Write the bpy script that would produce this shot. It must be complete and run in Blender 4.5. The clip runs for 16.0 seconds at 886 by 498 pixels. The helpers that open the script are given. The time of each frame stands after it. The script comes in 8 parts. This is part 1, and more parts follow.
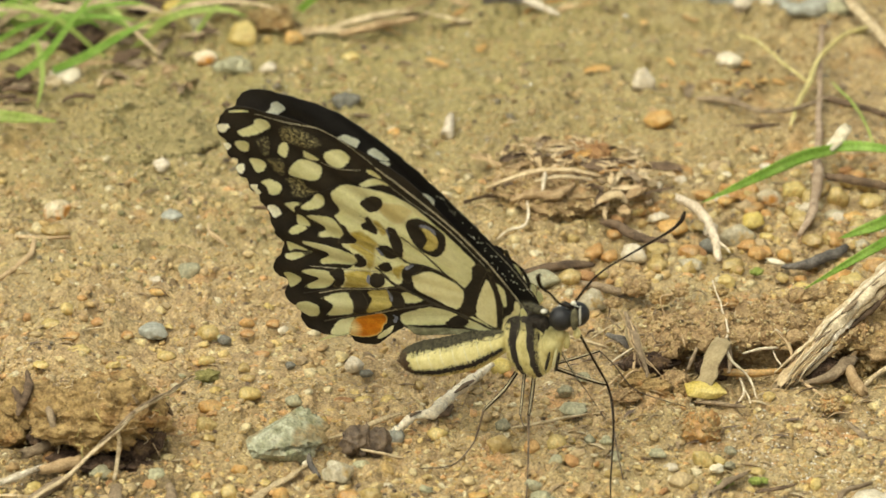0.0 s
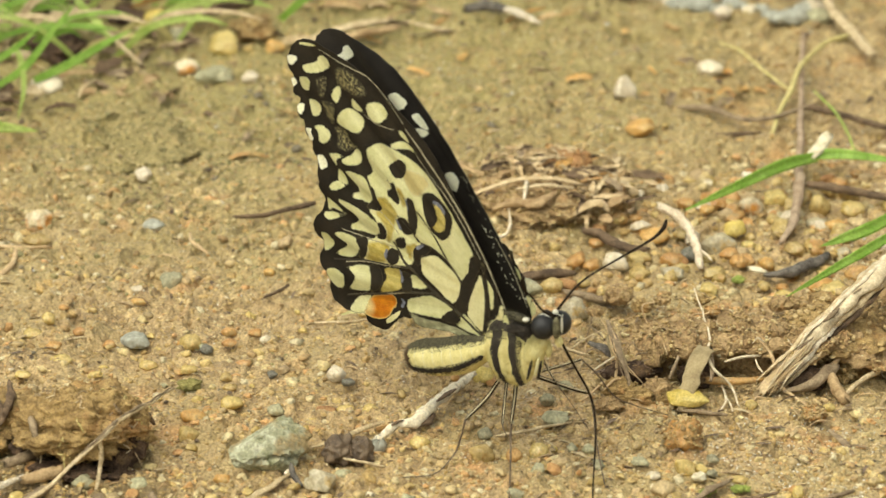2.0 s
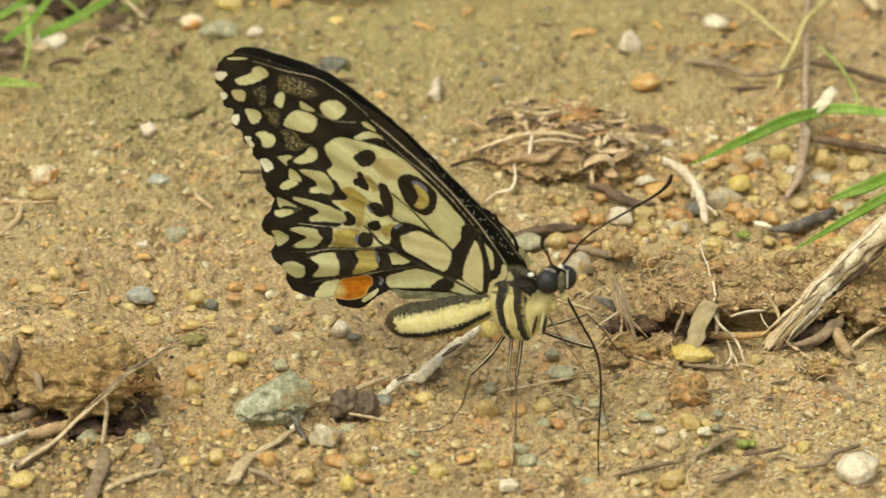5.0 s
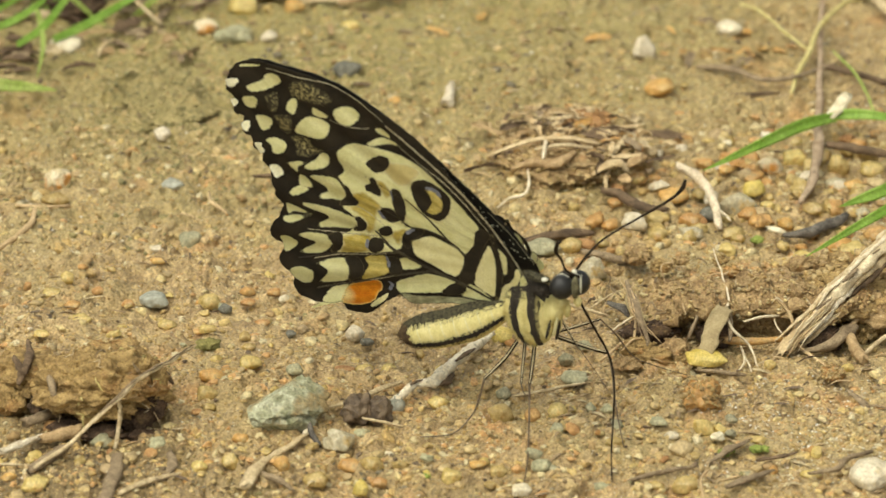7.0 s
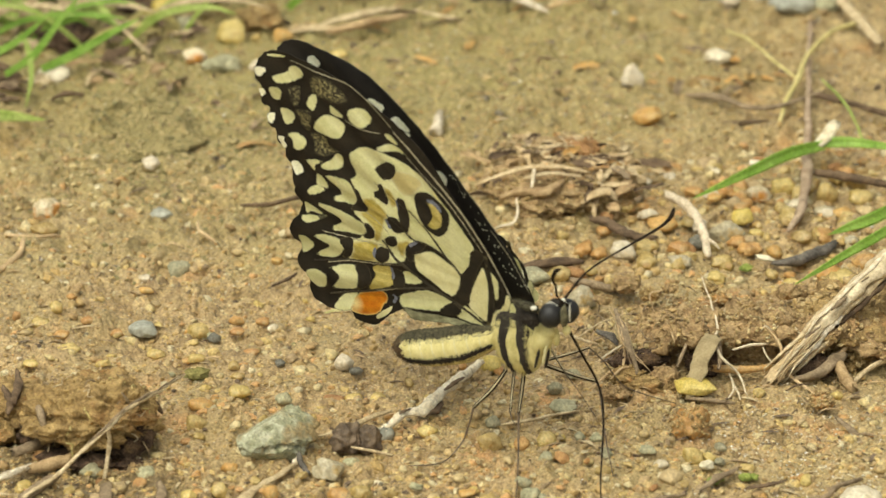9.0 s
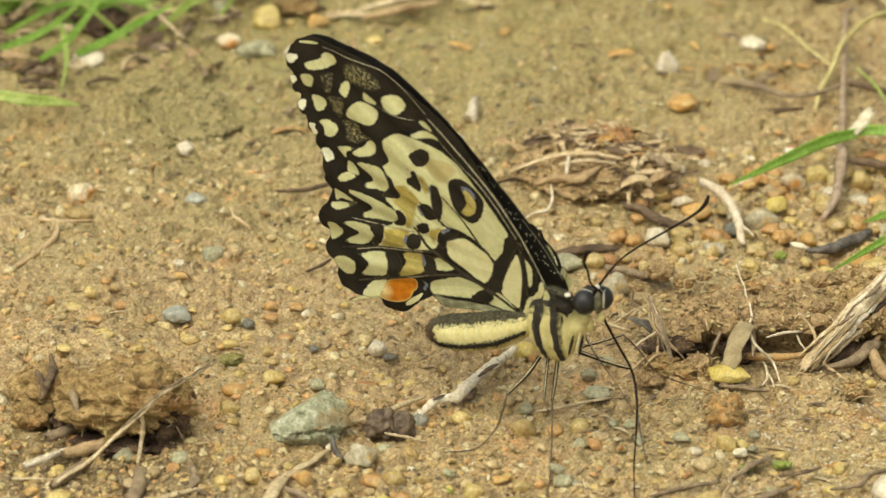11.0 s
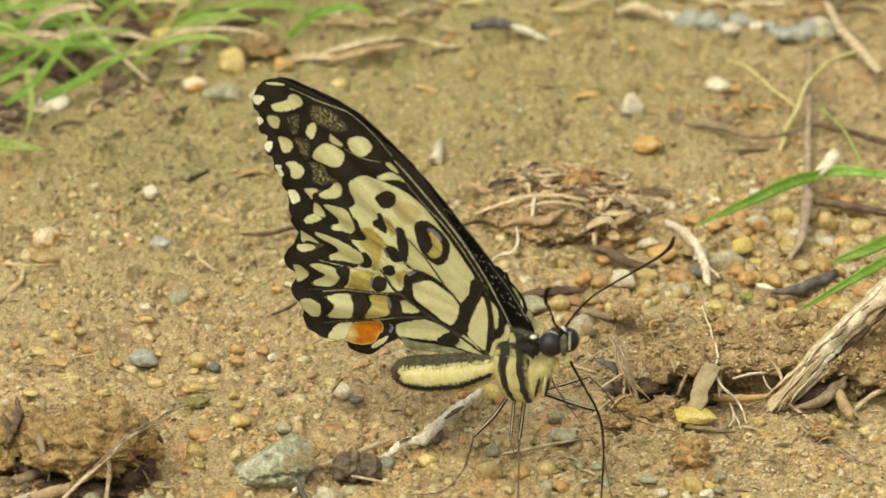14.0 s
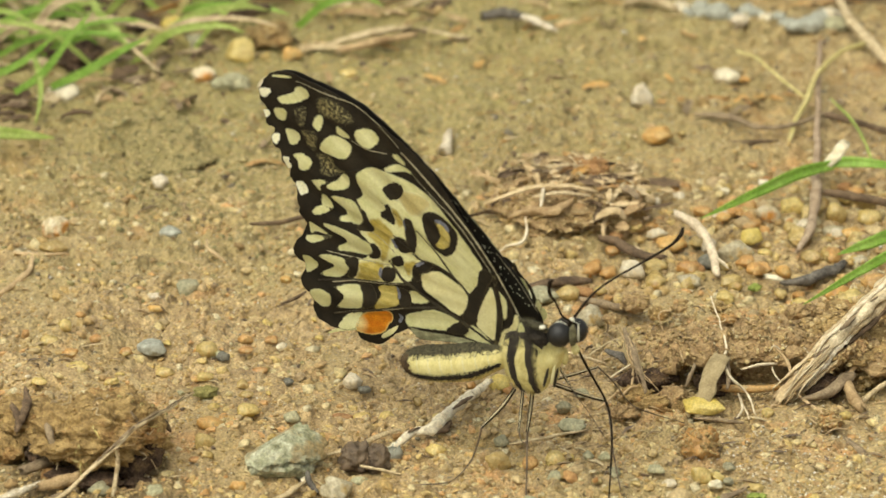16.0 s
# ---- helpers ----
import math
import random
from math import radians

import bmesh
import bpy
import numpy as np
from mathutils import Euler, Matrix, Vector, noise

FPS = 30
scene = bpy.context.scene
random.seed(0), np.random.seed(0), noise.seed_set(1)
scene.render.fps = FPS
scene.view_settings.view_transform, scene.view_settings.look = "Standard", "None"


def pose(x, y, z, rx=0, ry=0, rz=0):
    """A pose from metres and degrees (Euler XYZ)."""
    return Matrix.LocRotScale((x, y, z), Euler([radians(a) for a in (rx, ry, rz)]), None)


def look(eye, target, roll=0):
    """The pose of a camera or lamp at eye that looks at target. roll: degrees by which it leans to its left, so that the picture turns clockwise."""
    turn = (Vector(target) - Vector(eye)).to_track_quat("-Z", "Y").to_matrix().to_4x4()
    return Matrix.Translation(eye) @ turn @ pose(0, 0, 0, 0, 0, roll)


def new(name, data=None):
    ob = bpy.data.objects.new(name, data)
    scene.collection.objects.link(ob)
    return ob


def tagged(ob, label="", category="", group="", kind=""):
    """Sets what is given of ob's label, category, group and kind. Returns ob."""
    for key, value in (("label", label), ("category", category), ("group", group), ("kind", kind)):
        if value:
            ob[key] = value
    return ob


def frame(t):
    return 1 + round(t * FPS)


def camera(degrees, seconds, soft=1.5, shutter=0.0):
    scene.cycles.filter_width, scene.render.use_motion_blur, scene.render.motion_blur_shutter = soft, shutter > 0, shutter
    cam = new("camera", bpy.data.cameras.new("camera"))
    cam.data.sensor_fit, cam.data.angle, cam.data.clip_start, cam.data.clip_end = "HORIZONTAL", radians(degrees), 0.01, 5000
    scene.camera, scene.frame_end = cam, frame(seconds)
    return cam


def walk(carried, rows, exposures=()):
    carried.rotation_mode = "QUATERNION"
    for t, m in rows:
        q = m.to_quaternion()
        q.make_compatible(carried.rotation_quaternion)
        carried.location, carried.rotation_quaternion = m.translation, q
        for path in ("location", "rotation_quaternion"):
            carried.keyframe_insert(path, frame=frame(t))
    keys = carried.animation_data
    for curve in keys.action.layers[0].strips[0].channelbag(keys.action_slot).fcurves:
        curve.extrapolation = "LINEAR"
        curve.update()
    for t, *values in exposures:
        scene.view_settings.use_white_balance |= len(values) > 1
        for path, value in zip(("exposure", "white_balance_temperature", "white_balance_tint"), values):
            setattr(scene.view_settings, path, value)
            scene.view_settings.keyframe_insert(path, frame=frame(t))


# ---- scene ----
# A close shot of a butterfly drinking on damp gravelly soil. Lengths below are in millimetres unless noted; MM turns them into metres.
MM = 0.001
cam = camera(6.0, 16.0, 1.5)
walk(cam, [
    (0.0, look((0, -0.997, 0.465), (0.000085, 0.009786, 0), 0.053)),
    (0.5, look((0, -0.997, 0.465), (0.000225, 0.001132, 0), 0.077)),
    (1.0, look((0, -0.997, 0.465), (0.000616, -0.004748, 0), -0.001)),
    (1.5, look((0, -0.997, 0.465), (0.001593, 0.003088, 0), -0.116)),
    (2.0, look((0, -0.997, 0.465), (0.002480, 0.012535, 0), -0.011)),
    (2.5, look((0, -0.997, 0.465), (0.002345, 0.011888, 0), 0.016)),
    (3.0, look((0, -0.997, 0.465), (0.002306, 0.006582, 0), 0.068)),
    (3.5, look((0, -0.997, 0.465), (0.001883, 0.005362, 0), -0.036)),
    (3.7, look((0, -0.997, 0.465), (0.001980, 0.006909, 0), -0.038)),
    (5.8, look((0, -0.997, 0.465), (0.001154, -0.005466, 0), -0.089)),
    (6.0, look((0, -0.997, 0.465), (0.000426, -0.005164, 0), -0.072)),
    (6.5, look((0, -0.997, 0.465), (-0.000005, -0.000389, 0), -0.072)),
    (7.0, look((0, -0.997, 0.465), (0.000000, 0.000000, 0), -0.000)),
    (7.5, look((0, -0.997, 0.465), (-0.000706, -0.004979, 0), 0.051)),
    (8.0, look((0, -0.997, 0.465), (0.000471, -0.004789, 0), -0.063)),
    (8.5, look((0, -0.997, 0.465), (0.000512, 0.003380, 0), -0.137)),
    (9.0, look((0, -0.997, 0.465), (0.001474, 0.008933, 0), -0.087)),
    (9.5, look((0, -0.997, 0.465), (0.000094, 0.001526, 0), -0.047)),
    (9.7, look((0, -0.997, 0.465), (-0.000637, -0.002097, 0), -0.019)),
    (11.8, look((0, -0.997, 0.465), (-0.003311, 0.007978, 0), 0.027)),
    (12.0, look((0, -0.997, 0.465), (-0.002641, 0.007905, 0), 0.030)),
    (12.5, look((0, -0.997, 0.465), (-0.000440, 0.003953, 0), 0.064)),
    (13.0, look((0, -0.997, 0.465), (0.002134, 0.004044, 0), -0.027)),
    (13.5, look((0, -0.997, 0.465), (0.003501, 0.014637, 0), -0.087)),
    (14.0, look((0, -0.997, 0.465), (0.001482, 0.018034, 0), -0.100)),
    (14.5, look((0, -0.997, 0.465), (0.000103, 0.013957, 0), -0.044)),
    (15.0, look((0, -0.997, 0.465), (0.000462, 0.011195, 0), 0.049)),
    (15.5, look((0, -0.997, 0.465), (-0.000494, 0.010415, 0), -0.050)),
    (16.0, look((0, -0.997, 0.465), (0.000304, 0.014886, 0), 0.018)),
], exposures=[(0.0, 0.37, 6700, 3), (1.0, 0.42, 6700, 3), (2.0, 0.42, 6700, 3), (3.5, 0.38, 6700, 3), (6.0, 0.31, 6700, 3), (16.0, 0.31, 6700, 3)])
cam.data.dof.use_dof = True
cam.data.dof.focus_distance = 1.071
cam.data.dof.aperture_fstop = 46.0

# ---- light: a bright overcast day ----
world = bpy.data.worlds.new("overcast_sky")
world.use_nodes = True
scene.world = world
wn, wl = world.node_tree.nodes, world.node_tree.links
sky = wn.new("ShaderNodeTexSky")
sky.sky_type, sky.sun_disc = "NISHITA", False
sky.sun_elevation, sky.sun_rotation = radians(63), radians(-138)
sky.dust_density, sky.air_density = 6.0, 1.0
haze = wn.new("ShaderNodeHueSaturation")
haze.inputs["Saturation"].default_value = 0.35
wl.new(sky.outputs[0], haze.inputs["Color"])
wl.new(haze.outputs[0], wn["Background"].inputs[0])
wn["Background"].inputs[1].default_value = 0.15
sun_data = bpy.data.lights.new("sun", "SUN")
sun_data.energy, sun_data.angle, sun_data.color = 1.25, radians(70), (1.0, 0.97, 0.88)
sun = new("sun", sun_data)
sun.matrix_world = look((-2.5, -2.8, 7.5), (0, 0, 0))


def lattice(ix, iy, seed):
    """Pseudo-random values on a grid of whole numbers."""
    n = np.sin(ix * 127.1 + iy * 311.7 + seed * 74.7) * 43758.5453
    return n - np.floor(n)


def value_noise(x, y, size, seed):
    """Smooth noise from -1 to 1 with lumps of the given size (mm)."""
    x, y = np.asarray(x, float) / size, np.asarray(y, float) / size
    ix, iy = np.floor(x), np.floor(y)
    u, v = x - ix, y - iy
    u, v = u * u * u * (u * (6 * u - 15) + 10), v * v * v * (v * (6 * v - 15) + 10)
    a, b = lattice(ix, iy, seed), lattice(ix + 1, iy, seed)
    c, d = lattice(ix, iy + 1, seed), lattice(ix + 1, iy + 1, seed)
    return 2 * (a + (b - a) * u + (c - a) * v + (a - b - c + d) * u * v) - 1


def ground_height(x, y):
    """Height of the soil in mm at x, y in mm."""
    near = np.exp(-((np.asarray(x, float) / 400) ** 2 + (np.asarray(y, float) / 400) ** 2))
    h = 0.6 * value_noise(x, y, 23, 1) + 0.42 * value_noise(x, y, 7.5, 2)
    h = h + 0.38 * np.abs(value_noise(x, y, 3.3, 3)) + 0.17 * value_noise(x, y, 1.4, 4) - 0.15
    return h * near + (1 - near) * 14 * value_noise(x, y, 900, 5)


def relief(x, y):
    """Fine sticky relief of the wet soil in mm: warped clumps with small ledges and pits."""
    x, y = np.asarray(x, float), np.asarray(y, float)
    near = np.exp(-((x / 300) ** 2 + (y / 300) ** 2))
    u = x + 1.5 * value_noise(x, y, 3.1, 21) + 0.6 * value_noise(x, y, 1.2, 22)
    v = y + 1.5 * value_noise(x, y, 3.4, 23) + 0.6 * value_noise(x, y, 1.3, 24)
    h = 0.22 * np.tanh(5 * value_noise(u, v, 4.6, 25)) + 0.2 * np.tanh(4 * value_noise(u, v, 2.3, 26))
    h = h + 0.2 * value_noise(u, v, 1.1, 27) + 0.13 * value_noise(x, y, 0.7, 28) + 0.1 * value_noise(u, v, 0.42, 33)
    pits = np.clip(value_noise(u, v, 3.0, 29) - 0.45, 0, 1)
    rough = 0.65 + 0.35 * value_noise(x, y, 14, 30)
    crumbs = np.clip(np.abs(value_noise(u, v, 1.7, 31)) + 0.5 * np.abs(value_noise(u, v, 0.9, 32)) - 0.35, 0, 1)
    return near * (2.3 * h * rough + 0.9 * crumbs * rough - 2.0 * pits - 0.1)


# ---- materials ----
def surface(name, dark, light, size=6.0, rough=0.8, bump=0.3, grain=0.5, spec=0.3, third=None, third_at=0.62, third_size=20.0,
            through_light=0.0, per_thing=0.0, deep=0.72, fourth=None, rim=None, soft=1.0, blush=(), wet=0.0, streak=0.0):
    """Noise-mottled material: two colours mixed at `size` mm, an optional third in patches, relief at `grain` mm."""
    m = bpy.data.materials.new(name)
    m.use_nodes = True
    n, l = m.node_tree.nodes, m.node_tree.links
    p = n["Principled BSDF"]
    co = n.new("ShaderNodeTexCoord").outputs["Object"]

    def cloud(mm, detail=5.0, roughness=0.6):
        t = n.new("ShaderNodeTexNoise")
        t.inputs["Scale"].default_value, t.inputs["Detail"].default_value, t.inputs["Roughness"].default_value = 1000.0 / mm, detail, roughness
        l.new(co, t.inputs["Vector"])
        return t.outputs["Fac"]

    def mix(fac, a, b):
        x = n.new("ShaderNodeMix")
        x.data_type = "RGBA"
        l.new(fac, x.inputs[0])
        for value, socket in ((a, x.inputs[6]), (b, x.inputs[7])):
            if isinstance(value, tuple):
                socket.default_value = (*value, 1)
            else:
                l.new(value, socket)
        return x.outputs[2]

    def ramp(fac, lo, hi):
        r = n.new("ShaderNodeMapRange")
        r.inputs[1].default_value, r.inputs[2].default_value = lo, hi
        l.new(fac, r.inputs[0])
        return r.outputs[0]

    colour = mix(ramp(cloud(size), 0.32, 0.68), dark, light)
    if third:
        colour = mix(ramp(cloud(third_size), third_at, third_at + 0.12), colour, third)
    if fourth:
        colour = mix(ramp(cloud(third_size * 0.6, 4.0), 0.575, 0.675), colour, fourth)
    for (bx, by), reach, tint, strength in blush:       # a flush of another pigment or soil tint round a point
        away = n.new("ShaderNodeVectorMath")
        away.operation = "DISTANCE"
        away.inputs[1].default_value = (bx * MM, by * MM, 0)
        l.new(co, away.inputs[0])
        k = n.new("ShaderNodeMath")
        k.operation, k.inputs[1].default_value = "MULTIPLY_ADD", 0.6 * reach * MM
        l.new(cloud(3.0), k.inputs[0])
        l.new(away.outputs["Value"], k.inputs[2])
        amount = n.new("ShaderNodeMath")
        amount.operation, amount.inputs[1].default_value = "MULTIPLY", strength
        l.new(ramp(k.outputs[0], reach * MM * 1.4, reach * MM * 0.7), amount.inputs[0])
        colour = mix(amount.outputs[0], colour, tint)
    if streak:      # rays from the hinge outwards: pigment and fold shading put into colour
        xyz = n.new("ShaderNodeSeparateXYZ")
        l.new(co, xyz.inputs[0])
        turn = n.new("ShaderNodeMath")
        turn.operation = "ARCTAN2"
        l.new(xyz.outputs[1], turn.inputs[0])
        l.new(xyz.outputs[0], turn.inputs[1])
        ray = n.new("ShaderNodeTexNoise")
        ray.noise_dimensions = "1D"
        ray.inputs["Scale"].default_value, ray.inputs["Detail"].default_value = 26.0, 3.0
        l.new(turn.outputs[0], ray.inputs["W"])
        k = 1 - streak
        shade = mix(ramp(ray.outputs["Fac"], 0.38, 0.62), (k, k, k * 0.92), (1.04, 1.04, 1.02))
        x = n.new("ShaderNodeMix")
        x.data_type, x.blend_type = "RGBA", "MULTIPLY"
        x.inputs[0].default_value = 1.0
        l.new(colour, x.inputs[6])
        l.new(shade, x.inputs[7])
        colour = x.outputs[2]
    if rim:         # scales thin out towards the edge of a marking
        at = n.new("ShaderNodeAttribute")
        at.attribute_name = "core"
        k = n.new("ShaderNodeMath")
        k.operation, k.inputs[1].default_value = "MULTIPLY_ADD", 0.9
        l.new(cloud(0.16, 2.0), k.inputs[0])
        thin = n.new("ShaderNodeMath")
        thin.operation, thin.inputs[1].default_value = "MULTIPLY", 1 / soft
        l.new(at.outputs["Fac"], thin.inputs[0])
        l.new(thin.outputs[0], k.inputs[2])
        colour = mix(ramp(k.outputs[0], 0.42, 0.85), rim, colour)
    # grain-scale mottle; low `deep` values put crevice shade into the colour
    fine = mix(ramp(cloud(grain, 3.0), 0.3, 0.75), (deep, deep * 0.97, deep * 0.94), (1.2, 1.2, 1.18))
    x = n.new("ShaderNodeMix")
    x.data_type, x.blend_type = "RGBA", "MULTIPLY"
    x.inputs[0].default_value = 1.0
    l.new(colour, x.inputs[6])
    l.new(fine, x.inputs[7])
    colour = x.outputs[2]
    if per_thing:
        hsv = n.new("ShaderNodeHueSaturation")
        rnd = n.new("ShaderNodeObjectInfo").outputs["Random"]
        r = n.new("ShaderNodeMapRange")
        r.inputs[3].default_value, r.inputs[4].default_value = 1 - per_thing, 1 + per_thing
        l.new(rnd, r.inputs[0])
        l.new(r.outputs[0], hsv.inputs["Value"])
        r2 = n.new("ShaderNodeMapRange")
        r2.inputs[3].default_value, r2.inputs[4].default_value = 0.494, 0.508
        l.new(rnd, r2.inputs[0])
        l.new(r2.outputs[0], hsv.inputs["Hue"])
        l.new(colour, hsv.inputs["Color"])
        colour = hsv.outputs[0]
    l.new(colour, p.inputs["Base Color"])
    p.inputs["Roughness"].default_value = rough
    if wet:
        r3 = n.new("ShaderNodeMapRange")
        r3.inputs[1].default_value, r3.inputs[2].default_value, r3.inputs[3].default_value, r3.inputs[4].default_value = 0.4, 0.6, wet, rough
        l.new(cloud(7.0), r3.inputs[0])
        l.new(r3.outputs[0], p.inputs["Roughness"])
    p.inputs["Specular IOR Level"].default_value = spec
    if bump:
        bp = n.new("ShaderNodeBump")
        bp.inputs["Strength"].default_value, bp.inputs["Distance"].default_value = bump, grain * MM
        l.new(cloud(grain, 4.0), bp.inputs["Height"])
        l.new(bp.outputs[0], p.inputs["Normal"])
    if through_light:
        tr = n.new("ShaderNodeBsdfTranslucent")
        l.new(colour, tr.inputs[0])
        ms = n.new("ShaderNodeMixShader")
        ms.inputs[0].default_value = through_light
        l.new(p.outputs[0], ms.inputs[1])
        l.new(tr.outputs[0], ms.inputs[2])
        l.new(ms.outputs[0], n["Material Output"].inputs[0])
    return m


# the last two blush tints darken the soil towards the front
SOIL = surface("damp_sandy_soil", (0.29, 0.185, 0.074), (0.70, 0.51, 0.24), 2.2, 0.75, 1.0, 0.35, 0.5, (0.47, 0.35, 0.15), 0.48, 22.0, deep=0.38, fourth=(0.63, 0.36, 0.14), wet=0.28, blush=(((-22, 92), 88, (0.365, 0.302, 0.10), 0.9), ((-47, -64), 22, (0.22, 0.15, 0.06), 0.8), ((-10, -92), 32, (0.31, 0.21, 0.085), 0.75)))
CLOD = surface("crumbly_soil", (0.23, 0.14, 0.048), (0.56, 0.385, 0.15), 1.8, 0.8, 1.0, 0.35, 0.3, (0.46, 0.25, 0.085), 0.56, 5.0, deep=0.5)
# humus brown that also carries the shade of hollows and gaps
HUMUS_SHADE = surface("humus_and_shade", (0.045, 0.028, 0.018), (0.17, 0.105, 0.06), 1.2, 0.85, 1.0, 0.3, 0.2, (0.25, 0.16, 0.07), 0.58, 3.0, deep=0.5)
BANK = surface("reddish_soil", (0.27, 0.165, 0.07), (0.60, 0.42, 0.20), 1.8, 0.8, 1.0, 0.35, 0.3, (0.54, 0.315, 0.13), 0.58, 6.0, deep=0.5)
QUARTZ = surface("yellow_quartz", (0.56, 0.395, 0.115), (0.76, 0.61, 0.27), 1.8, 0.22, 0.3, 0.35, 0.6, (0.58, 0.37, 0.12), 0.56, 2.2, 0.35, 0.18)
WHITE_QUARTZ = surface("white_quartz", (0.56, 0.46, 0.28), (0.80, 0.72, 0.53), 1.0, 0.4, 0.4, 0.4, 0.45, (0.58, 0.45, 0.24), 0.58, 1.6, 0.1, 0.1)
AMBER = surface("amber_pebble", (0.53, 0.27, 0.07), (0.69, 0.45, 0.17), 1.6, 0.28, 0.4, 0.3, 0.45, (0.54, 0.40, 0.19), 0.56, 2.0, 0.25, 0.15)
OLIVE_SOIL = surface("olive_soil", (0.25, 0.205, 0.08), (0.43, 0.34, 0.145), 2.0, 0.85, 1.0, 0.4, 0.2, deep=0.55)
RUST = surface("rusty_gravel", (0.34, 0.17, 0.06), (0.48, 0.29, 0.12), 1.2, 0.7, 0.6, 0.3, 0.25, per_thing=0.2)
SLATE = surface("grey_pebble", (0.24, 0.225, 0.13), (0.43, 0.395, 0.245), 1.3, 0.65, 0.6, 0.3, 0.2, (0.40, 0.30, 0.15), 0.6, 2.0, per_thing=0.2)
DARK_STONE = surface("dark_grey_pebble", (0.105, 0.10, 0.075), (0.23, 0.215, 0.165), 1.2, 0.7, 0.6, 0.3, 0.15)
GREEN_STONE = surface("pale_green_stone", (0.25, 0.25, 0.125), (0.64, 0.63, 0.44), 1.4, 0.75, 1.0, 0.45, 0.25, (0.38, 0.28, 0.13), 0.5, 3.6, deep=0.5)
BLUE_STONE = surface("blue_grey_stone", (0.25, 0.25, 0.19), (0.44, 0.43, 0.34), 3.0, 0.6, 0.4, 0.6, 0.3)
CREAM_AMBER = surface("cream_and_amber_quartz", (0.60, 0.48, 0.26), (0.82, 0.72, 0.50), 1.2, 0.35, 0.4, 0.3, 0.45, (0.58, 0.26, 0.05), 0.5, 3.2, 0.15)
GREY_QUARTZ = surface("cloudy_quartz", (0.42, 0.35, 0.20), (0.64, 0.57, 0.39), 1.8, 0.25, 0.4, 0.4, 0.55, (0.56, 0.38, 0.13), 0.54, 2.6, 0.2)
TAN_STONE = surface("tan_gravel", (0.38, 0.27, 0.125), (0.57, 0.43, 0.225), 1.6, 0.55, 0.5, 0.4, 0.35, (0.46, 0.34, 0.17), 0.55, 2.0, 0.1, 0.2)
STRAW = surface("dry_straw", (0.36, 0.26, 0.13), (0.68, 0.55, 0.33), 0.9, 0.6, 0.6, 0.22, 0.3)
BLEACHED = surface("bleached_wood", (0.46, 0.36, 0.22), (0.84, 0.76, 0.58), 0.8, 0.7, 1.0, 0.3, 0.3, (0.13, 0.085, 0.045), 0.63, 1.3)
YELLOW_STRAW = surface("yellow_straw", (0.40, 0.33, 0.10), (0.66, 0.57, 0.25), 1.5, 0.6, 0.5, 0.3, 0.3)
BARK = surface("grey_bark", (0.17, 0.12, 0.07), (0.36, 0.27, 0.16), 1.4, 0.8, 0.9, 0.3, 0.2)
DARK_BARK = surface("dark_bark", (0.075, 0.05, 0.03), (0.21, 0.14, 0.08), 1.4, 0.8, 0.9, 0.3, 0.2)
CHARCOAL = surface("charred_wood", (0.06, 0.052, 0.042), (0.20, 0.175, 0.14), 1.2, 0.7, 0.8, 0.3, 0.2)
ROOT = surface("pale_root", (0.40, 0.27, 0.13), (0.60, 0.44, 0.24), 1.2, 0.7, 0.4, 0.2, 0.3)
PINK_TWIG = surface("pinkish_twig", (0.29, 0.20, 0.12), (0.50, 0.38, 0.255), 1.2, 0.8, 0.8, 0.25, 0.2, (0.16, 0.11, 0.07), 0.62, 2.0)
DRIFT = surface("split_driftwood", (0.50, 0.39, 0.23), (0.76, 0.65, 0.43), 1.4, 0.75, 0.8, 0.3, 0.25, (0.34, 0.25, 0.14), 0.58, 2.0)
TWIG_PALE = surface("weathered_twig", (0.52, 0.40, 0.25), (0.82, 0.70, 0.50), 1.1, 0.8, 1.0, 0.3, 0.2, (0.28, 0.19, 0.11), 0.6, 1.8)
BONE_WOOD = surface("bone_white_wood", (0.76, 0.64, 0.42), (0.95, 0.86, 0.64), 0.9, 0.7, 1.0, 0.3, 0.3, (0.17, 0.11, 0.06), 0.57, 1.2)
HUSK = surface("seed_husk", (0.07, 0.048, 0.03), (0.21, 0.15, 0.09), 1.6, 0.6, 0.5, 0.25, 0.3)
GREEN_MOSS = surface("green_moss", (0.15, 0.20, 0.04), (0.34, 0.38, 0.09), 0.5, 0.9, 0.6, 0.2, 0.2)
WITHERED = surface("withered_strip", (0.25, 0.19, 0.095), (0.38, 0.30, 0.16), 1.6, 0.8, 0.6, 0.3, 0.2, deep=0.85)
WHITE_ROOT = surface("white_root", (0.50, 0.40, 0.24), (0.80, 0.70, 0.51), 0.9, 0.7, 0.4, 0.2, 0.3)
YELLOW_FLAKE = surface("yellow_flake", (0.58, 0.42, 0.055), (0.76, 0.62, 0.22), 2.4, 0.4, 0.4, 0.3, 0.45, (0.36, 0.20, 0.02), 0.62, 1.4, 0.2)
LEAF_PALE = surface("pale_dead_leaf", (0.41, 0.29, 0.14), (0.68, 0.53, 0.31), 1.4, 0.8, 0.7, 0.3, 0.2)
LEAF_DRY = surface("withered_leaf", (0.29, 0.185, 0.085), (0.54, 0.385, 0.20), 1.4, 0.8, 0.7, 0.3, 0.2)
GRASS = surface("green_grass", (0.23, 0.42, 0.045), (0.41, 0.60, 0.12), 3.0, 0.5, 0.2, 0.4, 0.35, through_light=0.4)
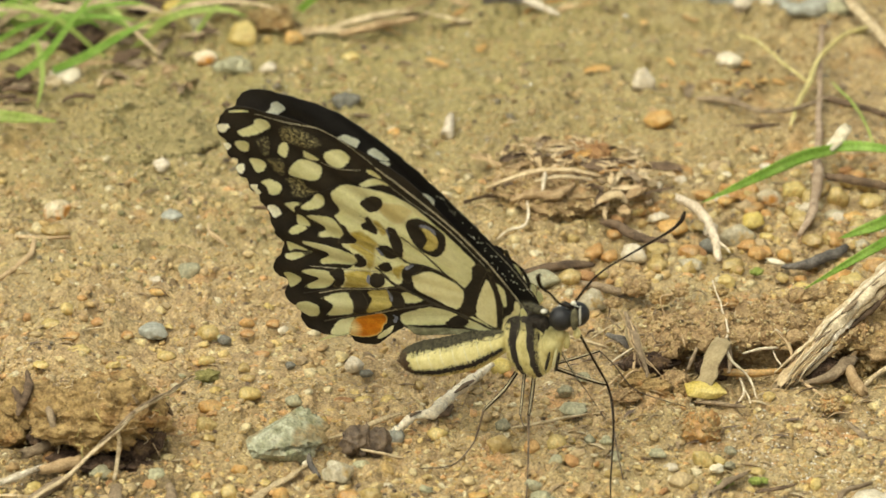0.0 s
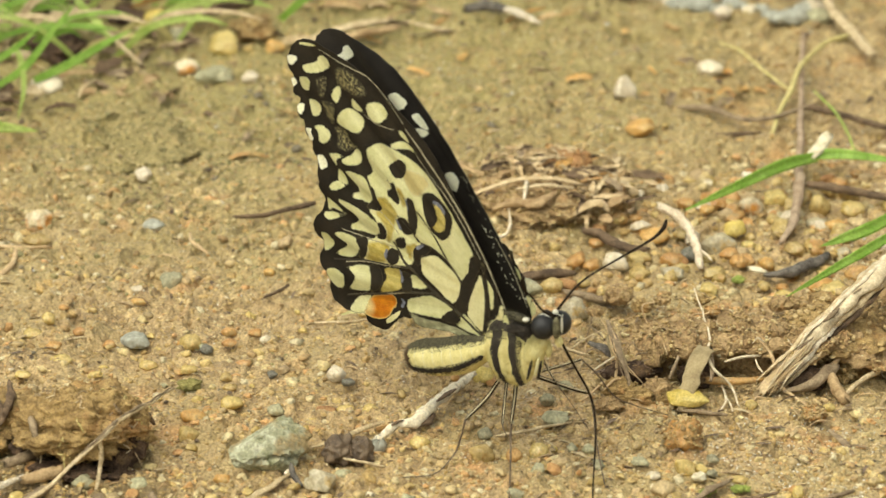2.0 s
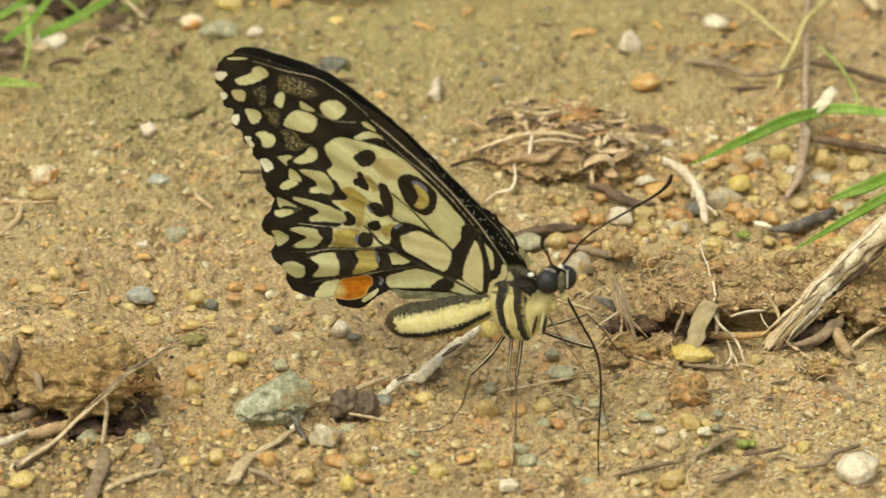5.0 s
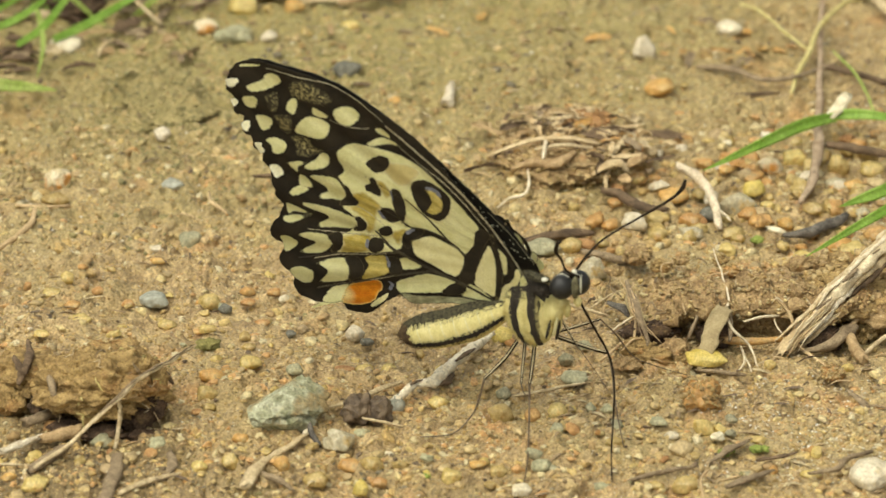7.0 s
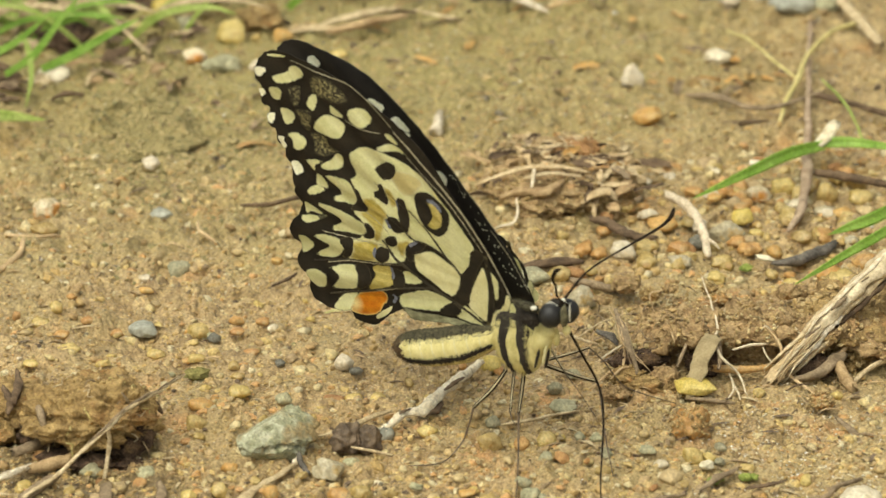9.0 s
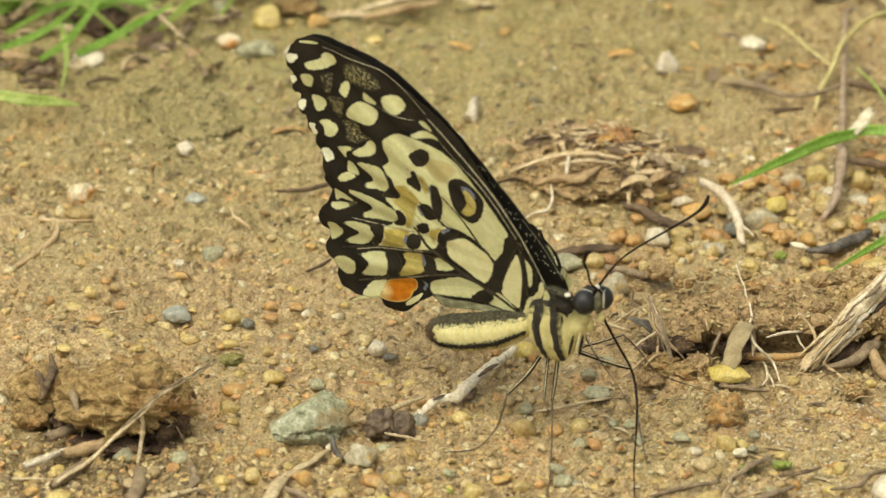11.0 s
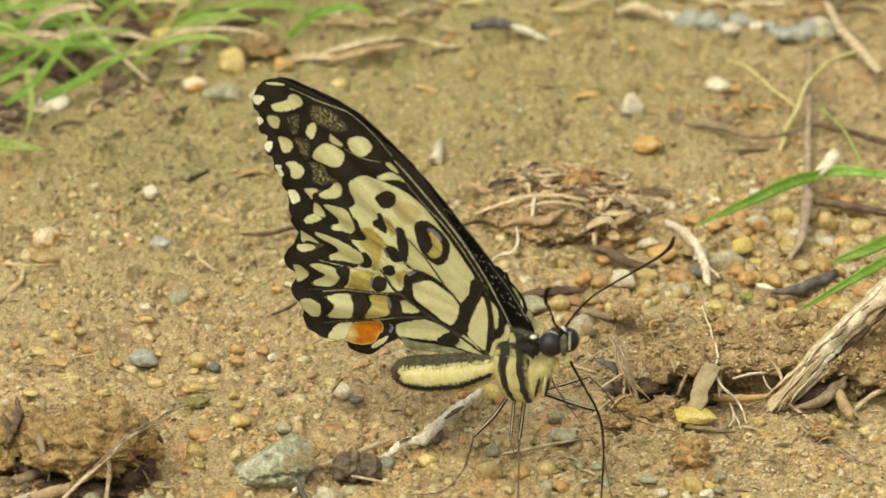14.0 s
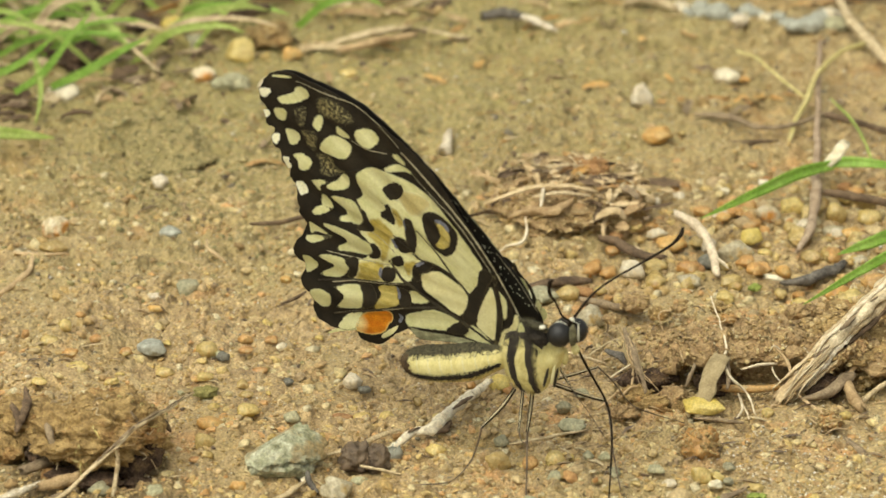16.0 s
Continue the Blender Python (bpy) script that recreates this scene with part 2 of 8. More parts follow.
GRASS_PALE = surface("pale_grass", (0.36, 0.48, 0.09), (0.57, 0.65, 0.20), 3.0, 0.5, 0.2, 0.4, 0.35, through_light=0.4)
MOSS = surface("moss", (0.13, 0.12, 0.035), (0.30, 0.26, 0.09), 0.6, 0.9, 0.6, 0.2, 0.2)
# the insect
RIM = (0.035, 0.028, 0.016)
SCALE_DARK = surface("dark_brown_wing", (0.013, 0.0105, 0.007), (0.029, 0.023, 0.014), 3.0, 0.75, 0.2, 0.16, 0.12)
SCALE_BLACK = surface("velvet_black_wing", (0.013, 0.011, 0.009), (0.026, 0.022, 0.017), 3.0, 0.6, 0.2, 0.16, 0.25)
CREAM = surface("cream_scales", (0.66, 0.645, 0.325), (0.80, 0.785, 0.47), 2.2, 0.6, 0.15, 0.16, 0.25, through_light=0.3, deep=0.88, rim=RIM, streak=0.03)
TAN = surface("buff_scales", (0.68, 0.635, 0.31), (0.78, 0.745, 0.42), 2.0, 0.65, 0.15, 0.16, 0.2, through_light=0.2, deep=0.9, rim=RIM)
FOLD = surface("grey_green_scales", (0.22, 0.21, 0.12), (0.46, 0.45, 0.27), 1.2, 0.65, 0.15, 0.16, 0.2, deep=0.8, rim=RIM, streak=0.3)
OCHRE = surface("ochre_scales", (0.46, 0.36, 0.075), (0.64, 0.54, 0.19), 1.2, 0.65, 0.15, 0.16, 0.2, through_light=0.15, rim=RIM, streak=0.2)
OCHRE_SOFT = surface("ochre_dusting", (0.48, 0.37, 0.07), (0.64, 0.53, 0.17), 1.0, 0.65, 0.15, 0.16, 0.2, through_light=0.15, rim=(0.72, 0.69, 0.37), soft=2.2, streak=0.25)
BUFF_SOFT = surface("buff_dusting", (0.60, 0.51, 0.21), (0.68, 0.59, 0.27), 1.6, 0.65, 0.15, 0.16, 0.2, through_light=0.2, rim=(0.73, 0.70, 0.40), soft=3.0)
ORANGE_END = (-28.4, -9.3)
ORANGE = surface("orange_scales", (0.50, 0.13, 0.004), (0.72, 0.27, 0.012), 1.4, 0.6, 0.15, 0.16, 0.25, through_light=0.15, rim=(0.70, 0.52, 0.17), soft=2.0, streak=0.2, blush=((ORANGE_END, 1.7, (0.76, 0.62, 0.27), 1.0),))
MARK = surface("black_wing_mark", (0.016, 0.013, 0.009), (0.032, 0.026, 0.016), 2.0, 0.75, 0.2, 0.16, 0.12, rim=(0.10, 0.083, 0.042), soft=0.7)
DUST = surface("dusted_scales", (0.022, 0.018, 0.010), (0.05, 0.041, 0.022), 0.5, 0.7, 0.2, 0.16, 0.2, (0.36, 0.32, 0.145), 0.48, 0.36, rim=(0.022, 0.018, 0.011), soft=5.0)
PALE_SPOT = surface("pale_scales", (0.80, 0.79, 0.54), (0.90, 0.89, 0.68), 2.0, 0.6, 0.1, 0.16, 0.25, rim=RIM)
BLUE = surface("blue_grey_scales", (0.09, 0.095, 0.12), (0.24, 0.25, 0.29), 0.4, 0.6, 0.1, 0.16, 0.25, rim=RIM)
VEIN = surface("dark_vein", (0.02, 0.016, 0.01), (0.06, 0.05, 0.03), 2.0, 0.55, 0.0, 0.2, 0.3)
VEIN_PALE = surface("pale_vein", (0.32, 0.28, 0.17), (0.46, 0.42, 0.28), 2.0, 0.5, 0.0, 0.2, 0.3)
FUR = surface("cream_fur", (0.53, 0.46, 0.175), (0.70, 0.63, 0.30), 1.2, 0.85, 0.35, 0.14, 0.15, deep=0.82)
WHITE_FUR = surface("white_fur", (0.50, 0.48, 0.36), (0.68, 0.66, 0.53), 0.6, 0.7, 0.3, 0.14, 0.2)
FUR_DARK = surface("black_fur", (0.018, 0.015, 0.011), (0.045, 0.036, 0.025), 1.0, 0.8, 0.5, 0.18, 0.2)
FUR_BROWN = surface("dark_brown_fur", (0.035, 0.022, 0.012), (0.12, 0.075, 0.035), 0.7, 0.8, 0.5, 0.18, 0.2)
FUR_PALE = surface("pale_fur", (0.54, 0.50, 0.25), (0.68, 0.635, 0.36), 0.9, 0.85, 0.35, 0.14, 0.15, deep=0.82)
FUR_BACK = surface("flecked_dark_fur", (0.018, 0.016, 0.010), (0.13, 0.115, 0.065), 0.35, 0.85, 0.6, 0.2, 0.15, deep=0.5)
FUR_GREY = surface("olive_grey_fur", (0.055, 0.05, 0.028), (0.20, 0.18, 0.10), 0.6, 0.85, 0.5, 0.18, 0.15)
EYE = surface("faceted_eye", (0.014, 0.0135, 0.012), (0.028, 0.026, 0.023), 0.7, 0.45, 0.1, 0.12, 0.3)
CHITIN = surface("black_chitin", (0.014, 0.010, 0.007), (0.030, 0.021, 0.013), 1.0, 0.7, 0.1, 0.2, 0.05)
CHITIN_BROWN = surface("brown_chitin", (0.07, 0.045, 0.025), (0.16, 0.11, 0.06), 1.0, 0.45, 0.1, 0.2, 0.4)
CHITIN_PALE = surface("pale_chitin", (0.42, 0.35, 0.20), (0.58, 0.50, 0.32), 1.0, 0.5, 0.1, 0.2, 0.3)


# ---- mesh tools (all take millimetres) ----
def mesh_object(name, verts, faces, material, parent=None, label="", smooth=True):
    me = bpy.data.meshes.new(name)
    me.from_pydata([(x * MM, y * MM, z * MM) for x, y, z in verts], [], faces)
    me.materials.append(material)
    if smooth:
        me.polygons.foreach_set("use_smooth", [True] * len(me.polygons))
    me.update()
    ob = new(name, me)
    ob.parent = parent
    if label:
        tagged(ob, label)
    return ob


def smooth_path(points, steps=6, closed=False):
    """Catmull-Rom curve through control points."""
    pts = [Vector(p) for p in points]
    n = len(pts)
    out = []
    for i in range(n if closed else n - 1):
        a = pts[(i - 1) % n] if closed or i > 0 else pts[0] * 2 - pts[1]
        b, c = pts[i], pts[(i + 1) % n]
        d = pts[(i + 2) % n] if closed or i + 2 < n else pts[-1] * 2 - pts[-2]
        for s in range(steps):
            t = s / steps
            out.append(0.5 * (2 * b + (c - a) * t + (2 * a - 5 * b + 4 * c - d) * t * t + (3 * b - a - 3 * c + d) * t ** 3))
    if not closed:
        out.append(pts[-1].copy())
    return out


def tube(points, radii, sides=8, steps=6, flat=1.0, rough=0.0, seed=0, wander=0.0, ref=(0, 0, 1)):
    """A tapered, optionally flattened and gnarled rod along a curve: vertices and faces."""
    path = smooth_path(points, steps)
    n = len(path)
    verts, faces = [], []
    rs = [r for r in radii]
    ref = Vector(ref)
    for i, p in enumerate(path):
        k = i / (n - 1) * (len(rs) - 1)
        j = min(int(k), len(rs) - 2)
        r = rs[j] + (rs[j + 1] - rs[j]) * (k - j)
        d = (path[min(i + 1, n - 1)] - path[max(i - 1, 0)]).normalized()
        side = d.cross(ref)
        side = side.normalized() if side.length > 1e-4 else Vector((1, 0, 0))
        upv = side.cross(d).normalized()
        p = p + wander * noise.noise_vector(p * 0.35 + Vector((seed, 0, 0)))
        for s in range(sides):
            a = 2 * math.pi * s / sides
            q = side * math.cos(a) + upv * math.sin(a) * flat
            g = 1 + rough * noise.noise((p + q * r) * (0.9 / max(r, 0.3)) + Vector((0, seed * 7.3, 0)))
            if rough >= 0.2:        # grain along the length, splintered ends
                g *= 1 + 0.55 * rough * noise.noise(Vector((1.7 * math.cos(a), 1.7 * math.sin(a), seed * 3.1 + i * 0.05)))
                if i in (0, n - 1):
                    g *= 0.75
                    p = path[i] + d * (1 if i else -1) * r * 1.6 * noise.noise(Vector((2.6 * math.cos(a), 2.6 * math.sin(a), seed * 1.7 + i)))
            verts.append(tuple(p + q * r * g))
    for i in range(n - 1):
        for s in range(sides):
            a, b = i * sides + s, i * sides + (s + 1) % sides
            faces.append((a, b, b + sides, a + sides))
    faces.append(tuple(range(sides - 1, -1, -1)))
    faces.append(tuple(range((n - 1) * sides, n * sides)))
    return verts, faces


def lump(sx, sy, sz, subdiv=3, rough=0.2, lumps=1.6, facets=0.0, seed=0, fine=0.0, cut=-0.55):
    """An irregular stone or clod with half axes sx, sy, sz and a flattened base."""
    bm = bmesh.new()
    bmesh.ops.create_icosphere(bm, subdivisions=subdiv, radius=1)
    off = Vector((seed * 3.7, seed * 1.9, seed * 5.3))
    rng = random.Random(seed)
    planes = []
    for _ in range(14):
        v = Vector((rng.gauss(0, 1), rng.gauss(0, 1), rng.gauss(0, 1))).normalized()
        planes.append((v, rng.uniform(0.62, 0.92)))
    for v in bm.verts:
        d = v.co.normalized()
        r = 1 + rough * noise.noise(d * lumps + off) + 0.5 * rough * noise.noise(d * lumps * 2.3 + off)
        if fine:
            r += fine * noise.fractal(d * lumps * 4 + off, 0.9, 2.1, 4)
        if facets:
            cap = min((h / max(d.dot(q), 1e-3) for q, h in planes if d.dot(q) > 0.05), default=r)
            r = r * (1 - facets) + min(r, cap) * facets
        q = d * r
        q.z = max(q.z, cut)
        v.co = Vector((q.x * sx, q.y * sy, q.z * sz))
    verts = [tuple(v.co) for v in bm.verts]
    faces = [tuple(v.index for v in f.verts) for f in bm.faces]
    bm.free()
    return verts, faces


def height(x, y):
    return float(ground_height(x, y))


def stone(x, y, w, h, material, label, category="pebble", depth=0.0, subdiv=3, rough=0.22, facets=0.0, seed=0, turn=0.0, name="pebble", sink=0.3, group="", fine=0.03):
    """A stone w wide and h high, half sunk into the soil at x, y."""
    seed = seed or int(abs(x * 31 + y * 17)) % 997 + 1
    v, f = lump(w / 2, (depth or w * 0.85) / 2, h / 2, subdiv, rough, 1.5, facets, seed, fine, -0.8)
    ob = mesh_object(name, v, f, material)
    ob.matrix_basis = pose(x * MM, y * MM, (height(x, y) + 0.25 + h * (0.5 - sink)) * MM, 0, 0, turn)
    return tagged(ob, label if len(label.split()) > 3 else label + " on damp soil", category, group)


def rod(name, points, radii, material, label, category, sides=10, flat=1.0, rough=0.3, wander=0.12, seed=1, group="", steps=6, parent=None, ref=(0, 0, 1)):
    """A twig, root, straw or blade as one thing, with its origin at its first point."""
    o = Vector(points[0])
    v, f = tube([Vector(p) - o for p in points], radii, sides, steps, flat, rough, seed, wander, ref)
    ob = mesh_object(name, v, f, material)
    ob.location = o * MM - (parent.location if parent else Vector())
    ob.parent = parent
    if parent:
        return ob
    return tagged(ob, label if len(label.split()) > 3 else label + " on damp soil", category, group)


def grains(points, sizes, r):
    """Angular grains at the given points, as arrays of vertices and triangles."""
    n = len(points)
    g = 1.618 / 1.902
    k = 1 / 1.902
    base = np.array([(-k, g, 0), (k, g, 0), (-k, -g, 0), (k, -g, 0), (0, -k, g), (0, k, g), (0, -k, -g), (0, k, -g), (g, 0, -k), (g, 0, k), (-g, 0, -k), (-g, 0, k)])
    tri = np.array([(0, 11, 5), (0, 5, 1), (0, 1, 7), (0, 7, 10), (0, 10, 11), (1, 5, 9), (5, 11, 4), (11, 10, 2), (10, 7, 6), (7, 1, 8),
                    (3, 9, 4), (3, 4, 2), (3, 2, 6), (3, 6, 8), (3, 8, 9), (4, 9, 5), (2, 4, 11), (6, 2, 10), (8, 6, 7), (9, 8, 1)])
    a = r.uniform(0, 6.28, n)
    v = base[None] * (1 + 0.7 * (r.rand(n, 12, 1) - 0.5)) * (np.stack([sizes, sizes * r.uniform(0.55, 1, n), sizes * r.uniform(0.45, 0.8, n)], -1) * 0.5)[:, None, :]
    c, d = np.cos(a)[:, None], np.sin(a)[:, None]
    vx, vy = v[:, :, 0] * c - v[:, :, 1] * d, v[:, :, 0] * d + v[:, :, 1] * c
    tilt = r.uniform(-0.6, 0.6, n)[:, None]
    vz = v[:, :, 2] * r.uniform(0.6, 1.2, n)[:, None] + vx * tilt * 0.5
    v = (np.stack([vx, vy, vz], -1) + points[:, None, :]).reshape(-1, 3)
    return v, (tri[None] + (np.arange(n) * 12)[:, None, None]).reshape(-1, 3)


def shred(name, c, heading, length, width, curl, tilt, material, label, group, seed):
    """A torn, curled scrap of dead leaf: a thin uneven plate."""
    r = random.Random(seed)
    m, k = 7, 3
    top, th = [], 0.09
    lean = Vector((math.cos(heading), math.sin(heading), tilt)).normalized()
    across = lean.cross(Vector((0, 0, 1))).normalized()
    across = (across + Vector((0, 0, r.uniform(-0.8, 0.8)))).normalized()
    upv = across.cross(lean).normalized()
    for i in range(m + 1):
        t = i / m - 0.5
        w = width * 0.5 * (0.35 + 0.65 * math.cos(t * 2.6)) * r.uniform(0.6, 1.25)
        bend = across * (0.3 * length * t * t * r.uniform(0.5, 1.0))
        for j in range(k + 1):
            u = (j / k - 0.5) * 2
            top.append(lean * (t * length + r.uniform(-0.05, 0.05) * length) + bend + across * (u * w) + upv * (curl * (u * u * 0.5 - 2.2 * t * t) + r.gauss(0, 0.06)))
    n = len(top)
    verts = [tuple(p) for p in top] + [tuple(p - upv * th) for p in top]
    faces = []
    for i in range(m):
        for j in range(k):
            a = i * (k + 1) + j
            q = (a, a + 1, a + k + 2, a + k + 1)
            faces += [q, tuple(x + n for x in reversed(q))]
    ring = list(range(k + 1)) + [i * (k + 1) + k for i in range(1, m + 1)] + [m * (k + 1) + j for j in range(k - 1, -1, -1)] + [i * (k + 1) for i in range(m - 1, 0, -1)]
    for a, b in zip(ring, ring[1:] + ring[:1]):
        faces.append((b, a, a + n, b + n))
    ob = mesh_object(name, verts, faces, material, smooth=False)
    ob.location = Vector(c) * MM
    return tagged(ob, label, "litter", group)


def joined(name, pieces, label, category):
    """Many scraps as one uncountable layer."""
    verts, faces, slots, coats = [], [], [], []
    for ob in pieces:
        k, coat = len(verts), ob.data.materials[0]
        if coat not in coats:
            coats.append(coat)
        verts += [tuple(ob.matrix_basis @ v.co) for v in ob.data.vertices]
        for f in ob.data.polygons:
            faces.append(tuple(k + i for i in f.vertices))
            slots.append(coats.index(coat))
        bpy.data.objects.remove(ob)
    me = bpy.data.meshes.new(name)
    me.from_pydata(verts, [], faces)
    for coat in coats:
        me.materials.append(coat)
    me.polygons.foreach_set("material_index", slots)
    return tagged(new(name, me), label, category, kind="stuff")


def crust(ob, n, lo, hi, material, seed, name="crumb_layer"):
    """Loose crumbs sticking to a lump of soil, as one part of it."""
    r = np.random.RandomState(seed)
    me = ob.data
    co, no = np.empty(len(me.vertices) * 3), np.empty(len(me.vertices) * 3)
    me.vertices.foreach_get("co", co)
    me.vertices.foreach_get("normal", no)
    co, no = co.reshape(-1, 3) / MM, no.reshape(-1, 3)
    ok = np.flatnonzero(no[:, 2] > -0.35)
    pick = r.choice(ok, n)
    s = lo + (hi - lo) * r.rand(n) ** 2
    p = co[pick] + r.normal(0, 0.12, (n, 3)) + no[pick] * (s * 0.15)[:, None]
    v, f = grains(p, s, r)
    m2 = bpy.data.meshes.new(name)
    m2.from_pydata((v * MM).tolist(), [], f.tolist())
    m2.materials.append(material)
    m2.polygons.foreach_set("use_smooth", [True] * len(m2.polygons))
    part = new(name, m2)
    part.parent = ob
    tagged(part, kind="stuff")
    return ob


def rootlets(ob, n, length, coats, seed):
    """Thin pale rootlets curling out of a lump of soil, each a part of it."""
    r = random.Random(seed)
    verts = [v for v in ob.data.vertices if v.normal.z > -0.2 and v.normal.y < 0.4]
    for k in range(n):
        v = r.choice(verts)
        p, out = v.co / MM, v.normal.copy()
        along = out.cross(Vector((r.gauss(0, 1), r.gauss(0, 1), r.gauss(0, 1)))).normalized()
        side = out.cross(along)
        l = length * r.uniform(0.4, 1.2)
        pts = [p - out * 0.15, p + along * l * 0.35 + out * 0.35 + side * r.gauss(0, 0.2) * l, p + along * l * 0.7 + out * r.uniform(0.0, 0.5) + side * r.gauss(0, 0.3) * l, p + along * l + out * r.uniform(-0.2, 0.6)]
        mesh_object("rootlet", *tube(pts, (0.09, r.uniform(0.07, 0.13), 0.08, 0.04), 5, 4), r.choice(coats), ob)
    return ob


def grain_material(name, colours, rough=0.55):
    m = bpy.data.materials.new(name)
    m.use_nodes = True
    n, l = m.node_tree.nodes, m.node_tree.links
    g = n.new("ShaderNodeNewGeometry")
    r = n.new("ShaderNodeValToRGB")
    r.color_ramp.interpolation = "CONSTANT"
    while len(r.color_ramp.elements) < len(colours):
        r.color_ramp.elements.new(0.5)
    for i, c in enumerate(colours):
        r.color_ramp.elements[i].position = i / len(colours)
        r.color_ramp.elements[i].color = (*c, 1)
    l.new(g.outputs["Random Per Island"], r.inputs[0])
    co = n.new("ShaderNodeTexCoord").outputs["Object"]
    t = n.new("ShaderNodeTexNoise")
    t.inputs["Scale"].default_value, t.inputs["Detail"].default_value = 2200, 4.0
    l.new(co, t.inputs["Vector"])
    k = n.new("ShaderNodeMapRange")
    k.inputs[1].default_value, k.inputs[2].default_value, k.inputs[3].default_value, k.inputs[4].default_value = 0.3, 0.7, 0.55, 1.15
    l.new(t.outputs["Fac"], k.inputs[0])
    x = n.new("ShaderNodeMix")
    x.data_type, x.blend_type = "RGBA", "MULTIPLY"
    x.inputs[0].default_value = 1.0
    l.new(r.outputs[0], x.inputs[6])
    l.new(k.outputs[0], x.inputs[7])
    l.new(x.outputs[2], n["Principled BSDF"].inputs["Base Color"])
    n["Principled BSDF"].inputs["Roughness"].default_value = rough
    bp = n.new("ShaderNodeBump")
    bp.inputs["Strength"].default_value, bp.inputs["Distance"].default_value = 0.9, 0.0004
    l.new(t.outputs["Fac"], bp.inputs["Height"])
    l.new(bp.outputs[0], n["Principled BSDF"].inputs["Normal"])
    return m


GRAINS = grain_material("mixed_grains", [(0.60, 0.43, 0.15), (0.50, 0.33, 0.11), (0.62, 0.48, 0.21), (0.43, 0.28, 0.11), (0.60, 0.345, 0.125), (0.55, 0.40, 0.17), (0.62, 0.50, 0.25), (0.40, 0.29, 0.13), (0.52, 0.35, 0.13), (0.537, 0.378, 0.171), (0.488, 0.354, 0.146), (0.64, 0.54, 0.31)])
DARK_GRAINS = grain_material("dark_grit", [(0.13, 0.085, 0.045), (0.24, 0.165, 0.08), (0.30, 0.20, 0.085), (0.36, 0.24, 0.10), (0.21, 0.17, 0.10)], 0.7)
FLAKES = grain_material("plant_scraps", [(0.16, 0.105, 0.06), (0.30, 0.205, 0.10), (0.42, 0.30, 0.14), (0.56, 0.44, 0.24), (0.38, 0.27, 0.13), (0.48, 0.35, 0.17)], 0.7)
# white grains stand in for wet glints on the soil
GLINTS = grain_material("white_specks", [(0.80, 0.75, 0.62), (0.70, 0.63, 0.47), (0.76, 0.66, 0.45)], 0.25)
OLIVE_GRAINS = grain_material("mossy_crumbs", [(0.33, 0.27, 0.105), (0.42, 0.33, 0.14), (0.26, 0.225, 0.09), (0.50, 0.39, 0.17)], 0.8)
CRUMBS = grain_material("soil_crumbs", [(0.512, 0.366, 0.159), (0.427, 0.293, 0.110), (0.549, 0.403, 0.183), (0.342, 0.220, 0.085), (0.464, 0.317, 0.122)], 0.85)


# ---- ground ----
def steps_out(a, b, fine, growth, far):
    xs = list(np.arange(a, b, fine))
    lo, hi, s = [a], [xs[-1]], fine
    while hi[-1] < far:
        s *= growth
        lo.append(lo[-1] - s)
        hi.append(hi[-1] + s)
    return np.array(lo[:0:-1] + xs + hi[1:])


gx = steps_out(-68, 70, 0.24, 1.16, 60000)
gy = steps_out(-80, 140, 0.36, 1.16, 60000)
GX, GY = np.meshgrid(gx, gy)
GZ = ground_height(GX, GY) + relief(GX, GY)
nx, ny = len(gx), len(gy)
idx = np.arange(nx * ny).reshape(ny, nx)
quads = np.stack([idx[:-1, :-1], idx[:-1, 1:], idx[1:, 1:], idx[1:, :-1]], -1).reshape(-1, 4)
ground_mesh = bpy.data.meshes.new("ground")
ground_mesh.from_pydata((np.stack([GX, GY, GZ], -1).reshape(-1, 3) * MM).tolist(), [], quads.tolist())
ground_mesh.materials.append(SOIL)
ground_mesh.polygons.foreach_set("use_smooth", [True] * len(ground_mesh.polygons))
tagged(new("ground", ground_mesh), "damp tan sandy soil strewn with grit", "ground", kind="structure")


# ---- the butterfly ----
def camber(x, y):
    """Gentle bow and radial pleats of a wing, hinge at the origin."""
    r, a = math.hypot(x, y), math.atan2(y, x)
    return 0.5 * math.sin(min(r / 46, 1) * math.pi) + 0.24 * math.cos(a * 34) * min(r / 28, 1) ** 2


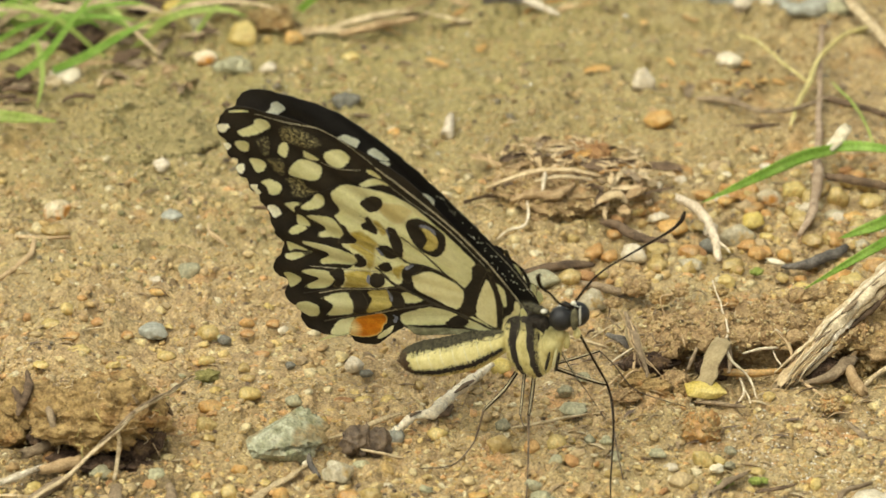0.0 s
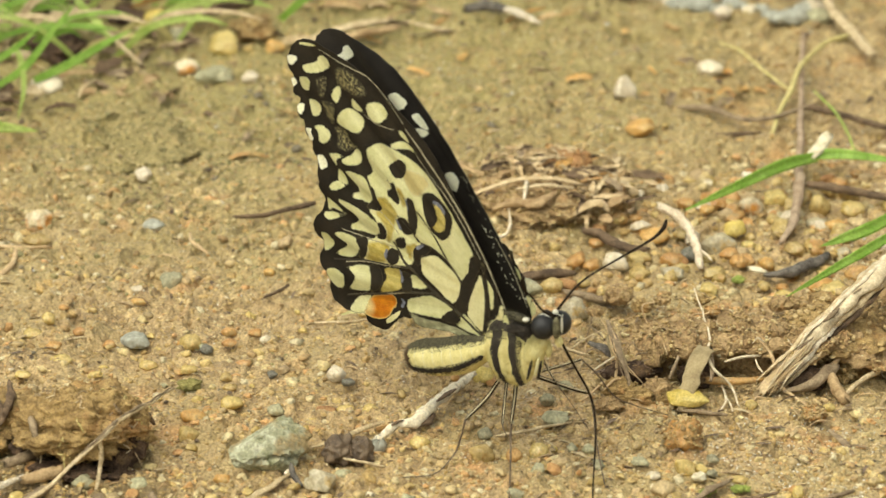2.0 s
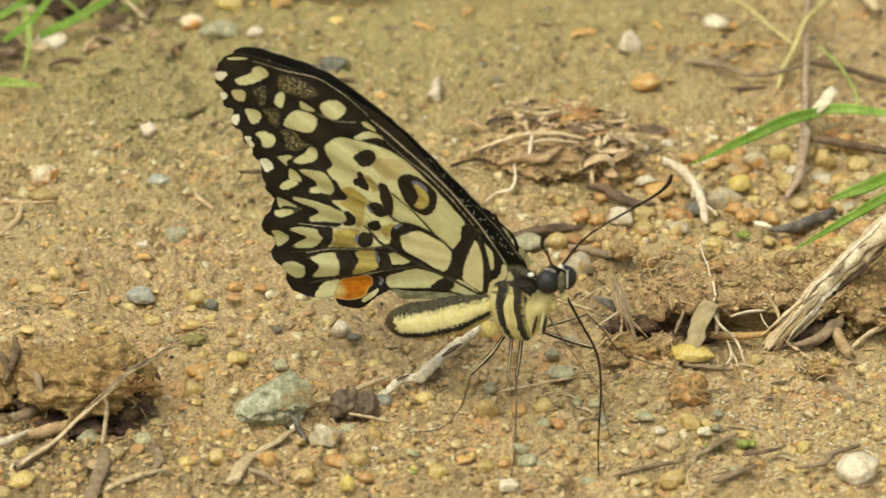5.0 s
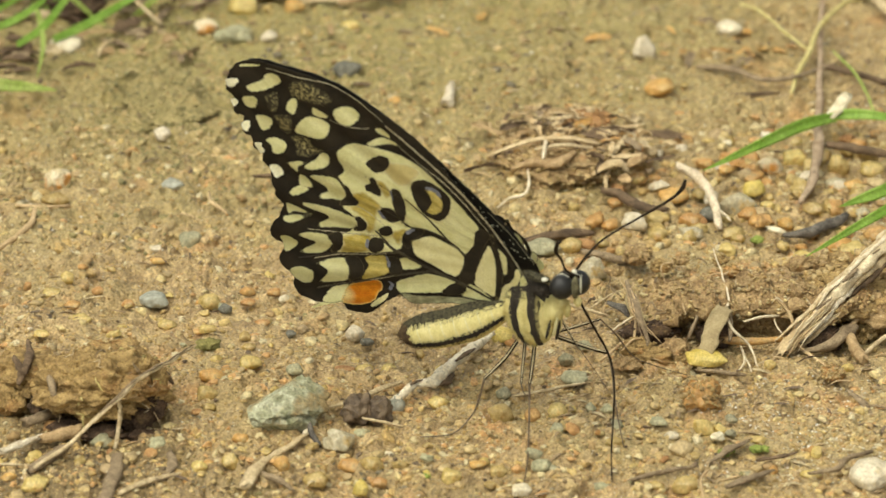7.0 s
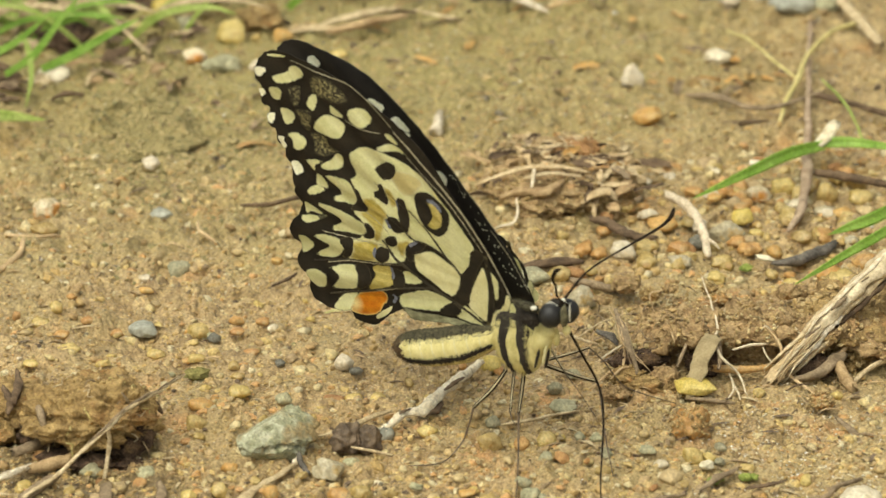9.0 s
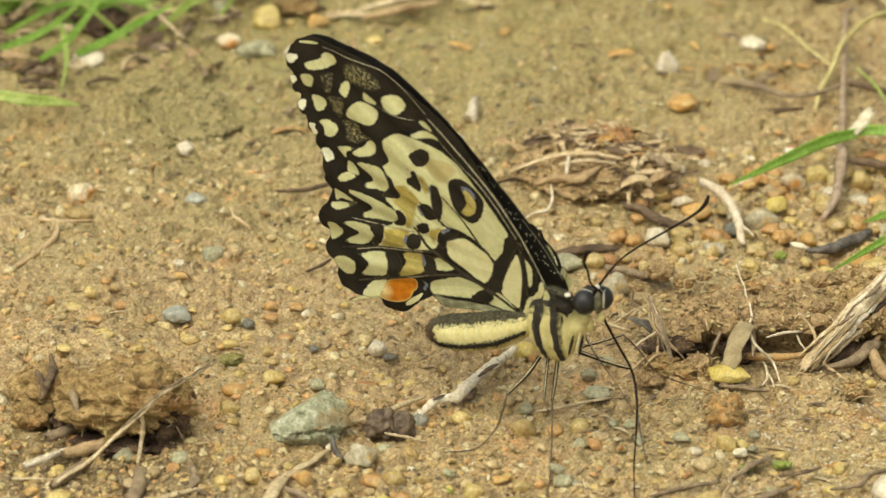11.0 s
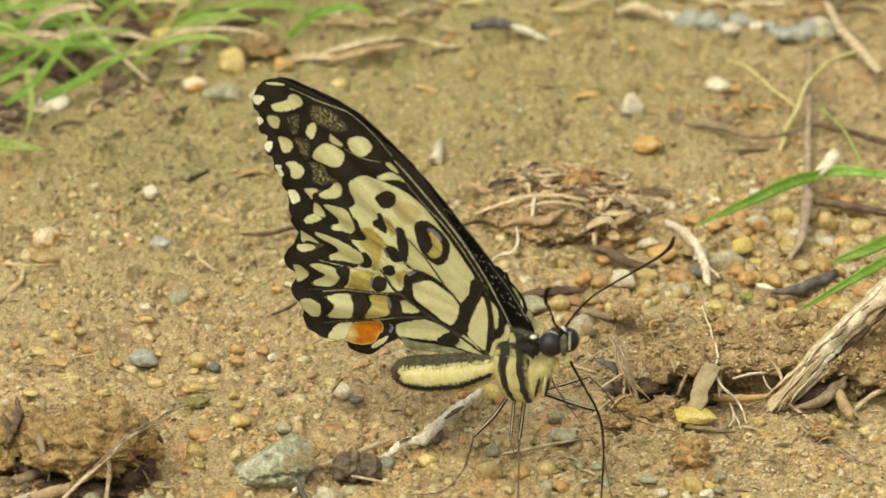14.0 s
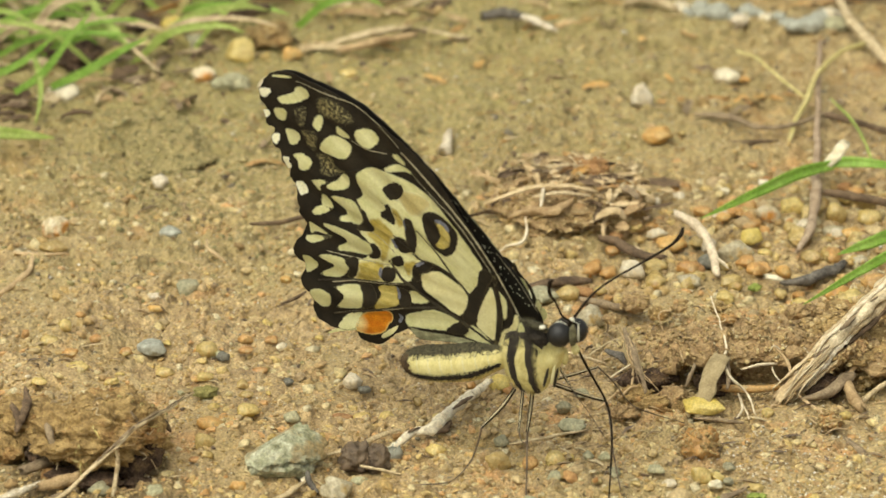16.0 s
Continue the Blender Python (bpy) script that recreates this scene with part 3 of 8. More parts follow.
def wing_plate(name, outline, material, z0, z1, parent, label="", steps=5, spacing=1.2, ragged=0.0, crisp=False):
    """A thin curved plate between z0 and z1 with a smooth closed outline, part of a wing; "core" grows from 0 at its edge inwards."""
    flat = [Vector((x, y, 0)) for x, y in outline]
    edge = flat if crisp else smooth_path(flat, steps, True)
    if ragged:
        edge = [p + ragged * (noise.noise_vector(p * 3.1) + 1.1 * noise.noise_vector(p * 7.7)) for p in edge]
    pts = np.array([(p.x, p.y) for p in edge])
    n = len(pts)
    lo, hi = pts.min(0), pts.max(0)
    gx_, gy_ = np.meshgrid(np.arange(lo[0] + 0.1, hi[0], spacing), np.arange(lo[1] + 0.1, hi[1], spacing))
    inner = np.stack([gx_.ravel(), gy_.ravel()], -1)
    after = np.roll(pts, -1, 0)
    along = after - pts
    normal = np.stack([-along[:, 1], along[:, 0]], -1)
    normal = normal / (np.linalg.norm(normal, axis=1, keepdims=True) + 1e-9)
    if not crisp:
        mid_ = (pts + after) / 2
        inner = np.concatenate([inner, mid_ + normal * 0.34, mid_ - normal * 0.34])

    def edge_distance(q):
        t = np.clip(((q[:, None] - pts[None]) * along[None]).sum(-1) / ((along ** 2).sum(-1)[None] + 1e-9), 0, 1)
        return np.sqrt((((pts[None] + t[..., None] * along[None]) - q[:, None]) ** 2).sum(-1)).min(1)

    if len(inner):
        inner = inner[edge_distance(inner) > (0.15 if crisp else 0.3)]
    vs, es, fs = delaunay([Vector(p) for p in pts] + [Vector(p) for p in inner], [(i, (i + 1) % n) for i in range(n)], [list(range(n))], 1, 1e-4)[:3]
    used = sorted({i for f in fs for i in f})
    back = {o: k for k, o in enumerate(used)}
    k = len(used)
    flat_xy = np.array([(vs[i].x, vs[i].y) for i in used])
    area = 0.5 * abs((pts[:, 0] * after[:, 1] - pts[:, 1] * after[:, 0]).sum())
    slim = area / np.linalg.norm(along, axis=1).sum() < 0.3
    core = np.full(k, 4.0) if crisp or slim else np.clip(edge_distance(flat_xy) / 0.34, 0, 4)
    bow = [camber(x, y) for x, y in flat_xy]
    top = [(x, y, z1 + b) for (x, y), b in zip(flat_xy, bow)]
    low = [(x, y, z0 + b) for (x, y), b in zip(flat_xy, bow)]
    faces = [tuple(back[i] for i in f) for f in fs] + [tuple(back[i] + k for i in reversed(f)) for f in fs]
    count = {(a, b) for f in fs for a, b in zip(f, list(f[1:]) + [f[0]])}
    for a, b in count:
        if (b, a) not in count:
            faces.append((back[b], back[a], back[a] + k, back[b] + k))
    ob = mesh_object(name, top + low, faces, material, parent, label)
    ob.data.set_sharp_from_angle(angle=0.8)
    ob.data.attributes.new("core", "FLOAT", "POINT").data.foreach_set("value", np.tile(core, 2))
    return ob


def strip(points, width):
    """Outline of a narrow band along a few points."""
    p = smooth_path([Vector((x, y, 0)) for x, y in points], 4)
    left, right_ = [], []
    for i, q in enumerate(p):
        d = (p[min(i + 1, len(p) - 1)] - p[max(i - 1, 0)]).normalized()
        w = width * 0.5 * (0.55 + 0.45 * math.sin(math.pi * (i + 0.5) / len(p)))
        left.append((q.x - d.y * w, q.y + d.x * w))
        right_.append((q.x + d.y * w, q.y - d.x * w))
    return left + right_[::-1]


from mathutils.geometry import delaunay_2d_cdt as delaunay

FORE = [(-2.43, -2.48), (-3.44, 3.24), (-6.44, 8.1), (-9.56, 12.83), (-12.86, 17.5), (-15.91, 20.86), (-19.18, 23.37), (-23.3, 25.5), (-27.52, 26.99), (-31.45, 27.44), (-34.9, 26.94), (-37.13, 25.74), (-38.41, 23.73), (-39.11, 21.41), (-38.36, 20.45), (-38.84, 17.86), (-37.57, 17.43), (-37.93, 15.05), (-36.75, 14.59), (-36.96, 12.61), (-35.97, 12.09), (-36.31, 10.41), (-35.41, 9.33), (-35.42, 6.9), (-34.69, 5.86), (-34.47, 3.76), (-27.43, 4.47), (-18.81, 2.69), (-10.39, -0.47), (-5.66, -4.47)]
HIND = [(-1.83, -2.62), (-3.1, 0.76), (-5.76, 5.56), (-8.7, 9.66), (-11.72, 13.21), (-15.16, 16.35), (-18.23, 17.2), (-22.03, 16.75), (-25.26, 15.37), (-29.81, 12.32), (-34.04, 7.82), (-35.25, 5.66), (-34.58, 4.16), (-35.61, 2.07), (-37.06, 0.09), (-37.56, -1.47), (-37.1, -2.53), (-35.83, -2.95), (-37.1, -4.96), (-36.88, -6.44), (-35.47, -7.69), (-36.12, -9.62), (-35.71, -11.15), (-33.89, -11.53), (-32.38, -11.5), (-29.06, -10.63), (-28.48, -11.65), (-27.23, -11.98), (-25.44, -11.77), (-23.75, -10.37), (-22.14, -8.74), (-19.82, -7.13), (-18.27, -7.02), (-17.25, -7.44), (-12.23, -6.83), (-7.28, -6.42), (-5.48, -6.83), (-3.34, -5.57)]
NEAR_FORE = [(-2.43, -2.48), (-2.85, 3.63), (-5.38, 8.83), (-8.34, 13.67), (-11.45, 18.4), (-14.82, 21.65), (-18.43, 24.04), (-23.3, 25.5), (-27.52, 26.99), (-31.45, 27.44), (-34.9, 26.94), (-37.13, 25.74), (-38.41, 23.73), (-39.11, 21.41), (-38.36, 20.45), (-38.84, 17.86), (-37.57, 17.43), (-37.93, 15.05), (-36.75, 14.59), (-36.96, 12.61), (-35.97, 12.09), (-36.31, 10.41), (-35.41, 9.33), (-35.42, 6.9), (-34.69, 5.86), (-34.47, 3.76), (-27.43, 4.47), (-18.81, 2.69), (-10.39, -0.47), (-5.66, -4.47)]
UNDER_FORE = []
UNDER_FORE.append((CREAM, [(-36.31, 25.98), (-34.66, 26.5), (-33.05, 26.75), (-34.24, 26.18), (-35.88, 25.79)]))
UNDER_FORE.append((CREAM, [(-35.82, 22.96), (-35.29, 23.39), (-33.39, 24.38), (-32.8, 25.25), (-31.79, 25.84), (-30.6, 25.75), (-30.46, 24.79), (-31.53, 23.76), (-33.35, 22.72), (-35.27, 22.31)]))
UNDER_FORE.append((PALE_SPOT, [(-38.64, 23.51), (-37.84, 23.87), (-36.61, 23.95), (-37.01, 23.14), (-38.08, 22.19), (-38.81, 22.36)]))
UNDER_FORE.append((CREAM, [(-36.87, 20.92), (-35.85, 21.52), (-34.89, 21.68), (-34.52, 21.06), (-35.19, 19.64), (-36.39, 19.15), (-37.04, 19.76)]))
UNDER_FORE.append((PALE_SPOT, [(-38.91, 19.79), (-38.11, 20.16), (-37.92, 19.55), (-38.59, 18.81), (-38.92, 19.11)]))
UNDER_FORE.append((CREAM, [(-35.83, 17.9), (-34.72, 18.46), (-33.51, 18.45), (-33.15, 17.73), (-34.12, 16.21), (-35.27, 15.98), (-35.6, 16.88)]))
UNDER_FORE.append((PALE_SPOT, [(-37.9, 16.59), (-36.79, 17.06), (-36.74, 16.14), (-37.33, 15.34), (-37.95, 15.64)]))
UNDER_FORE.append((CREAM, [(-34.73, 14.64), (-33.34, 15.21), (-31.94, 14.59), (-32.2, 13.48), (-33.25, 12.69), (-34.17, 12.79), (-34.1, 13.84)]))
UNDER_FORE.append((PALE_SPOT, [(-36.56, 13.66), (-35.57, 14.01), (-35.58, 13.32), (-35.3, 12.74), (-36.06, 12.04), (-36.41, 12.77)]))
UNDER_FORE.append((CREAM, [(-30.68, 20.69), (-29.93, 22.04), (-28.96, 22.37), (-28.93, 21.29), (-29.59, 19.89), (-30.31, 20.06)]))
UNDER_FORE.append((CREAM, [(-26.82, 21.26), (-26.31, 21.68), (-25.27, 21.28), (-24.42, 20.82), (-25.15, 20.14), (-26.99, 20.11)]))
UNDER_FORE.append((CREAM, [(-23.53, 21.96), (-22.05, 22.79), (-20.78, 22.8), (-19.92, 21.84), (-20.64, 20.59), (-21.82, 19.93), (-23.3, 20.36)]))
UNDER_FORE.append((CREAM, [(-29.7, 17.91), (-28.57, 19.31), (-27.01, 19.93), (-24.9, 19.39), (-24.99, 18.09), (-25.89, 16.94), (-27.48, 16.73), (-29.85, 16.84)]))
UNDER_FORE.append((DUST, [(-29.37, 24.66), (-27.56, 25.77), (-25.6, 25.44), (-23.39, 23.6), (-25.09, 22.52), (-27.6, 22.25), (-29.43, 22.3)]))
UNDER_FORE.append((DUST, [(-33.25, 22.08), (-31.58, 22.73), (-31.72, 20.5), (-32.7, 19.49), (-33.25, 20.82)]))
UNDER_FORE.append((DUST, [(-32.66, 19.17), (-30.27, 19.65), (-30.09, 18.37), (-31.16, 16.14), (-32.39, 16.56), (-32.56, 17.94)]))
UNDER_FORE.append((DUST, [(-31.02, 15.85), (-28.32, 16.61), (-27.8, 15.18), (-25.77, 14.61), (-27.98, 13.34), (-30.51, 13.05), (-30.67, 14.44)]))
UNDER_FORE.append((CREAM, [(-18.09, 20.1), (-16.97, 20.4), (-15.94, 19.48), (-16.54, 19.02), (-17.92, 19.4)]))
UNDER_FORE.append((CREAM, [(-19.6, 17.73), (-17.74, 18.79), (-15.69, 18.72), (-14.72, 18.04), (-16.71, 17.87), (-19.22, 17.27)]))
UNDER_FORE.append((PALE_SPOT, [(-35.44, 9.95), (-34.23, 10.55), (-33.58, 9.93), (-33.52, 9.09), (-34.58, 8.29), (-35.16, 8.77)]))
UNDER_FORE.append((VEIN_PALE, strip([(-1.35, -1.84), (-1.68, 0.44), (-3.45, 4.88), (-4.92, 7.84), (-7.26, 11.53), (-9.8, 14.6), (-11.55, 16.57), (-14.09, 19.26), (-16.23, 21.24)], 0.24)))
UNDER_FORE.append((VEIN_PALE, strip([(-5.13, 6.47), (-7.23, 9.99), (-9.8, 13.41), (-12.16, 15.42), (-14.93, 17.8)], 0.13)))
UNDER_FORE.append((VEIN_PALE, strip([(-16.57, 21.96), (-19.39, 24.36), (-22.83, 25.71), (-26.41, 26.16), (-30.02, 26.61), (-32.34, 26.49)], 0.12)))
UNDER_FORE.append((VEIN_PALE, strip([(-19.12, 19.84), (-22.73, 19.88), (-24.52, 20.11)], 0.09)))
UNDER_HIND = []
UNDER_HIND.append((CREAM, [(-32.31, 11.69), (-30.72, 12.42), (-29.33, 12.39), (-30.49, 11.47), (-31.12, 10.31), (-31.83, 11.18)]))
UNDER_HIND.append((CREAM, [(-29.69, 11.84), (-27.84, 13.16), (-27.25, 14.05), (-26.05, 14.72), (-25.71, 13.9), (-26.2, 12.45), (-27.4, 11.78), (-29.12, 11.35)]))
UNDER_HIND.append((CREAM, [(-30.9, 9.96), (-29.99, 9.85), (-29.41, 8.17), (-30.94, 7.89), (-31.43, 8.32)]))
UNDER_HIND.append((CREAM, [(-32.98, 6.65), (-31.68, 7.89), (-29.53, 8.05), (-30.68, 7.12), (-32.19, 6.33)]))
UNDER_HIND.append((CREAM, [(-29.18, 10.31), (-27.81, 10.87), (-25.28, 10.64), (-24.41, 8.54), (-25.37, 7.01), (-26.95, 6.8), (-28.63, 6.64), (-28.33, 7.44), (-27.33, 7.96), (-27.64, 8.96), (-28.83, 9.57)]))
UNDER_HIND.append((CREAM, [(-23.89, 15.8), (-20.47, 17.47), (-16.23, 16.97), (-12.43, 15.54), (-9.78, 12.51), (-7.24, 8.9), (-6.15, 6.86), (-6.82, 4.72), (-9.08, 1.8), (-11.27, 3.65), (-14.03, 4.7), (-16.36, 3.91), (-17.73, 2.5), (-18.34, 0.73), (-21.98, -0.79), (-28.09, -2.51), (-26.75, -0.38), (-26.92, 0.95), (-25.18, 2.16), (-23.7, 4.15), (-24.54, 5.23), (-25.49, 6.19), (-24.22, 8.01), (-24.46, 10.07), (-25.04, 11.06), (-24.16, 12.05), (-24.34, 13.95)]))
UNDER_HIND.append((CREAM, [(-31.46, 5.04), (-30.62, 5.68), (-27.41, 5.61), (-24.5, 4.9), (-23.65, 4.51), (-23.9, 3.39), (-24.96, 2.41), (-27.03, 2.03), (-29.67, 1.61), (-29.77, 2.19), (-28.21, 3.34), (-28.36, 4.15), (-30.06, 4.5)]))
UNDER_HIND.append((CREAM, [(-34.1, 4.27), (-33.29, 4.65), (-30.51, 3.39), (-33.05, 3.18), (-34.17, 2.6)]))
UNDER_HIND.append((CREAM, [(-34.6, 2.28), (-30.72, 3.23), (-32.28, 2.16), (-33.91, 1.31), (-35.01, 1.44)]))
UNDER_HIND.append((CREAM, [(-33.23, -0.35), (-31.22, 0.63), (-28.43, 0.67), (-28.14, -0.44), (-29.54, -2.33), (-31.27, -3.3), (-33.75, -3.59), (-31.05, -1.31), (-31.63, -0.82)]))
UNDER_HIND.append((CREAM, [(-36.12, -1.4), (-34.92, -0.97), (-34.04, -1.34), (-33.69, -2.09), (-34.64, -3.3), (-36.1, -4.19), (-36.14, -2.72)]))
UNDER_HIND.append((CREAM, [(-31.5, -4.79), (-29.46, -3.61), (-27.33, -2.93), (-26.96, -3.59), (-26.65, -4.52), (-27.42, -6.54), (-29.13, -7.43), (-31.85, -8.16), (-30.07, -5.75), (-30.87, -4.91)]))
UNDER_HIND.append((CREAM, [(-35.86, -6.82), (-34.49, -5.88), (-33.07, -5.79), (-32.22, -6.36), (-33, -8.32), (-33.85, -8.89), (-34.8, -8.98), (-35.59, -8.04)]))
UNDER_HIND.append((OCHRE, [(-23.98, -2.01), (-20.92, -0.94), (-20.97, -2.51), (-20.99, -3.91), (-25.32, -6.05), (-24.56, -4.65), (-23.81, -3.34)]))
UNDER_HIND.append((CREAM, [(-18.87, -1.09), (-17.46, -0.61), (-15.79, -1.42), (-16.13, -1.97), (-18.66, -2.75)]))
UNDER_HIND.append((CREAM, [(-32.04, -11.04), (-30.59, -9.01), (-29.2, -7.89), (-27.42, -7.16), (-28.1, -8.54), (-28.92, -10.25), (-30.95, -11.26)]))
UNDER_HIND.append((CREAM, [(-34.02, -12.85), (-32.51, -11.66), (-30.87, -10.79), (-28.91, -10.16), (-29.16, -10.6), (-31.77, -11.74)]))
UNDER_HIND.append((ORANGE, [(-28.66, -9.19), (-27.38, -7.49), (-25.28, -6.39), (-22.94, -5.47), (-22.49, -6.7), (-23.3, -7.86), (-24.13, -9.12), (-26.13, -10.2), (-28.78, -10.55)]))
UNDER_HIND.append((TAN, [(-24.46, -9.51), (-22.79, -8.12), (-21.77, -7.41), (-22.07, -8.21), (-23.26, -9.42), (-24.57, -10.25)]))
UNDER_HIND.append((CREAM, [(-20.19, -5.28), (-18.21, -3.98), (-14.79, -2.55), (-11.36, -3.36), (-13.66, -5.36), (-18.01, -6.43), (-20.15, -6.83)]))
UNDER_HIND.append((TAN, [(-16.58, 1.16), (-16.32, 2.38), (-15.13, 3.21), (-13.27, 3.84), (-11, 3.05), (-9.36, 1.62), (-9.6, -0.1), (-10.83, -2.07), (-12.07, -2.05), (-14.56, -0.91), (-16.19, 0.17)]))
UNDER_HIND.append((TAN, [(-5.34, 4.1), (-4.9, 2.95), (-5.05, 0.05), (-6.03, -4.31), (-7.07, -4.24), (-8.66, -2.88), (-8.24, -1.02), (-6.82, 1.7)]))
UNDER_HIND.append((CREAM, [(-4.15, 3.9), (-3.25, 3.51), (-3.15, 1.8), (-3.61, -0.25), (-4.24, -0.46), (-4.22, 1.62)]))
UNDER_HIND.append((TAN, [(-2.05, 1.05), (-1.6, -0.09), (-2.77, -2.62), (-4.23, -5.41), (-5.48, -5.58), (-5.96, -5.14), (-4.48, -2.34), (-3.19, -1.05)]))
UNDER_HIND.append((CREAM, [(-1.62, -0.27), (-1.03, -1.1), (-1.59, -2.22), (-2.34, -2.73)]))
UNDER_HIND.append((CREAM, [(-9.21, -3.07), (-7.33, -4.15), (-6.32, -5.27), (-7.76, -5.5), (-11.01, -5.4), (-10.43, -4.34)]))
UNDER_HIND.append((FOLD, [(-19.89, -6.91), (-17.15, -6.65), (-13.12, -5.95), (-9.01, -5.67), (-6.98, -6.35), (-7.93, -6.93), (-12.09, -6.89), (-16.71, -8.06), (-18.56, -8.36), (-19.26, -7.56)]))
FLUSH_HIND = []
FLUSH_HIND.append((OCHRE_SOFT, [(-23.46, 8.56), (-21.88, 9.45), (-20.71, 8.82), (-19.62, 7.65), (-20.56, 6.12), (-21.06, 3.97), (-22.41, 2.21), (-22.87, 2.74), (-22.3, 4.15), (-23.23, 5.2), (-24.25, 5.71), (-25.3, 5.94), (-23.34, 6.88)]))
FLUSH_HIND.append((OCHRE_SOFT, [(-26.61, 0.91), (-23.8, 1.99), (-22.28, 1.82), (-23.4, -0.82), (-27.64, -2.23), (-26.51, -0.27)]))
FLUSH_HIND.append((OCHRE_SOFT, [(-18.9, 3.42), (-17.15, 4.37), (-16.66, 4.01), (-17.67, 2.64), (-18.4, 1.26), (-19.03, 1.91)]))
FLUSH_HIND.append((OCHRE_SOFT, [(-19.27, 11.88), (-18.14, 11.58), (-17.78, 9.82), (-18.81, 8.87), (-19.22, 10.36)]))
FLUSH_HIND.append((BUFF_SOFT, [(-17.62, 15.17), (-15.07, 15.44), (-12.96, 14.71), (-13.61, 13.29), (-14.87, 12.01), (-16.37, 11.5), (-17.47, 12.49), (-18.03, 13.58)]))
OVER_HIND = []
OVER_HIND.append((MARK, [(-20.46, 14.2), (-19.81, 14.93), (-18.39, 16.01), (-17.81, 16.29), (-16.79, 15.96), (-16.95, 14.8), (-18.24, 13.34), (-19.45, 13.1), (-20.07, 13.74)]))
OVER_HIND.append((MARK, [(-20.36, 11.76), (-19.74, 12.32), (-19.39, 11.67), (-19.22, 9.76), (-19.6, 9.03), (-20.45, 9.34), (-21.31, 9.64), (-21.39, 10.3), (-20.47, 11.04)]))
OVER_HIND.append((MARK, [(-17.57, 10.58), (-16.8, 11.01), (-16.24, 10.52), (-16.07, 8.69), (-16.4, 6.43), (-16.98, 5.54), (-17.68, 6.85), (-17.88, 8.5)]))
OVER_HIND.append((MARK, [(-20.04, 6.65), (-19.12, 7.39), (-18.04, 7.42), (-17.26, 6.05), (-17.42, 5.56), (-18.86, 4.9), (-19.75, 5.54)]))
OVER_HIND.append((MARK, [(-20.78, 3.47), (-19.86, 4.21), (-18.95, 4.27), (-18.83, 3.27), (-20.12, 2.4), (-20.81, 2.59)]))
OVER_HIND.append((MARK, [(-22.65, 1.18), (-21.56, 1.81), (-20.61, 1.54), (-21.02, -0.08), (-22.39, -0.72), (-23.03, -0.17)]))
OVER_HIND.append((MARK, [(-24.63, 9.87), (-23.9, 9.86), (-23.36, 8.59), (-22.91, 7.38), (-23.58, 6.55), (-25.64, 6.17), (-25.73, 6.74), (-24.79, 7.59), (-24.23, 8.89)]))
OVER_HIND.append((MARK, [(-23.83, 4.82), (-23, 4.94), (-22.3, 4.15), (-22.64, 3.08), (-23.76, 2.26), (-24.75, 2.35), (-23.73, 3.65)]))
OVER_HIND.append((MARK, [(-14.7, 11.3), (-14.17, 12.5), (-13.18, 13.18), (-11.85, 13.21), (-10.2, 12.4), (-9.26, 11), (-9.79, 8.67), (-10.97, 7.24), (-12.08, 6.86), (-13.57, 7.56), (-14.38, 9.26)]))
OVER_HIND.append((MARK, [(-17.69, 2.45), (-17.27, 3.55), (-16.16, 4.44), (-13.96, 4.93), (-15.06, 3.44), (-16.34, 2.57), (-16.8, 1.21), (-17.69, 1.25)]))
OVER_HIND.append((MARK, [(-28.68, 0.61), (-27.07, 1.53), (-26.4, 1.07), (-26.71, -0.33), (-27.55, -1.68), (-28.59, -2.39), (-29.12, -2.24), (-28.14, -0.67)]))
OVER_HIND.append((MARK, [(-27, -2.87), (-25.34, -2.19), (-24.37, -3.68), (-24.95, -5.1), (-26.42, -6.33), (-27.4, -6.68), (-26.53, -4.62)]))
OVER_HIND.append((MARK, [(-20.75, -1.28), (-19.08, -0.96), (-18.88, -3.32), (-20.4, -3.85), (-20.78, -2.76)]))
OVER_HIND.append((MARK, [(-6.77, 5.98), (-5.6, 6.73), (-4.69, 5.83), (-6.1, 3.44), (-7.88, -0.61), (-8.67, -2.6), (-9.98, -3.21), (-10.73, -2.26), (-9.59, -0.32), (-9.16, 1.55), (-7.43, 3.85)]))
OVER_HIND.append((MARK, [(-13.59, -5.13), (-11.41, -3.35), (-10.07, -3.93), (-10.74, -5.02), (-12.59, -5.56)]))
OVER_HIND.append((VEIN, strip([(-21.39, 3), (-19.89, 0.92), (-18.39, 0.14), (-16.15, -1.08), (-14.06, -2), (-11, -2.95), (-6.03, -5.31)], 0.55)))
OVER_HIND.append((VEIN, strip([(-17.27, 5.36), (-16.02, 4.75), (-13.53, 4.82), (-11.04, 3.76), (-8.95, 1.79)], 0.3)))
OVER_HIND.append((VEIN, strip([(-15.77, 9.48), (-14, 7.67), (-12.35, 5.65), (-10.87, 3.73), (-9.14, 1.73)], 0.26)))
OVER_HIND.append((VEIN, strip([(-19.65, 7.47), (-18.19, 6.42), (-16.02, 4.75)], 0.2)))
OVER_HIND.append((VEIN, strip([(-20.94, 12.16), (-19.11, 11.08), (-17.21, 10.02), (-15.81, 9.21)], 0.1)))
OVER_HIND.append((VEIN, strip([(-34.04, -4.54), (-27.65, -2.32), (-21.95, -0.83), (-18.01, 0.27)], 0.28)))
OVER_HIND.append((VEIN, strip([(-32.47, -9.32), (-26.49, -6.79), (-20.63, -4.19), (-14.51, -2.07)], 0.36)))
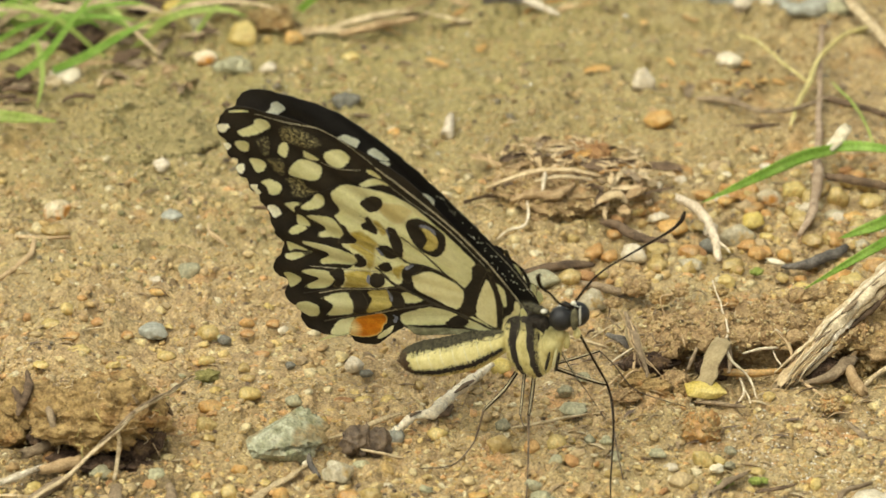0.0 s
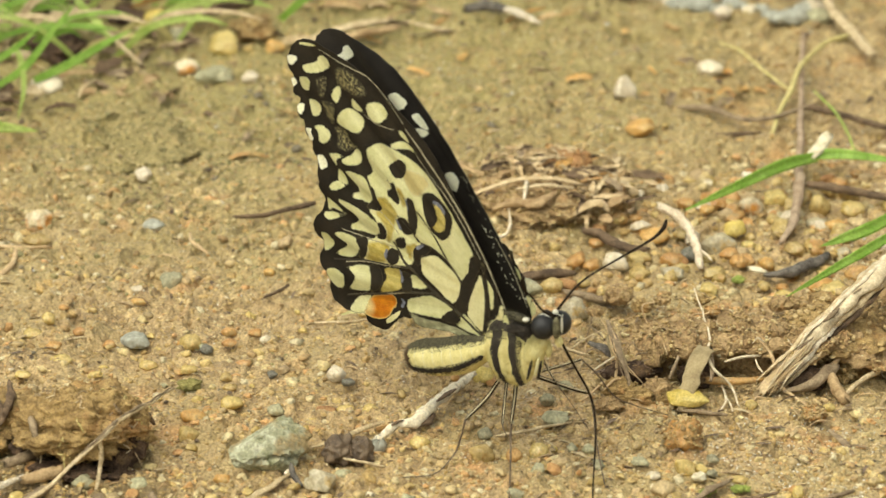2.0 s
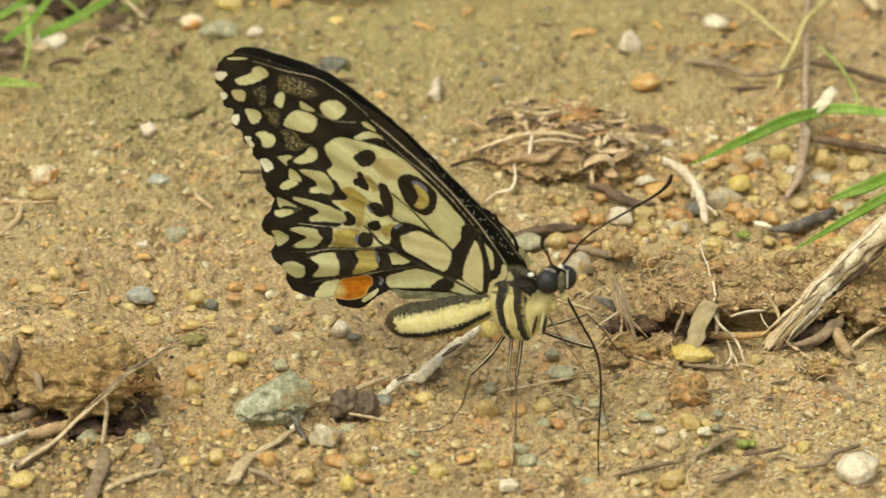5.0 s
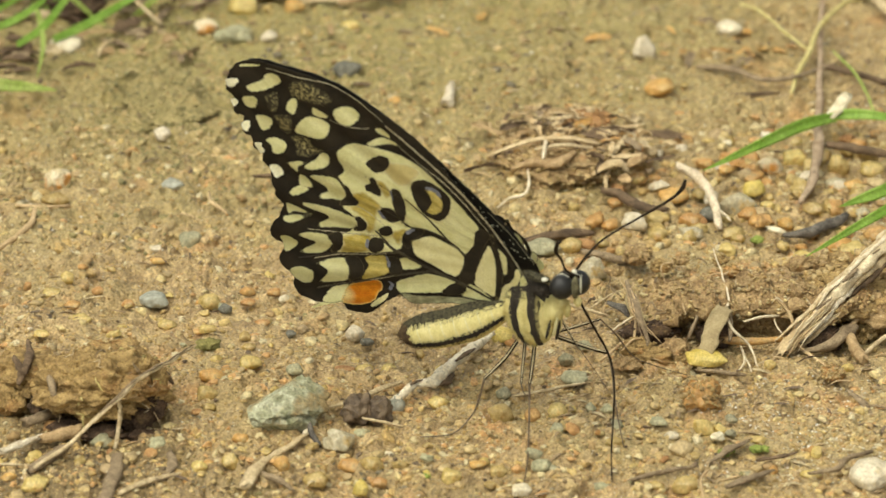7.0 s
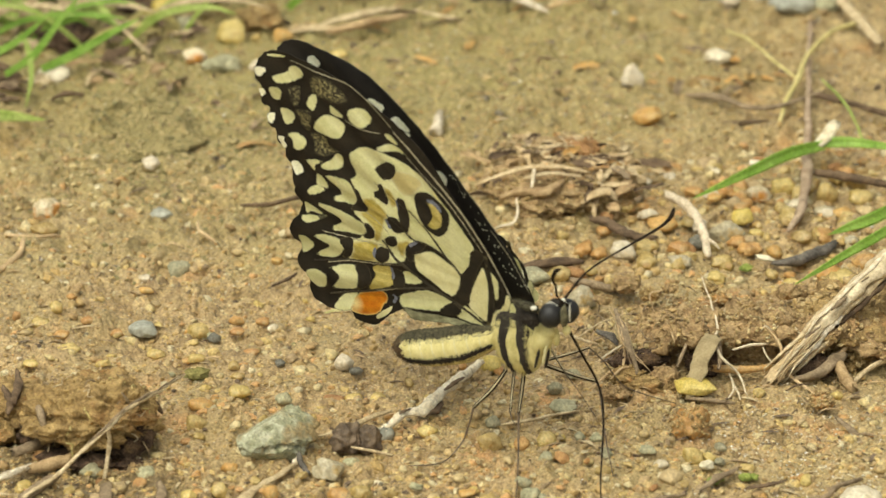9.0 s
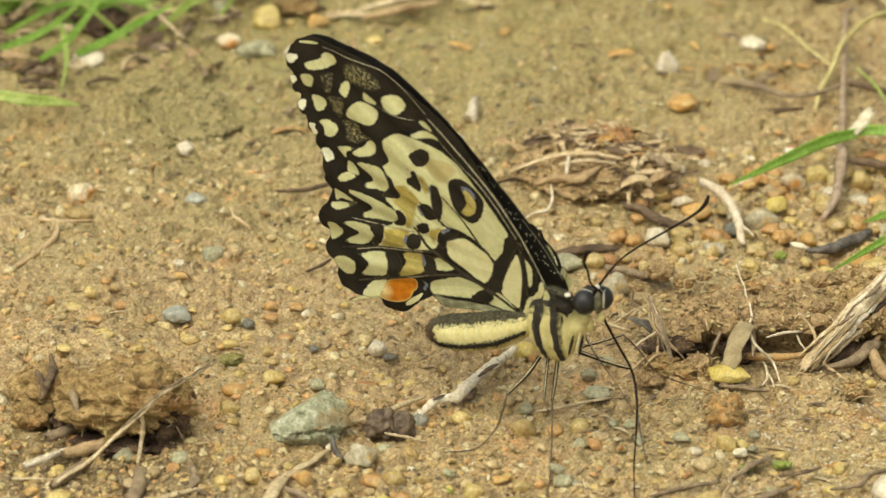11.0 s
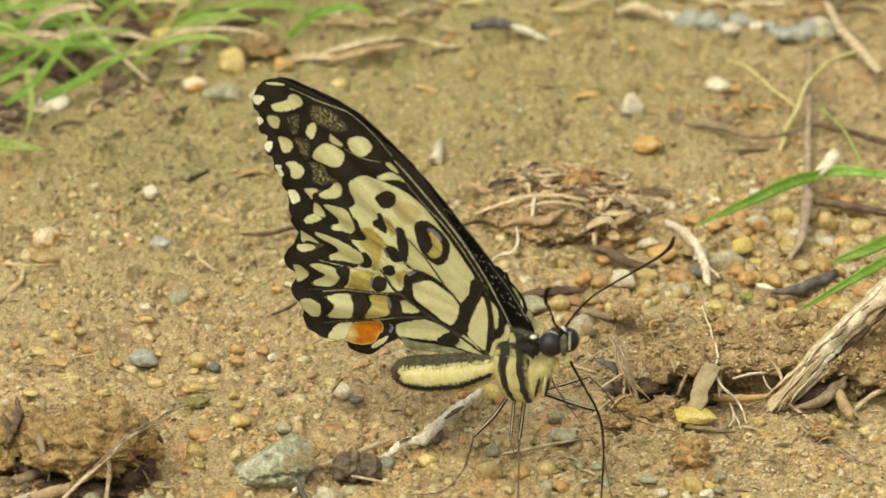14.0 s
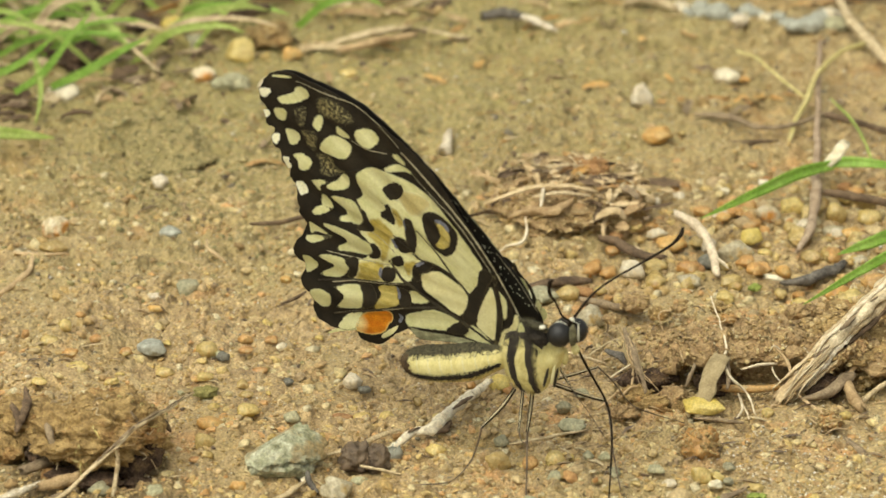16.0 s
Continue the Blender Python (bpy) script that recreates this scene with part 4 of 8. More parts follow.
OVER_HIND.append((MARK, strip([(-4.46, 6.16), (-4.4, 3.15), (-4.63, -0.39), (-5.48, -3.67), (-6.03, -5.31)], 0.85)))
OVER_HIND.append((MARK, strip([(-4.69, 5.83), (-4.1, 4.55), (-2.88, 2.8), (-2.66, 0.7), (-3.44, -1.28), (-4.86, -2.18)], 0.55)))
OVER_HIND.append((VEIN_PALE, strip([(-31.62, -4.01), (-27.68, -2.51), (-23.86, -1.5), (-20.53, -0.42)], 0.17)))
OVER_HIND.append((VEIN_PALE, strip([(-31.95, -9.04), (-26.48, -6.7), (-22.58, -5.13), (-20.25, -4.05)], 0.17)))
OVER_HIND.append((VEIN_PALE, strip([(-31.39, 1.03), (-27.08, 1.44), (-23.84, 1.71), (-21.33, 2.15)], 0.13)))
OVER_HIND.append((VEIN_PALE, strip([(-24.08, 6.8), (-21.87, 5.85), (-19.83, 4.4)], 0.1)))
TOP_HIND = []
TOP_HIND.append((OCHRE, [(-12.53, 11.89), (-11.40, 11.76), (-10.63, 10.99), (-10.37, 9.79), (-11.01, 8.46), (-12.17, 7.81), (-13.08, 8.19), (-12.42, 9.10), (-12.00, 10.10), (-12.11, 11.18)]))
TOP_HIND.append((BLUE, [(-12.49, 12.16), (-11.67, 12.36), (-10.76, 11.89), (-10.45, 11.06), (-10.82, 10.93), (-11.26, 11.56), (-11.92, 11.84)]))
TOP_HIND.append((BLUE, [(-20.32, 6.33), (-19.99, 6.69), (-19.54, 5.47), (-19.91, 5.43)]))
TOP_HIND.append((BLUE, [(-23.05, 1.24), (-22.7, 1.19), (-22.98, -0.12), (-23.3, 0.2)]))
TOP_HIND.append((BLUE, [(-20.77, -1.08), (-20.5, -1.07), (-20.45, -2.62), (-20.81, -2.57)]))
TOP_HIND.append((BLUE, [(-17.76, 10.29), (-17.45, 10.57), (-17.7, 8.85), (-17.86, 8.97)]))
TOP_HIND.append((BLUE, [(-16.91, 3.87), (-16.02, 4.52), (-15.39, 4.56), (-16.59, 3.64)]))
TOP_HIND.append((BLUE, [(-21.3, -5.35), (-20.63, -5.72), (-21.13, -6.68), (-21.57, -6.57), (-21.12, -5.98)]))
UPPER_FORE = []
UPPER_FORE.append((PALE_SPOT, [(-35.91, 22.6), (-33.58, 23.93), (-32.96, 25.1), (-31.62, 25.74), (-30.79, 24.72), (-33.11, 22.88), (-35.18, 22.16)]))
UPPER_FORE.append((PALE_SPOT, [(-24.28, 21.34), (-22.96, 22.41), (-21.68, 22.07), (-20.88, 21.48), (-22.16, 20.09), (-23.62, 19.84)]))
UPPER_FORE.append((PALE_SPOT, [(-27.64, 20.87), (-26.85, 21.41), (-25.71, 20.67), (-26.17, 20)]))
UPPER_FORE.append((PALE_SPOT, [(-20.22, 19.98), (-18.96, 20.67), (-17.24, 19.1), (-18.52, 18.83)]))
UPPER_FORE.append((PALE_SPOT, [(-20.6, 17.42), (-19.07, 18.73), (-17.13, 18.62), (-18.74, 17.37)]))
UPPER_FORE.append((PALE_SPOT, [(-14.89, 13.41), (-13.68, 14.35), (-12.38, 13.59), (-12.9, 11.84), (-14.32, 11.87)]))
UPPER_FORE.append((VEIN_PALE, strip([(-2.18, -0.83), (-4.24, 3.83), (-6.55, 7.37)], 0.14)))


def wing_pair(side, thing, face):
    """Fore- and hindwing of one side, folded upright; face is +1 where the underside looks along +z."""
    lab = "dark forewing with rows of cream spots" if face > 0 else "velvet black forewing with cream spots"
    fore = wing_plate("forewing", NEAR_FORE if face > 0 else FORE, SCALE_DARK if face > 0 else SCALE_BLACK, -0.05, 0.05, thing, lab, spacing=0.6, ragged=0.12)
    hind = wing_plate("hindwing", HIND, SCALE_DARK if face > 0 else SCALE_BLACK, 0.2 * face - 0.05, 0.2 * face + 0.05, thing,
                      "scalloped hindwing with cream and ochre cells and an orange spot", spacing=0.6, ragged=0.12)

    def spots(wing, table, z, word):
        for coat, outline in table:
            a, b = sorted((z * face, (z + 0.03) * face))
            wing_plate(word, outline, coat, a, b, wing, "", 9, 0.6, 0.09)

    if face > 0:
        spots(fore, UNDER_FORE, 0.085, "spot")
    spots(hind, UNDER_HIND, 0.285, "cell")
    spots(hind, FLUSH_HIND, 0.318, "flush")
    spots(hind, OVER_HIND, 0.335, "mark")
    spots(hind, TOP_HIND, 0.385, "mark")
    face = -face
    spots(fore, UPPER_FORE, 0.085, "spot")
    rng = random.Random(5)
    x0, y0, x1, y1 = -8.42, 9.15, -2.88, -0.73
    for i in range(46):     # powdery flecks at the base of the forewing's upper side
        t = rng.uniform(-0.55, 1.0)
        across = rng.uniform(-1.3, 1.0) * (0.6 + 0.5 * t)
        d = Vector((x1 - x0, y1 - y0, 0)).normalized()
        cx, cy = x0 + (x1 - x0) * t - d.y * across, y0 + (y1 - y0) * t + d.x * across
        s = rng.uniform(0.09, 0.21) * (0.75 + 0.25 * t)
        outline = [(cx + s * rng.uniform(0.6, 1.3) * math.cos(a), cy + s * rng.uniform(0.6, 1.3) * math.sin(a)) for a in (0, 1.6, 3.1, 4.7)]
        a, b = sorted((0.085 * face, 0.115 * face))
        wing_plate("fleck", outline, PALE_SPOT, a, b, fore, "", crisp=True)
    return fore, hind


foot_point = Vector((10.84, -52.28, 0))
butterfly = new("butterfly")
butterfly.location = foot_point * MM
tagged(butterfly, "cream and black spotted butterfly drinking from damp soil", "butterfly")
near_fore, near_hind = wing_pair("right", butterfly, 1)
far_fore, far_hind = wing_pair("left", butterfly, -1)


def shell(profile, a0, a1, s0, s1, grow=1.0, rows=26, cols=28, fuzz=0.0, seed=0, wave=0.0, jag=0.0, bow=0.0, taper=0.0):
    """Part of a body of revolution along x: profile(s) gives half width and half height at s; angles in degrees from the top, s from s0 to s1."""
    verts, faces = [], []
    for i in range(rows + 1):
        for j in range(cols + 1):
            a = radians(a0 + (a1 - a0) * j / cols)
            if j in (0, cols):
                a += radians(jag) * (noise.noise(Vector((i * 0.37, seed, j))) + 0.6 * noise.noise(Vector((i * 0.9, seed, j))))
            edge = wave * noise.noise(Vector((a * 4, seed, 0)))
            s = s0 + (s1 - s0) * i / rows + (edge if i in (0, rows) else 0)
            low = (1 - math.cos(a)) / 2
            s = (s0 + s1) / 2 + (s - (s0 + s1) / 2) * (1 + taper * (0.5 - low)) + bow * math.sin(math.pi * low)
            x, w, h, drop = profile(s)
            p = Vector((x, math.sin(a) * w, math.cos(a) * h))
            g = grow + fuzz * noise.noise(p * 2.5 + Vector((seed, 0, 0)))
            verts.append((p.x, p.y * g, p.z * g + drop))
    for i in range(rows):
        for j in range(cols):
            k = i * (cols + 1) + j
            faces.append((k, k + 1, k + cols + 2, k + cols + 1))
    return verts, faces


def abdomen_profile(s):
    """s from 0 at the thorax to 1 at the tip, along -x."""
    r = 2.36 * min(1.0, 0.48 + 1.5 * s) * math.sqrt(max(0.0, 1 - (max(0.0, s - 0.62) / 0.38) ** 2.6) + 0.0004)
    return 1.2 - 17.2 * s, r * 0.9, r, -0.8 * math.sin(math.pi * s)


abdomen = mesh_object("abdomen", *shell(abdomen_profile, 0, 360, 0, 1, 1.0, 60, 36, 0.02), FUR, butterfly, "plump cream abdomen with a black back")
mesh_object("back_band", *shell(abdomen_profile, -45, 45, 0.02, 0.97, 1.05, 130, 24, 0.06, 3, 0.02, 26), FUR_BACK, abdomen)
mesh_object("tip_band", *shell(abdomen_profile, 0, 360, 0.885, 1.0, 1.06, 12, 60, 0.05, 6, 0.07), FUR_BROWN, abdomen)
for low, high in ((112, 130), (-130, -112)):
    mesh_object("flank_line", *shell(abdomen_profile, low, high, 0.08, 0.95, 1.04, 130, 8, 0.04, high, 0, 16), FUR_DARK, abdomen)
for k in range(7):
    mesh_object("segment_ring", *shell(abdomen_profile, -112, -50, 0.16 + 0.105 * k, 0.172 + 0.105 * k, 1.012, 3, 24, 0.02, k, 0.004), FUR_PALE, abdomen)


def thorax_profile(s):
    r = max(0.0, 1 - abs(2 * s - 1) ** 2.4) ** 0.4
    return 4.0 - 6.9 * s, 2.1 * r * (0.75 + 0.25 * s), 4.3 * r, -0.5


body_turn = 38
thorax_pose = pose(*(Vector((-0.49, 0.04, 16.49)) * MM), 0, -6, -body_turn)
thorax = mesh_object("thorax", *shell(thorax_profile, 0, 360, 0, 1, 1.0, 40, 40, 0.03), FUR, butterfly, "furry cream thorax with black slanting stripes")
thorax.matrix_basis = thorax_pose
for s0, s1, bow, taper in ((0.18, 0.38, -0.03, 0.8), (0.48, 0.67, 0.10, 0.7)):
    for a0, a1 in ((40, 172), (-172, -40)):
        mesh_object("stripe", *shell(thorax_profile, a0, a1, s0, s1, 1.04, 14, 40, 0.05, s0, 0.05, 0, bow, taper), FUR_DARK, thorax)
mesh_object("back_fur", *shell(thorax_profile, -46, 46, 0.02, 0.92, 1.06, 30, 22, 0.05, 2), FUR_DARK, thorax)
rng = random.Random(11)


def hair(profile, n, s_range, a_range, length, material, owner, lean):
    """Short tapering hairs standing off part of the body."""
    hv, hf = [], []
    for i in range(n):
        s, a = rng.uniform(*s_range), radians(rng.uniform(*a_range))
        x, w, h, drop = profile(s)
        p = Vector((x, math.sin(a) * w, math.cos(a) * h + drop))
        d = Vector((lean + rng.gauss(0, 0.25), math.sin(a) + rng.gauss(0, 0.2), math.cos(a) - 0.3 + rng.gauss(0, 0.2))).normalized() * rng.uniform(0.5, 1.0) * length
        q = Vector((0, math.cos(a), -math.sin(a))) * 0.03
        k = len(hv)
        hv += [tuple(p - q), tuple(p + q), tuple(p + d)]
        hf.append((k, k + 1, k + 2))
    mesh_object("hair", hv, hf, material, owner)


for part_of in ((0.36, 0.50), (0.72, 0.97), (0.14, 0.18)):
    hair(thorax_profile, 260, part_of, (-172, -40), 0.7, FUR, thorax, -0.5)
    hair(thorax_profile, 160, part_of, (40, 172), 0.7, FUR, thorax, -0.5)
hair(thorax_profile, 500, (0.02, 0.9), (-60, 60), 0.9, FUR_GREY, thorax, -0.8)
hair(abdomen_profile, 1300, (0.02, 0.92), (-62, 62), 0.6, FUR_GREY, abdomen, -1.2)
hair(abdomen_profile, 500, (0.1, 0.95), (-140, -104), 0.45, FUR_DARK, abdomen, -1.2)
hair(abdomen_profile, 420, (0.86, 1.0), (-180, 180), 0.6, FUR_BROWN, abdomen, -1.4)

# bulges of the side plates and leg bases under the wing
for p, w, h, lean, m, word in (((1.63, -7.17, 23.6), 0.42, 0.24, -8, WHITE_FUR, "collar_spot"), ((2.81, -3.87, 17.97), 1.35, 2.3, 14, FUR, "chest"), ((2.49, -2.66, 15.54), 0.5, 1.7, 12, FUR, "leg_base"),
                           ((3.4, -2.8, 15.37), 0.42, 1.6, 10, FUR, "leg_base"), ((2.1, -6.3, 16.3), 0.2, 1.5, 14, FUR_DARK, "seam"), ((3.0, -5.7, 16.4), 0.2, 1.5, 12, FUR_PALE, "leg_base"), ((3.35, -4.9, 15.6), 0.2, 1.5, 12, FUR_DARK, "seam")):
    v, f = lump(w, w, h, 4, 0.1, 2, 0, 6, 0.06, -2)
    piece = mesh_object(word, v, f, m, butterfly)
    piece.matrix_basis = pose(*(Vector(p) * MM), 0, lean, -38)

for p, axes, m, word, k in (((1.11, -5.08, 21.31), (1.5, 0.9, 0.95), FUR_DARK, "neck", 51), ((0.75, -5.0, 22.9), (1.9, 0.7, 0.42), FUR_BACK, "back_fur", 52)):
    v, f = lump(*axes, 4, 0.25, 2.5, 0, k, 0.3, -2)
    tuft_ = mesh_object(word, v, f, m, butterfly)
    tuft_.matrix_basis = pose(*(Vector(p) * MM), 0, 4, -38)
    hv, hf = [], []
    for i in range(260):
        q = Vector(rng.choice(v))
        d = (q.normalized() * 0.5 + Vector((-0.5, 0, 0.1)) + Vector((rng.gauss(0, 0.2), rng.gauss(0, 0.2), rng.gauss(0, 0.2)))) * rng.uniform(0.4, 0.9)
        hf.append((len(hv), len(hv) + 1, len(hv) + 2))
        hv += [tuple(q + Vector((0, 0, 0.03))), tuple(q - Vector((0, 0, 0.03))), tuple(q + d)]
    mesh_object("hair", hv, hf, m, tuft_)
# head
near_eye = Vector((3.73, -5.94, 22.02))
far_eye = near_eye + Vector((0.616, 0.788, 0.0)) * 2.8 + Vector((0.35, 0, -0.45))
mid = (near_eye + far_eye) / 2
v, f = lump(1.5, 1.5, 1.6, 4, 0.12, 2, 0, 4, 0.05, -2)
head = mesh_object("head", v, f, FUR_DARK, butterfly, "small black head with cream cheeks")
head.location = (mid + Vector((-0.5, 0.35, 0))) * MM
for p in (near_eye, far_eye):
    v, f = lump(1.52, 1.52, 1.56, 4, 0.0, 1, 0, 1, 0.0, -2)
    eye_ball = mesh_object("eye", v, f, EYE, head, "large dull black compound eye")
    eye_ball.location = (p - mid + Vector((0.5, -0.35, 0))) * MM
for sgn, p in ((-1, near_eye), (1, far_eye)):
    side = Vector((0.616, 0.788, 0)) * sgn
    fwd = Vector((0.788, -0.616, 0))
    rim = [p - mid + Vector((0.5, -0.35, 0)) - side * 0.55 + 1.42 * (Vector((0, 0, 1)) * math.cos(a) - fwd * math.sin(a)) for a in (-0.5, 0.2, 0.9, 1.6, 2.3, 2.9)]
    mesh_object("eye_rim", *tube(rim, [0.1, 0.17, 0.2, 0.16], 6, 4), WHITE_FUR, head)
to_head = Vector((0.5, -0.35, 0)) - mid
for p, w, h, m, word in (((3.49, -4.3, 19.09), 0.9, 1.0, FUR, "cheek"), ((4.41, -4.11, 18.23), 0.5, 1.2, FUR, "cheek"), ((5.35, -6.75, 22.25), 0.5, 1.45, FUR_GREY, "face"), ((6.19, -4.42, 21.61), 0.2, 1.3, WHITE_FUR, "brow_line"), ((5.26, -5.29, 23.79), 0.35, 0.3, WHITE_FUR, "antenna_base"), ((6.05, -6.6, 22.6), 0.14, 1.2, WHITE_FUR, "brow_line"), ((5.7, -5.7, 19.91), 0.5, 0.7, FUR, "cheek")):
    v, f = lump(w, w, h, 3, 0.12, 2, 0, 9, 0.1, -2)
    piece = mesh_object(word, v, f, m, head)
    piece.location = (Vector(p) + to_head) * MM
for base, pts, radii in (
    ("antenna", [near_eye + Vector((1.0, 0.1, 1.2))] + [Vector(p) for p in [(8.35, -1.66, 26), (13.24, 0.22, 28.5), (17.1, 2.29, 30), (18.65, 3.46, 31), (19.07, 3.95, 32)]], (0.2, 0.14, 0.13, 0.15, 0.22, 0.3, 0.18)),
    ("antenna", [far_eye + Vector((0.1, -1.0, 1.2))] + [Vector(p) for p in [(4.4, -6.73, 25), (3.88, -8.16, 27.5), (3.38, -9.09, 29), (3.62, -10.44, 31), (4.1, -10.87, 31.5)]], (0.18, 0.14, 0.14, 0.22, 0.3, 0.16)),
):
    feeler = mesh_object(base, *tube([p - pts[0] for p in pts], radii, 7, 6), CHITIN, head, "thin black clubbed antenna")
    feeler.location = (pts[0] + to_head) * MM
prob = [mid + Vector((0.9, -0.9, -1.2))] + [Vector(p) for p in [(7.81, 1.68, 13), (9.83, 2.62, 8.5), (10.43, -0.27, 6), (10.24, -4.51, 3), (9.95, -9.54, 1.2), (9.94, -14.65, -0.3)]]
mesh_object("proboscis", *tube(prob, (0.19, 0.15, 0.14, 0.13, 0.12, 0.1, 0.08), 7, 6), CHITIN, butterfly, "long dark proboscis probing the soil")


def leg(points, thick, dark_to, label):
    """A jointed leg: dark femur with a pale stripe, thin pale shin and foot."""
    pts = [Vector(p) for p in points]
    k = dark_to
    femur = mesh_object("leg", *tube(pts[:k + 1], (thick, thick * 0.9, thick * 0.65), 8, 5), CHITIN, butterfly, label)
    mesh_object("shin", *tube(pts[k:], (thick * 0.52, thick * 0.36, thick * 0.24), 6, 5), CHITIN_BROWN, femur)
    shift = Vector((0, -thick * 0.72, thick * 0.62))
    mesh_object("pale_stripe", *tube([p + shift for p in pts[:k + 1]], (thick * 0.2, thick * 0.42, thick * 0.2), 6, 5), CHITIN_PALE, femur)
    return femur


leg([(-1.65, 1.64, 11), (-3.19, 1.19, 8.8), (-5.72, -0.89, 7), (-6.35, -1.2, 4.5), (-7.26, -1.9, 2.5), (-9.71, -3.28, 0.6), (-14.27, -3.42, 0.2)], 0.29, 2, "hind leg with dark femur and pale stripe")
leg([(-0.59, 2.29, 11), (-0.87, 1.01, 8.5), (-1.16, -1.51, 6.6), (-0.75, -2.18, 5.6), (-0.18, -2.08, 5.4)], 0.22, 2, "folded dark leg")
leg([(0.61, 2.29, 11), (0.33, 1.63, 8.2), (-0.09, 0.14, 5.8), (-0.2, -5.67, 2.4), (-0.46, -11.67, 0.7), (-1.06, -17.22, -0.1)], 0.29, 2, "middle leg with dark femur and pale shin")
leg([(3.52, 4.86, 10), (7.19, 5.06, 8.5), (9.73, 4.89, 7.8), (10.16, 4.15, 6.2), (10.66, -0.53, 3), (11.56, -6.27, 0.2)], 0.29, 2, "foreleg with dark femur and pale stripe")
leg([(2.6, 4.96, 10.5), (5.78, 5.87, 11), (8.76, 7.16, 11.4), (10.77, 8.18, 8.8), (12.96, 9.89, 5), (15.87, 11.92, 2.6), (19.86, 14.06, 0.3)], 0.22, 2, "far leg reaching forward over the soil")
leg([(3.64, 4.62, 13), (5.76, 3.79, 9.5), (7.53, 3.3, 7), (9.64, 1.82, 4.2)], 0.16, 1, "thin pale leg tucked before the body")


# ---- large stones and clods ----
def clod(x, y, sx, sy, sz, seed, material, label, category, name, lift=0.0, subdiv=5, rough=0.35, fine=0.16):
    v, f = lump(sx, sy, sz, subdiv, rough, 1.7, 0, seed, fine, -0.7)
    ob = mesh_object(name, v, f, material)
    ob.location = (x * MM, y * MM, (height(x, y) + sz * 0.55 + lift) * MM)
    return tagged(ob, label, category)


rootlets(crust(clod(-42.86, -50.22, 7.6, 6.6, 4.0, 5, CLOD, "crumbly brown clod of earth beside a straw", "clod", "earth_clod", 2.5, 6, 0.42, 0.11), 2600, 0.12, 0.5, CLOD, 5), 34, 2.2, (ROOT, STRAW, YELLOW_STRAW, BARK), 3)
rootlets(crust(clod(-44, -40.79, 6.0, 6.0, 3.0, 19, CLOD, "crumbly foot of an earth clod", "clod", "earth_clod", -0.6, 5, 0.3, 0.08), 500, 0.15, 0.6, CLOD, 20), 10, 1.8, (ROOT, STRAW, BARK), 4)
crust(clod(-52.13, -43.0, 4.6, 5, 2.6, 12, CLOD, "low crumbly clod of earth", "clod", "earth_clod", 2.0, 5, 0.3, 0.08), 900, 0.12, 0.5, CLOD, 6)
for x, y, w, lift, k in ((-37.6, -46.2, 3.0, 2.6, 41), (-46.6, -49.2, 2.6, 2.6, 43), (-48.53, -42.91, 2.4, 2.2, 47), (-54.4, -47.4, 2.4, 0.4, 48)):
    crust(clod(x, y, w, w * 0.9, w * 0.8, k, CLOD, "crumbly brown lump of earth on a clod", "clod", "earth_lump", lift, 4, 0.35, 0.1), 240, 0.15, 0.5, CLOD, k)
# dark lumps, partly humus, put the shade under the clod into colour
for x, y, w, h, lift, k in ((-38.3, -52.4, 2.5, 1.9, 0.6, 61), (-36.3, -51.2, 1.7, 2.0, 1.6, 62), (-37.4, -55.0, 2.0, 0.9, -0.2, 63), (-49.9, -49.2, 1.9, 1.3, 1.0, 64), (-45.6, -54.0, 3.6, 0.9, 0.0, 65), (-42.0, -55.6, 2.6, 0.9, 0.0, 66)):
    crust(clod(x, y, w, w * 0.7, h, k, HUMUS_SHADE, "dark humus lump standing in for shade under a clod", "clod", "humus_lump", lift, 4, 0.45, 0.15), 150, 0.15, 0.5, HUMUS_SHADE, k)
wedge = stone(-19.6, -51.6, 10.8, 7.4, GREEN_STONE, "pale green angular stone with a pitted dirty face", "stone", 8.0, 6, 0.4, 0.9, 29, 20, "stone", 0.24, fine=0.13)
for v in wedge.data.vertices:       # low at one end, tall and undercut at the other
    k = min(max(v.co.x / (10.8 * MM) + 0.5, 0), 1)
    if v.co.z > 0:
        v.co.z *= 0.35 + 0.8 * k ** 0.8
    else:
        v.co.x -= 1.2 * MM * k ** 3 * min(-v.co.z / (2 * MM), 1)
stone(-12.6, -58.6, 4.6, 3.2, GREY_QUARTZ, "cloudy grey and amber quartz stone half buried", "stone", 4.0, 4, 0.4, 1.0, 33, 12, "stone", fine=0.05)
for x, y, w, h, k in ((-10.6, -49.8, 2.1, 2.1, 15), (-8.0, -49.8, 1.7, 2.0, 18)):
    clod(x, y, w, w, h, k, HUSK, "shrivelled dark brown seed husk on the soil", "husk", "seed_husk", 0.0, 5, 0.3, 0.015)
stone(-5.8, -46.77, 2.2, 2.8, BLUE_STONE, "small bluish grey stone at a stick's end", "stone", 0, 3, 0.2, 0.3, 7)
stone(33.04, -35.98, 6.6, 2.3, YELLOW_FLAKE, "flat bright yellow flake of stone", "stone", 3.6, 4, 0.12, 0.95, 43, -8, "stone_flake", 0.05, fine=0.02)
stone(7.48, -26.55, 3.0, 2.6, YELLOW_FLAKE, "yellow pebble beside a bleached stick", "pebble", 3.0, 3, 0.15, 0.4, 44)
stone(52.6, -66.0, 5.8, 4.2, WHITE_QUARTZ, "large milky white pebble", "pebble", 7.0, 4, 0.15, 0.4, 45)
row = random.Random(17)
